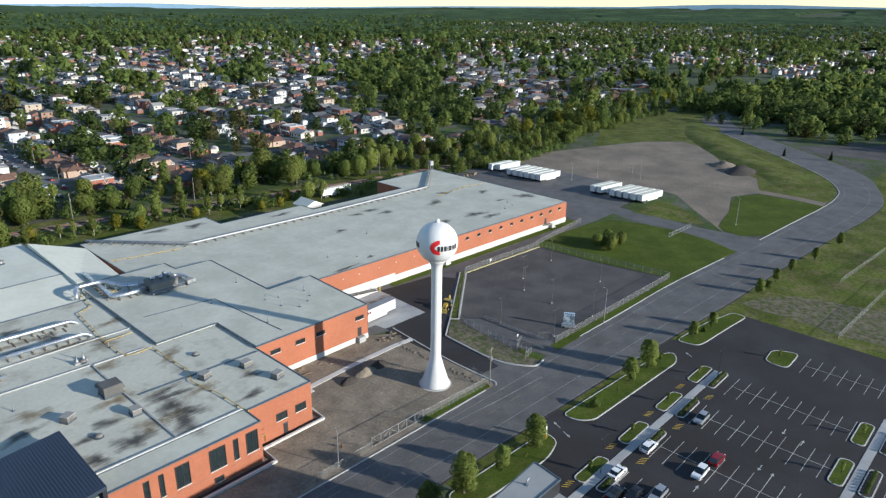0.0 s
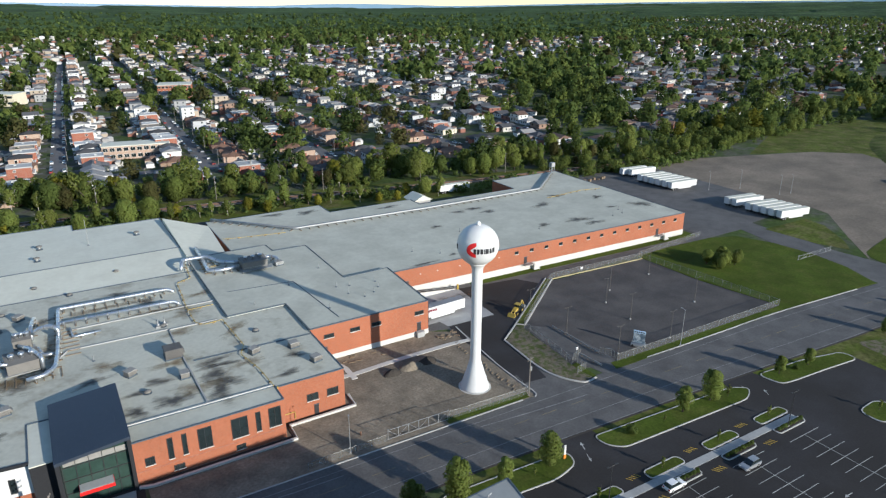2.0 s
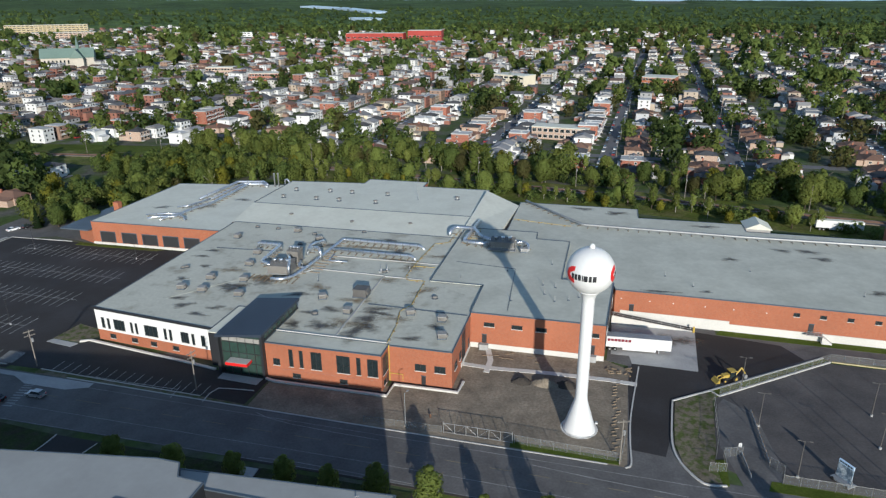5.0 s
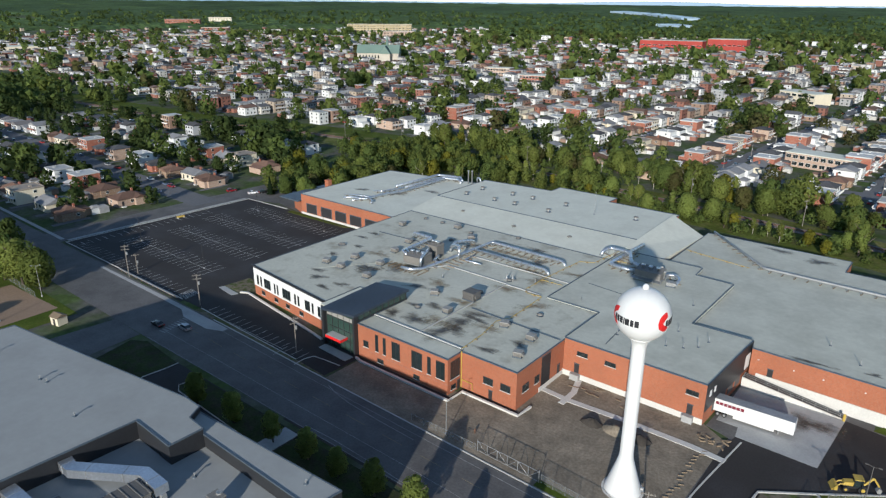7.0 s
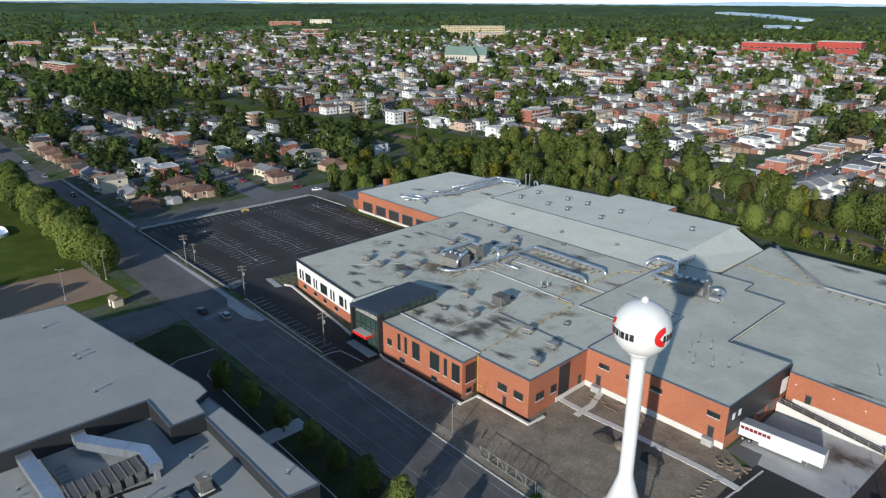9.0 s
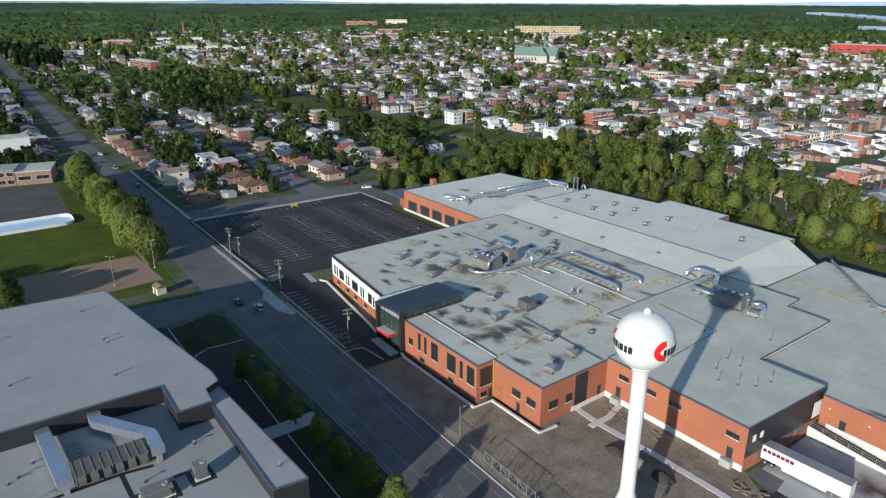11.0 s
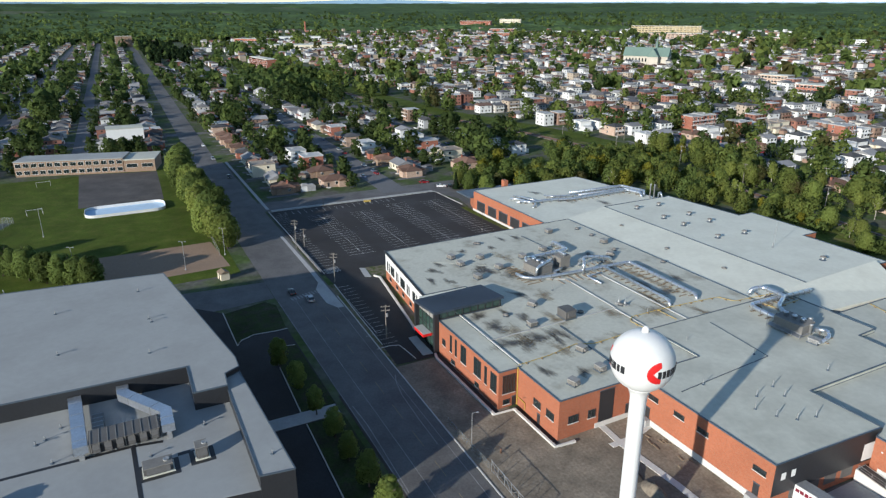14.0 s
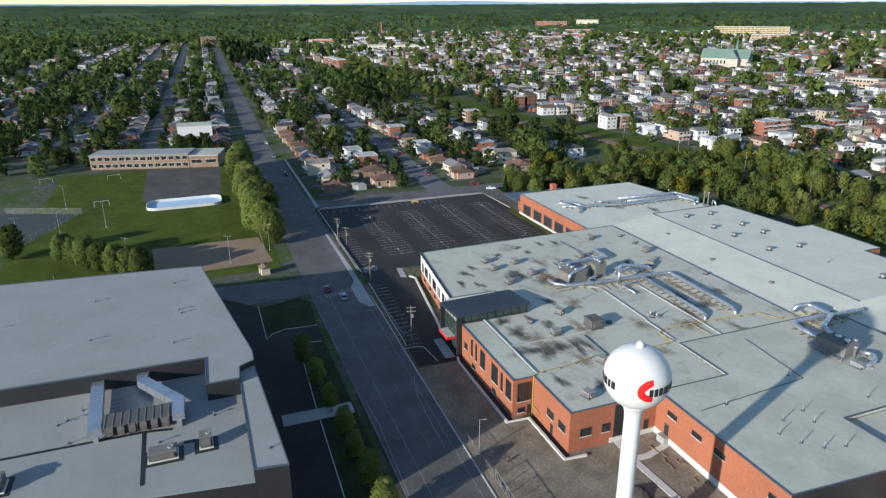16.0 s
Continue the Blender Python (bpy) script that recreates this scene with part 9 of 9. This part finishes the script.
big_building("stone_block", -1740, 12, 20, 36, 24, 0, M_WALLS["brown"], M_ROOF, "tall pale stone block at the end of the avenue", 5, 5)
big_building("white_block", -422, -51, 14, 22, 10, 0, M_WHITE_P, M_ROOF, "three-storey white apartment house", 3, 4)
big_building("brick_flats", -384, 594, 37, 20, 8, 14, M_BRICK_R, M_ROOF_L, "long two-storey red brick flats with a flat roof", 2, 10)
big_building("brick_flats", -470, 640, 34, 18, 9, 14, M_WALLS["pink"], M_ROOF_L, "long pale brick flats with a flat roof", 2, 9)
big_building("sports_hall", -532, 1145, 62, 36, 9, 70, M_BRICK_R, M_ROOF_L, "low red hall with a pale roof", 1, 8)
big_building("long_roof_block", -28, 311, 36, 13, 7.5, -9, M_WALLS["pink"], M_ROOF_L, "long two-storey pale brick apartment house", 2, 10)
for x, y, lx, ly, h, deg, wall in ((-1560, 700, 70, 30, 9, 30, "red"), (-1640, 900, 90, 34, 11, 40, "brown"), (-1750, 1060, 80, 40, 13, 45, "red"), (-1900, 1000, 60, 30, 12, 40, "pink"), (-1500, 1020, 80, 26, 9, 35, "brown"), (-1980, 760, 110, 40, 10, 50, "red"),
                                   (-1350, 1150, 60, 30, 10, 36, "red"), (-2050, 1250, 90, 30, 15, 45, "red"), (-1820, 1300, 70, 30, 12, 40, "white"), (-1150, 1480, 90, 30, 11, 36, "pink"), (-950, 1560, 70, 34, 10, 20, "white"), (-760, 1480, 80, 30, 10, 20, "red")):
    big_building("town_block", x, y, lx, ly, h, deg, M_WALLS[wall], M_ROOF_L, f"broad {COLOUR_WORDS[wall]} commercial block with a flat roof", 2, 6, "building")
solid("mill_chimney", Mesh().turned([(3.4, 0), (2.6, 40), (3, 40.2), (2.8, 41)], -2404, 639, 16), M_BRICK_R, "tall red brick mill chimney", "chimney")


def church(x, y, deg):
    t = thing("church", "large stone church with a green copper roof", "church", pose(x, y, 0, 0, 0, deg))
    stone = material("grey_church_stone", (0.42, 0.38, 0.32), 0.9, vary=0.15, big=5, small=0.8)
    green = material("green_copper_roof", (0.12, 0.18, 0.155), 0.7, vary=0.1, big=6, small=1)
    part("nave", Mesh().box(-34, 34, -9, 9, -0.3, 12), stone, t)
    part("nave_roof", Mesh().add([(-35, -10, 12), (35, -10, 12), (35, 10, 12), (-35, 10, 12), (-35, 0, 25), (35, 0, 25)], [(0, 1, 5, 4), (2, 3, 4, 5), (0, 4, 3), (1, 2, 5), (3, 2, 1, 0)]), green, t)
    part("transept", Mesh().box(6, 22, -20, 20, -0.3, 12), stone, t)
    part("transept_roof", Mesh().add([(5, -21, 12), (23, -21, 12), (23, 21, 12), (5, 21, 12), (14, -21, 24), (14, 21, 24)], [(0, 1, 4), (1, 2, 5, 4), (2, 3, 5), (3, 0, 4, 5), (3, 2, 1, 0)]), green, t)
    part("spire", Mesh().turned([(2.4, 22), (2.2, 29), (0.1, 42)], 14, 0, 8), green, t)
    for s in (-1, 1):
        for k in range(7):
            part("window", Mesh().box(-30 + 5 * k, -28 + 5 * k, s * 9.05 - 0.1, s * 9.05 + 0.1, 4, 9), M_GLASS, t)


def parked_cars():
    """Small parked cars along the town's streets, as one mass."""
    rgp = random.Random(40)
    bodies, cabins = Mesh(), Mesh()
    spots = []
    for k in range(-12, 6):
        for side in (-1, 1):
            v = -50.0
            while v < 620:
                v += rgp.uniform(6, 30)
                x, y = north(street_u(k) + side * 3.1, v)
                if y > corridor_y(x) + 42 and not inside(x, y, WOODS[0]):
                    spots.append((x, y, 87))
    for y0, slope in ((57, -0.034), (121, -0.1)):
        for side in (-1, 1):
            x = -250.0
            while x > -700:
                x -= rgp.uniform(8, 40)
                spots.append((x, y0 + slope * (x + 236) + side * 4.6, 0))
    for x, y, d in spots:
        bodies.obox(x, y, 0.3, 0.95, 4.3, 1.75, d, 0.96)
        cabins.obox(x, y, 0.95, 1.45, 2.5, 1.55, d, 0.78)
    t = thing("cars", "many small parked cars along the residential streets", "cars", None, "", "stuff")
    part("bodies", bodies, palette("parked_car_paint", [(0.6, 0.6, 0.6), (0.05, 0.05, 0.055), (0.25, 0.26, 0.28), (0.3, 0.03, 0.03), (0.1, 0.13, 0.2), (0.65, 0.65, 0.64), (0.02, 0.02, 0.022)], 0.3), t)
    part("cabins", cabins, M_GLASS, t)


parked_cars()
# Dark soft-edged patch on the dock slab, built like the roof stains.
stain(21.5, 43.5, 0.072, 5.5, 3.4, -3, 91, M_DAMP)
church(-756, 710, 32)
big_building("parish_hall", -100, 600, 40, 20, 10, -30, M_WALLS["cream"], M_ROOF_L, "cream stone parish hall with a pale roof", 2, 6)
big_building("red_row", 440, 628, 44, 14, 8, -14, M_BRICK_R, M_ROOFS["brown"], "long low red brick row building", 2, 9)
river = Mesh()
for line in ([(-1700, 3560), (-1646, 3530), (-1423, 3415), (-1157, 3145), (-1100, 3060)], [(-1010, 2560), (-988, 2513), (-914, 2459)]):
    for a, b in zip(line, line[1:]):
        pts = [(a[0] + (b[0] - a[0]) * k / 4, a[1] + (b[1] - a[1]) * k / 4) for k in range(5)]
        for p, q in zip(pts, pts[1:]):
            ln = math.hypot(q[0] - p[0], q[1] - p[1])
            nx, ny = (q[1] - p[1]) / ln * 45, (p[0] - q[0]) / ln * 45
            c = [(p[0] + nx, p[1] + ny), (q[0] + nx, q[1] + ny), (q[0] - nx, q[1] - ny), (p[0] - nx, p[1] - ny)]
            river.prism(c, 0, [ground_height(*z) + 15 for z in c])
setting("river", river, M_WATER, "pale blue stretch of river in the distance")
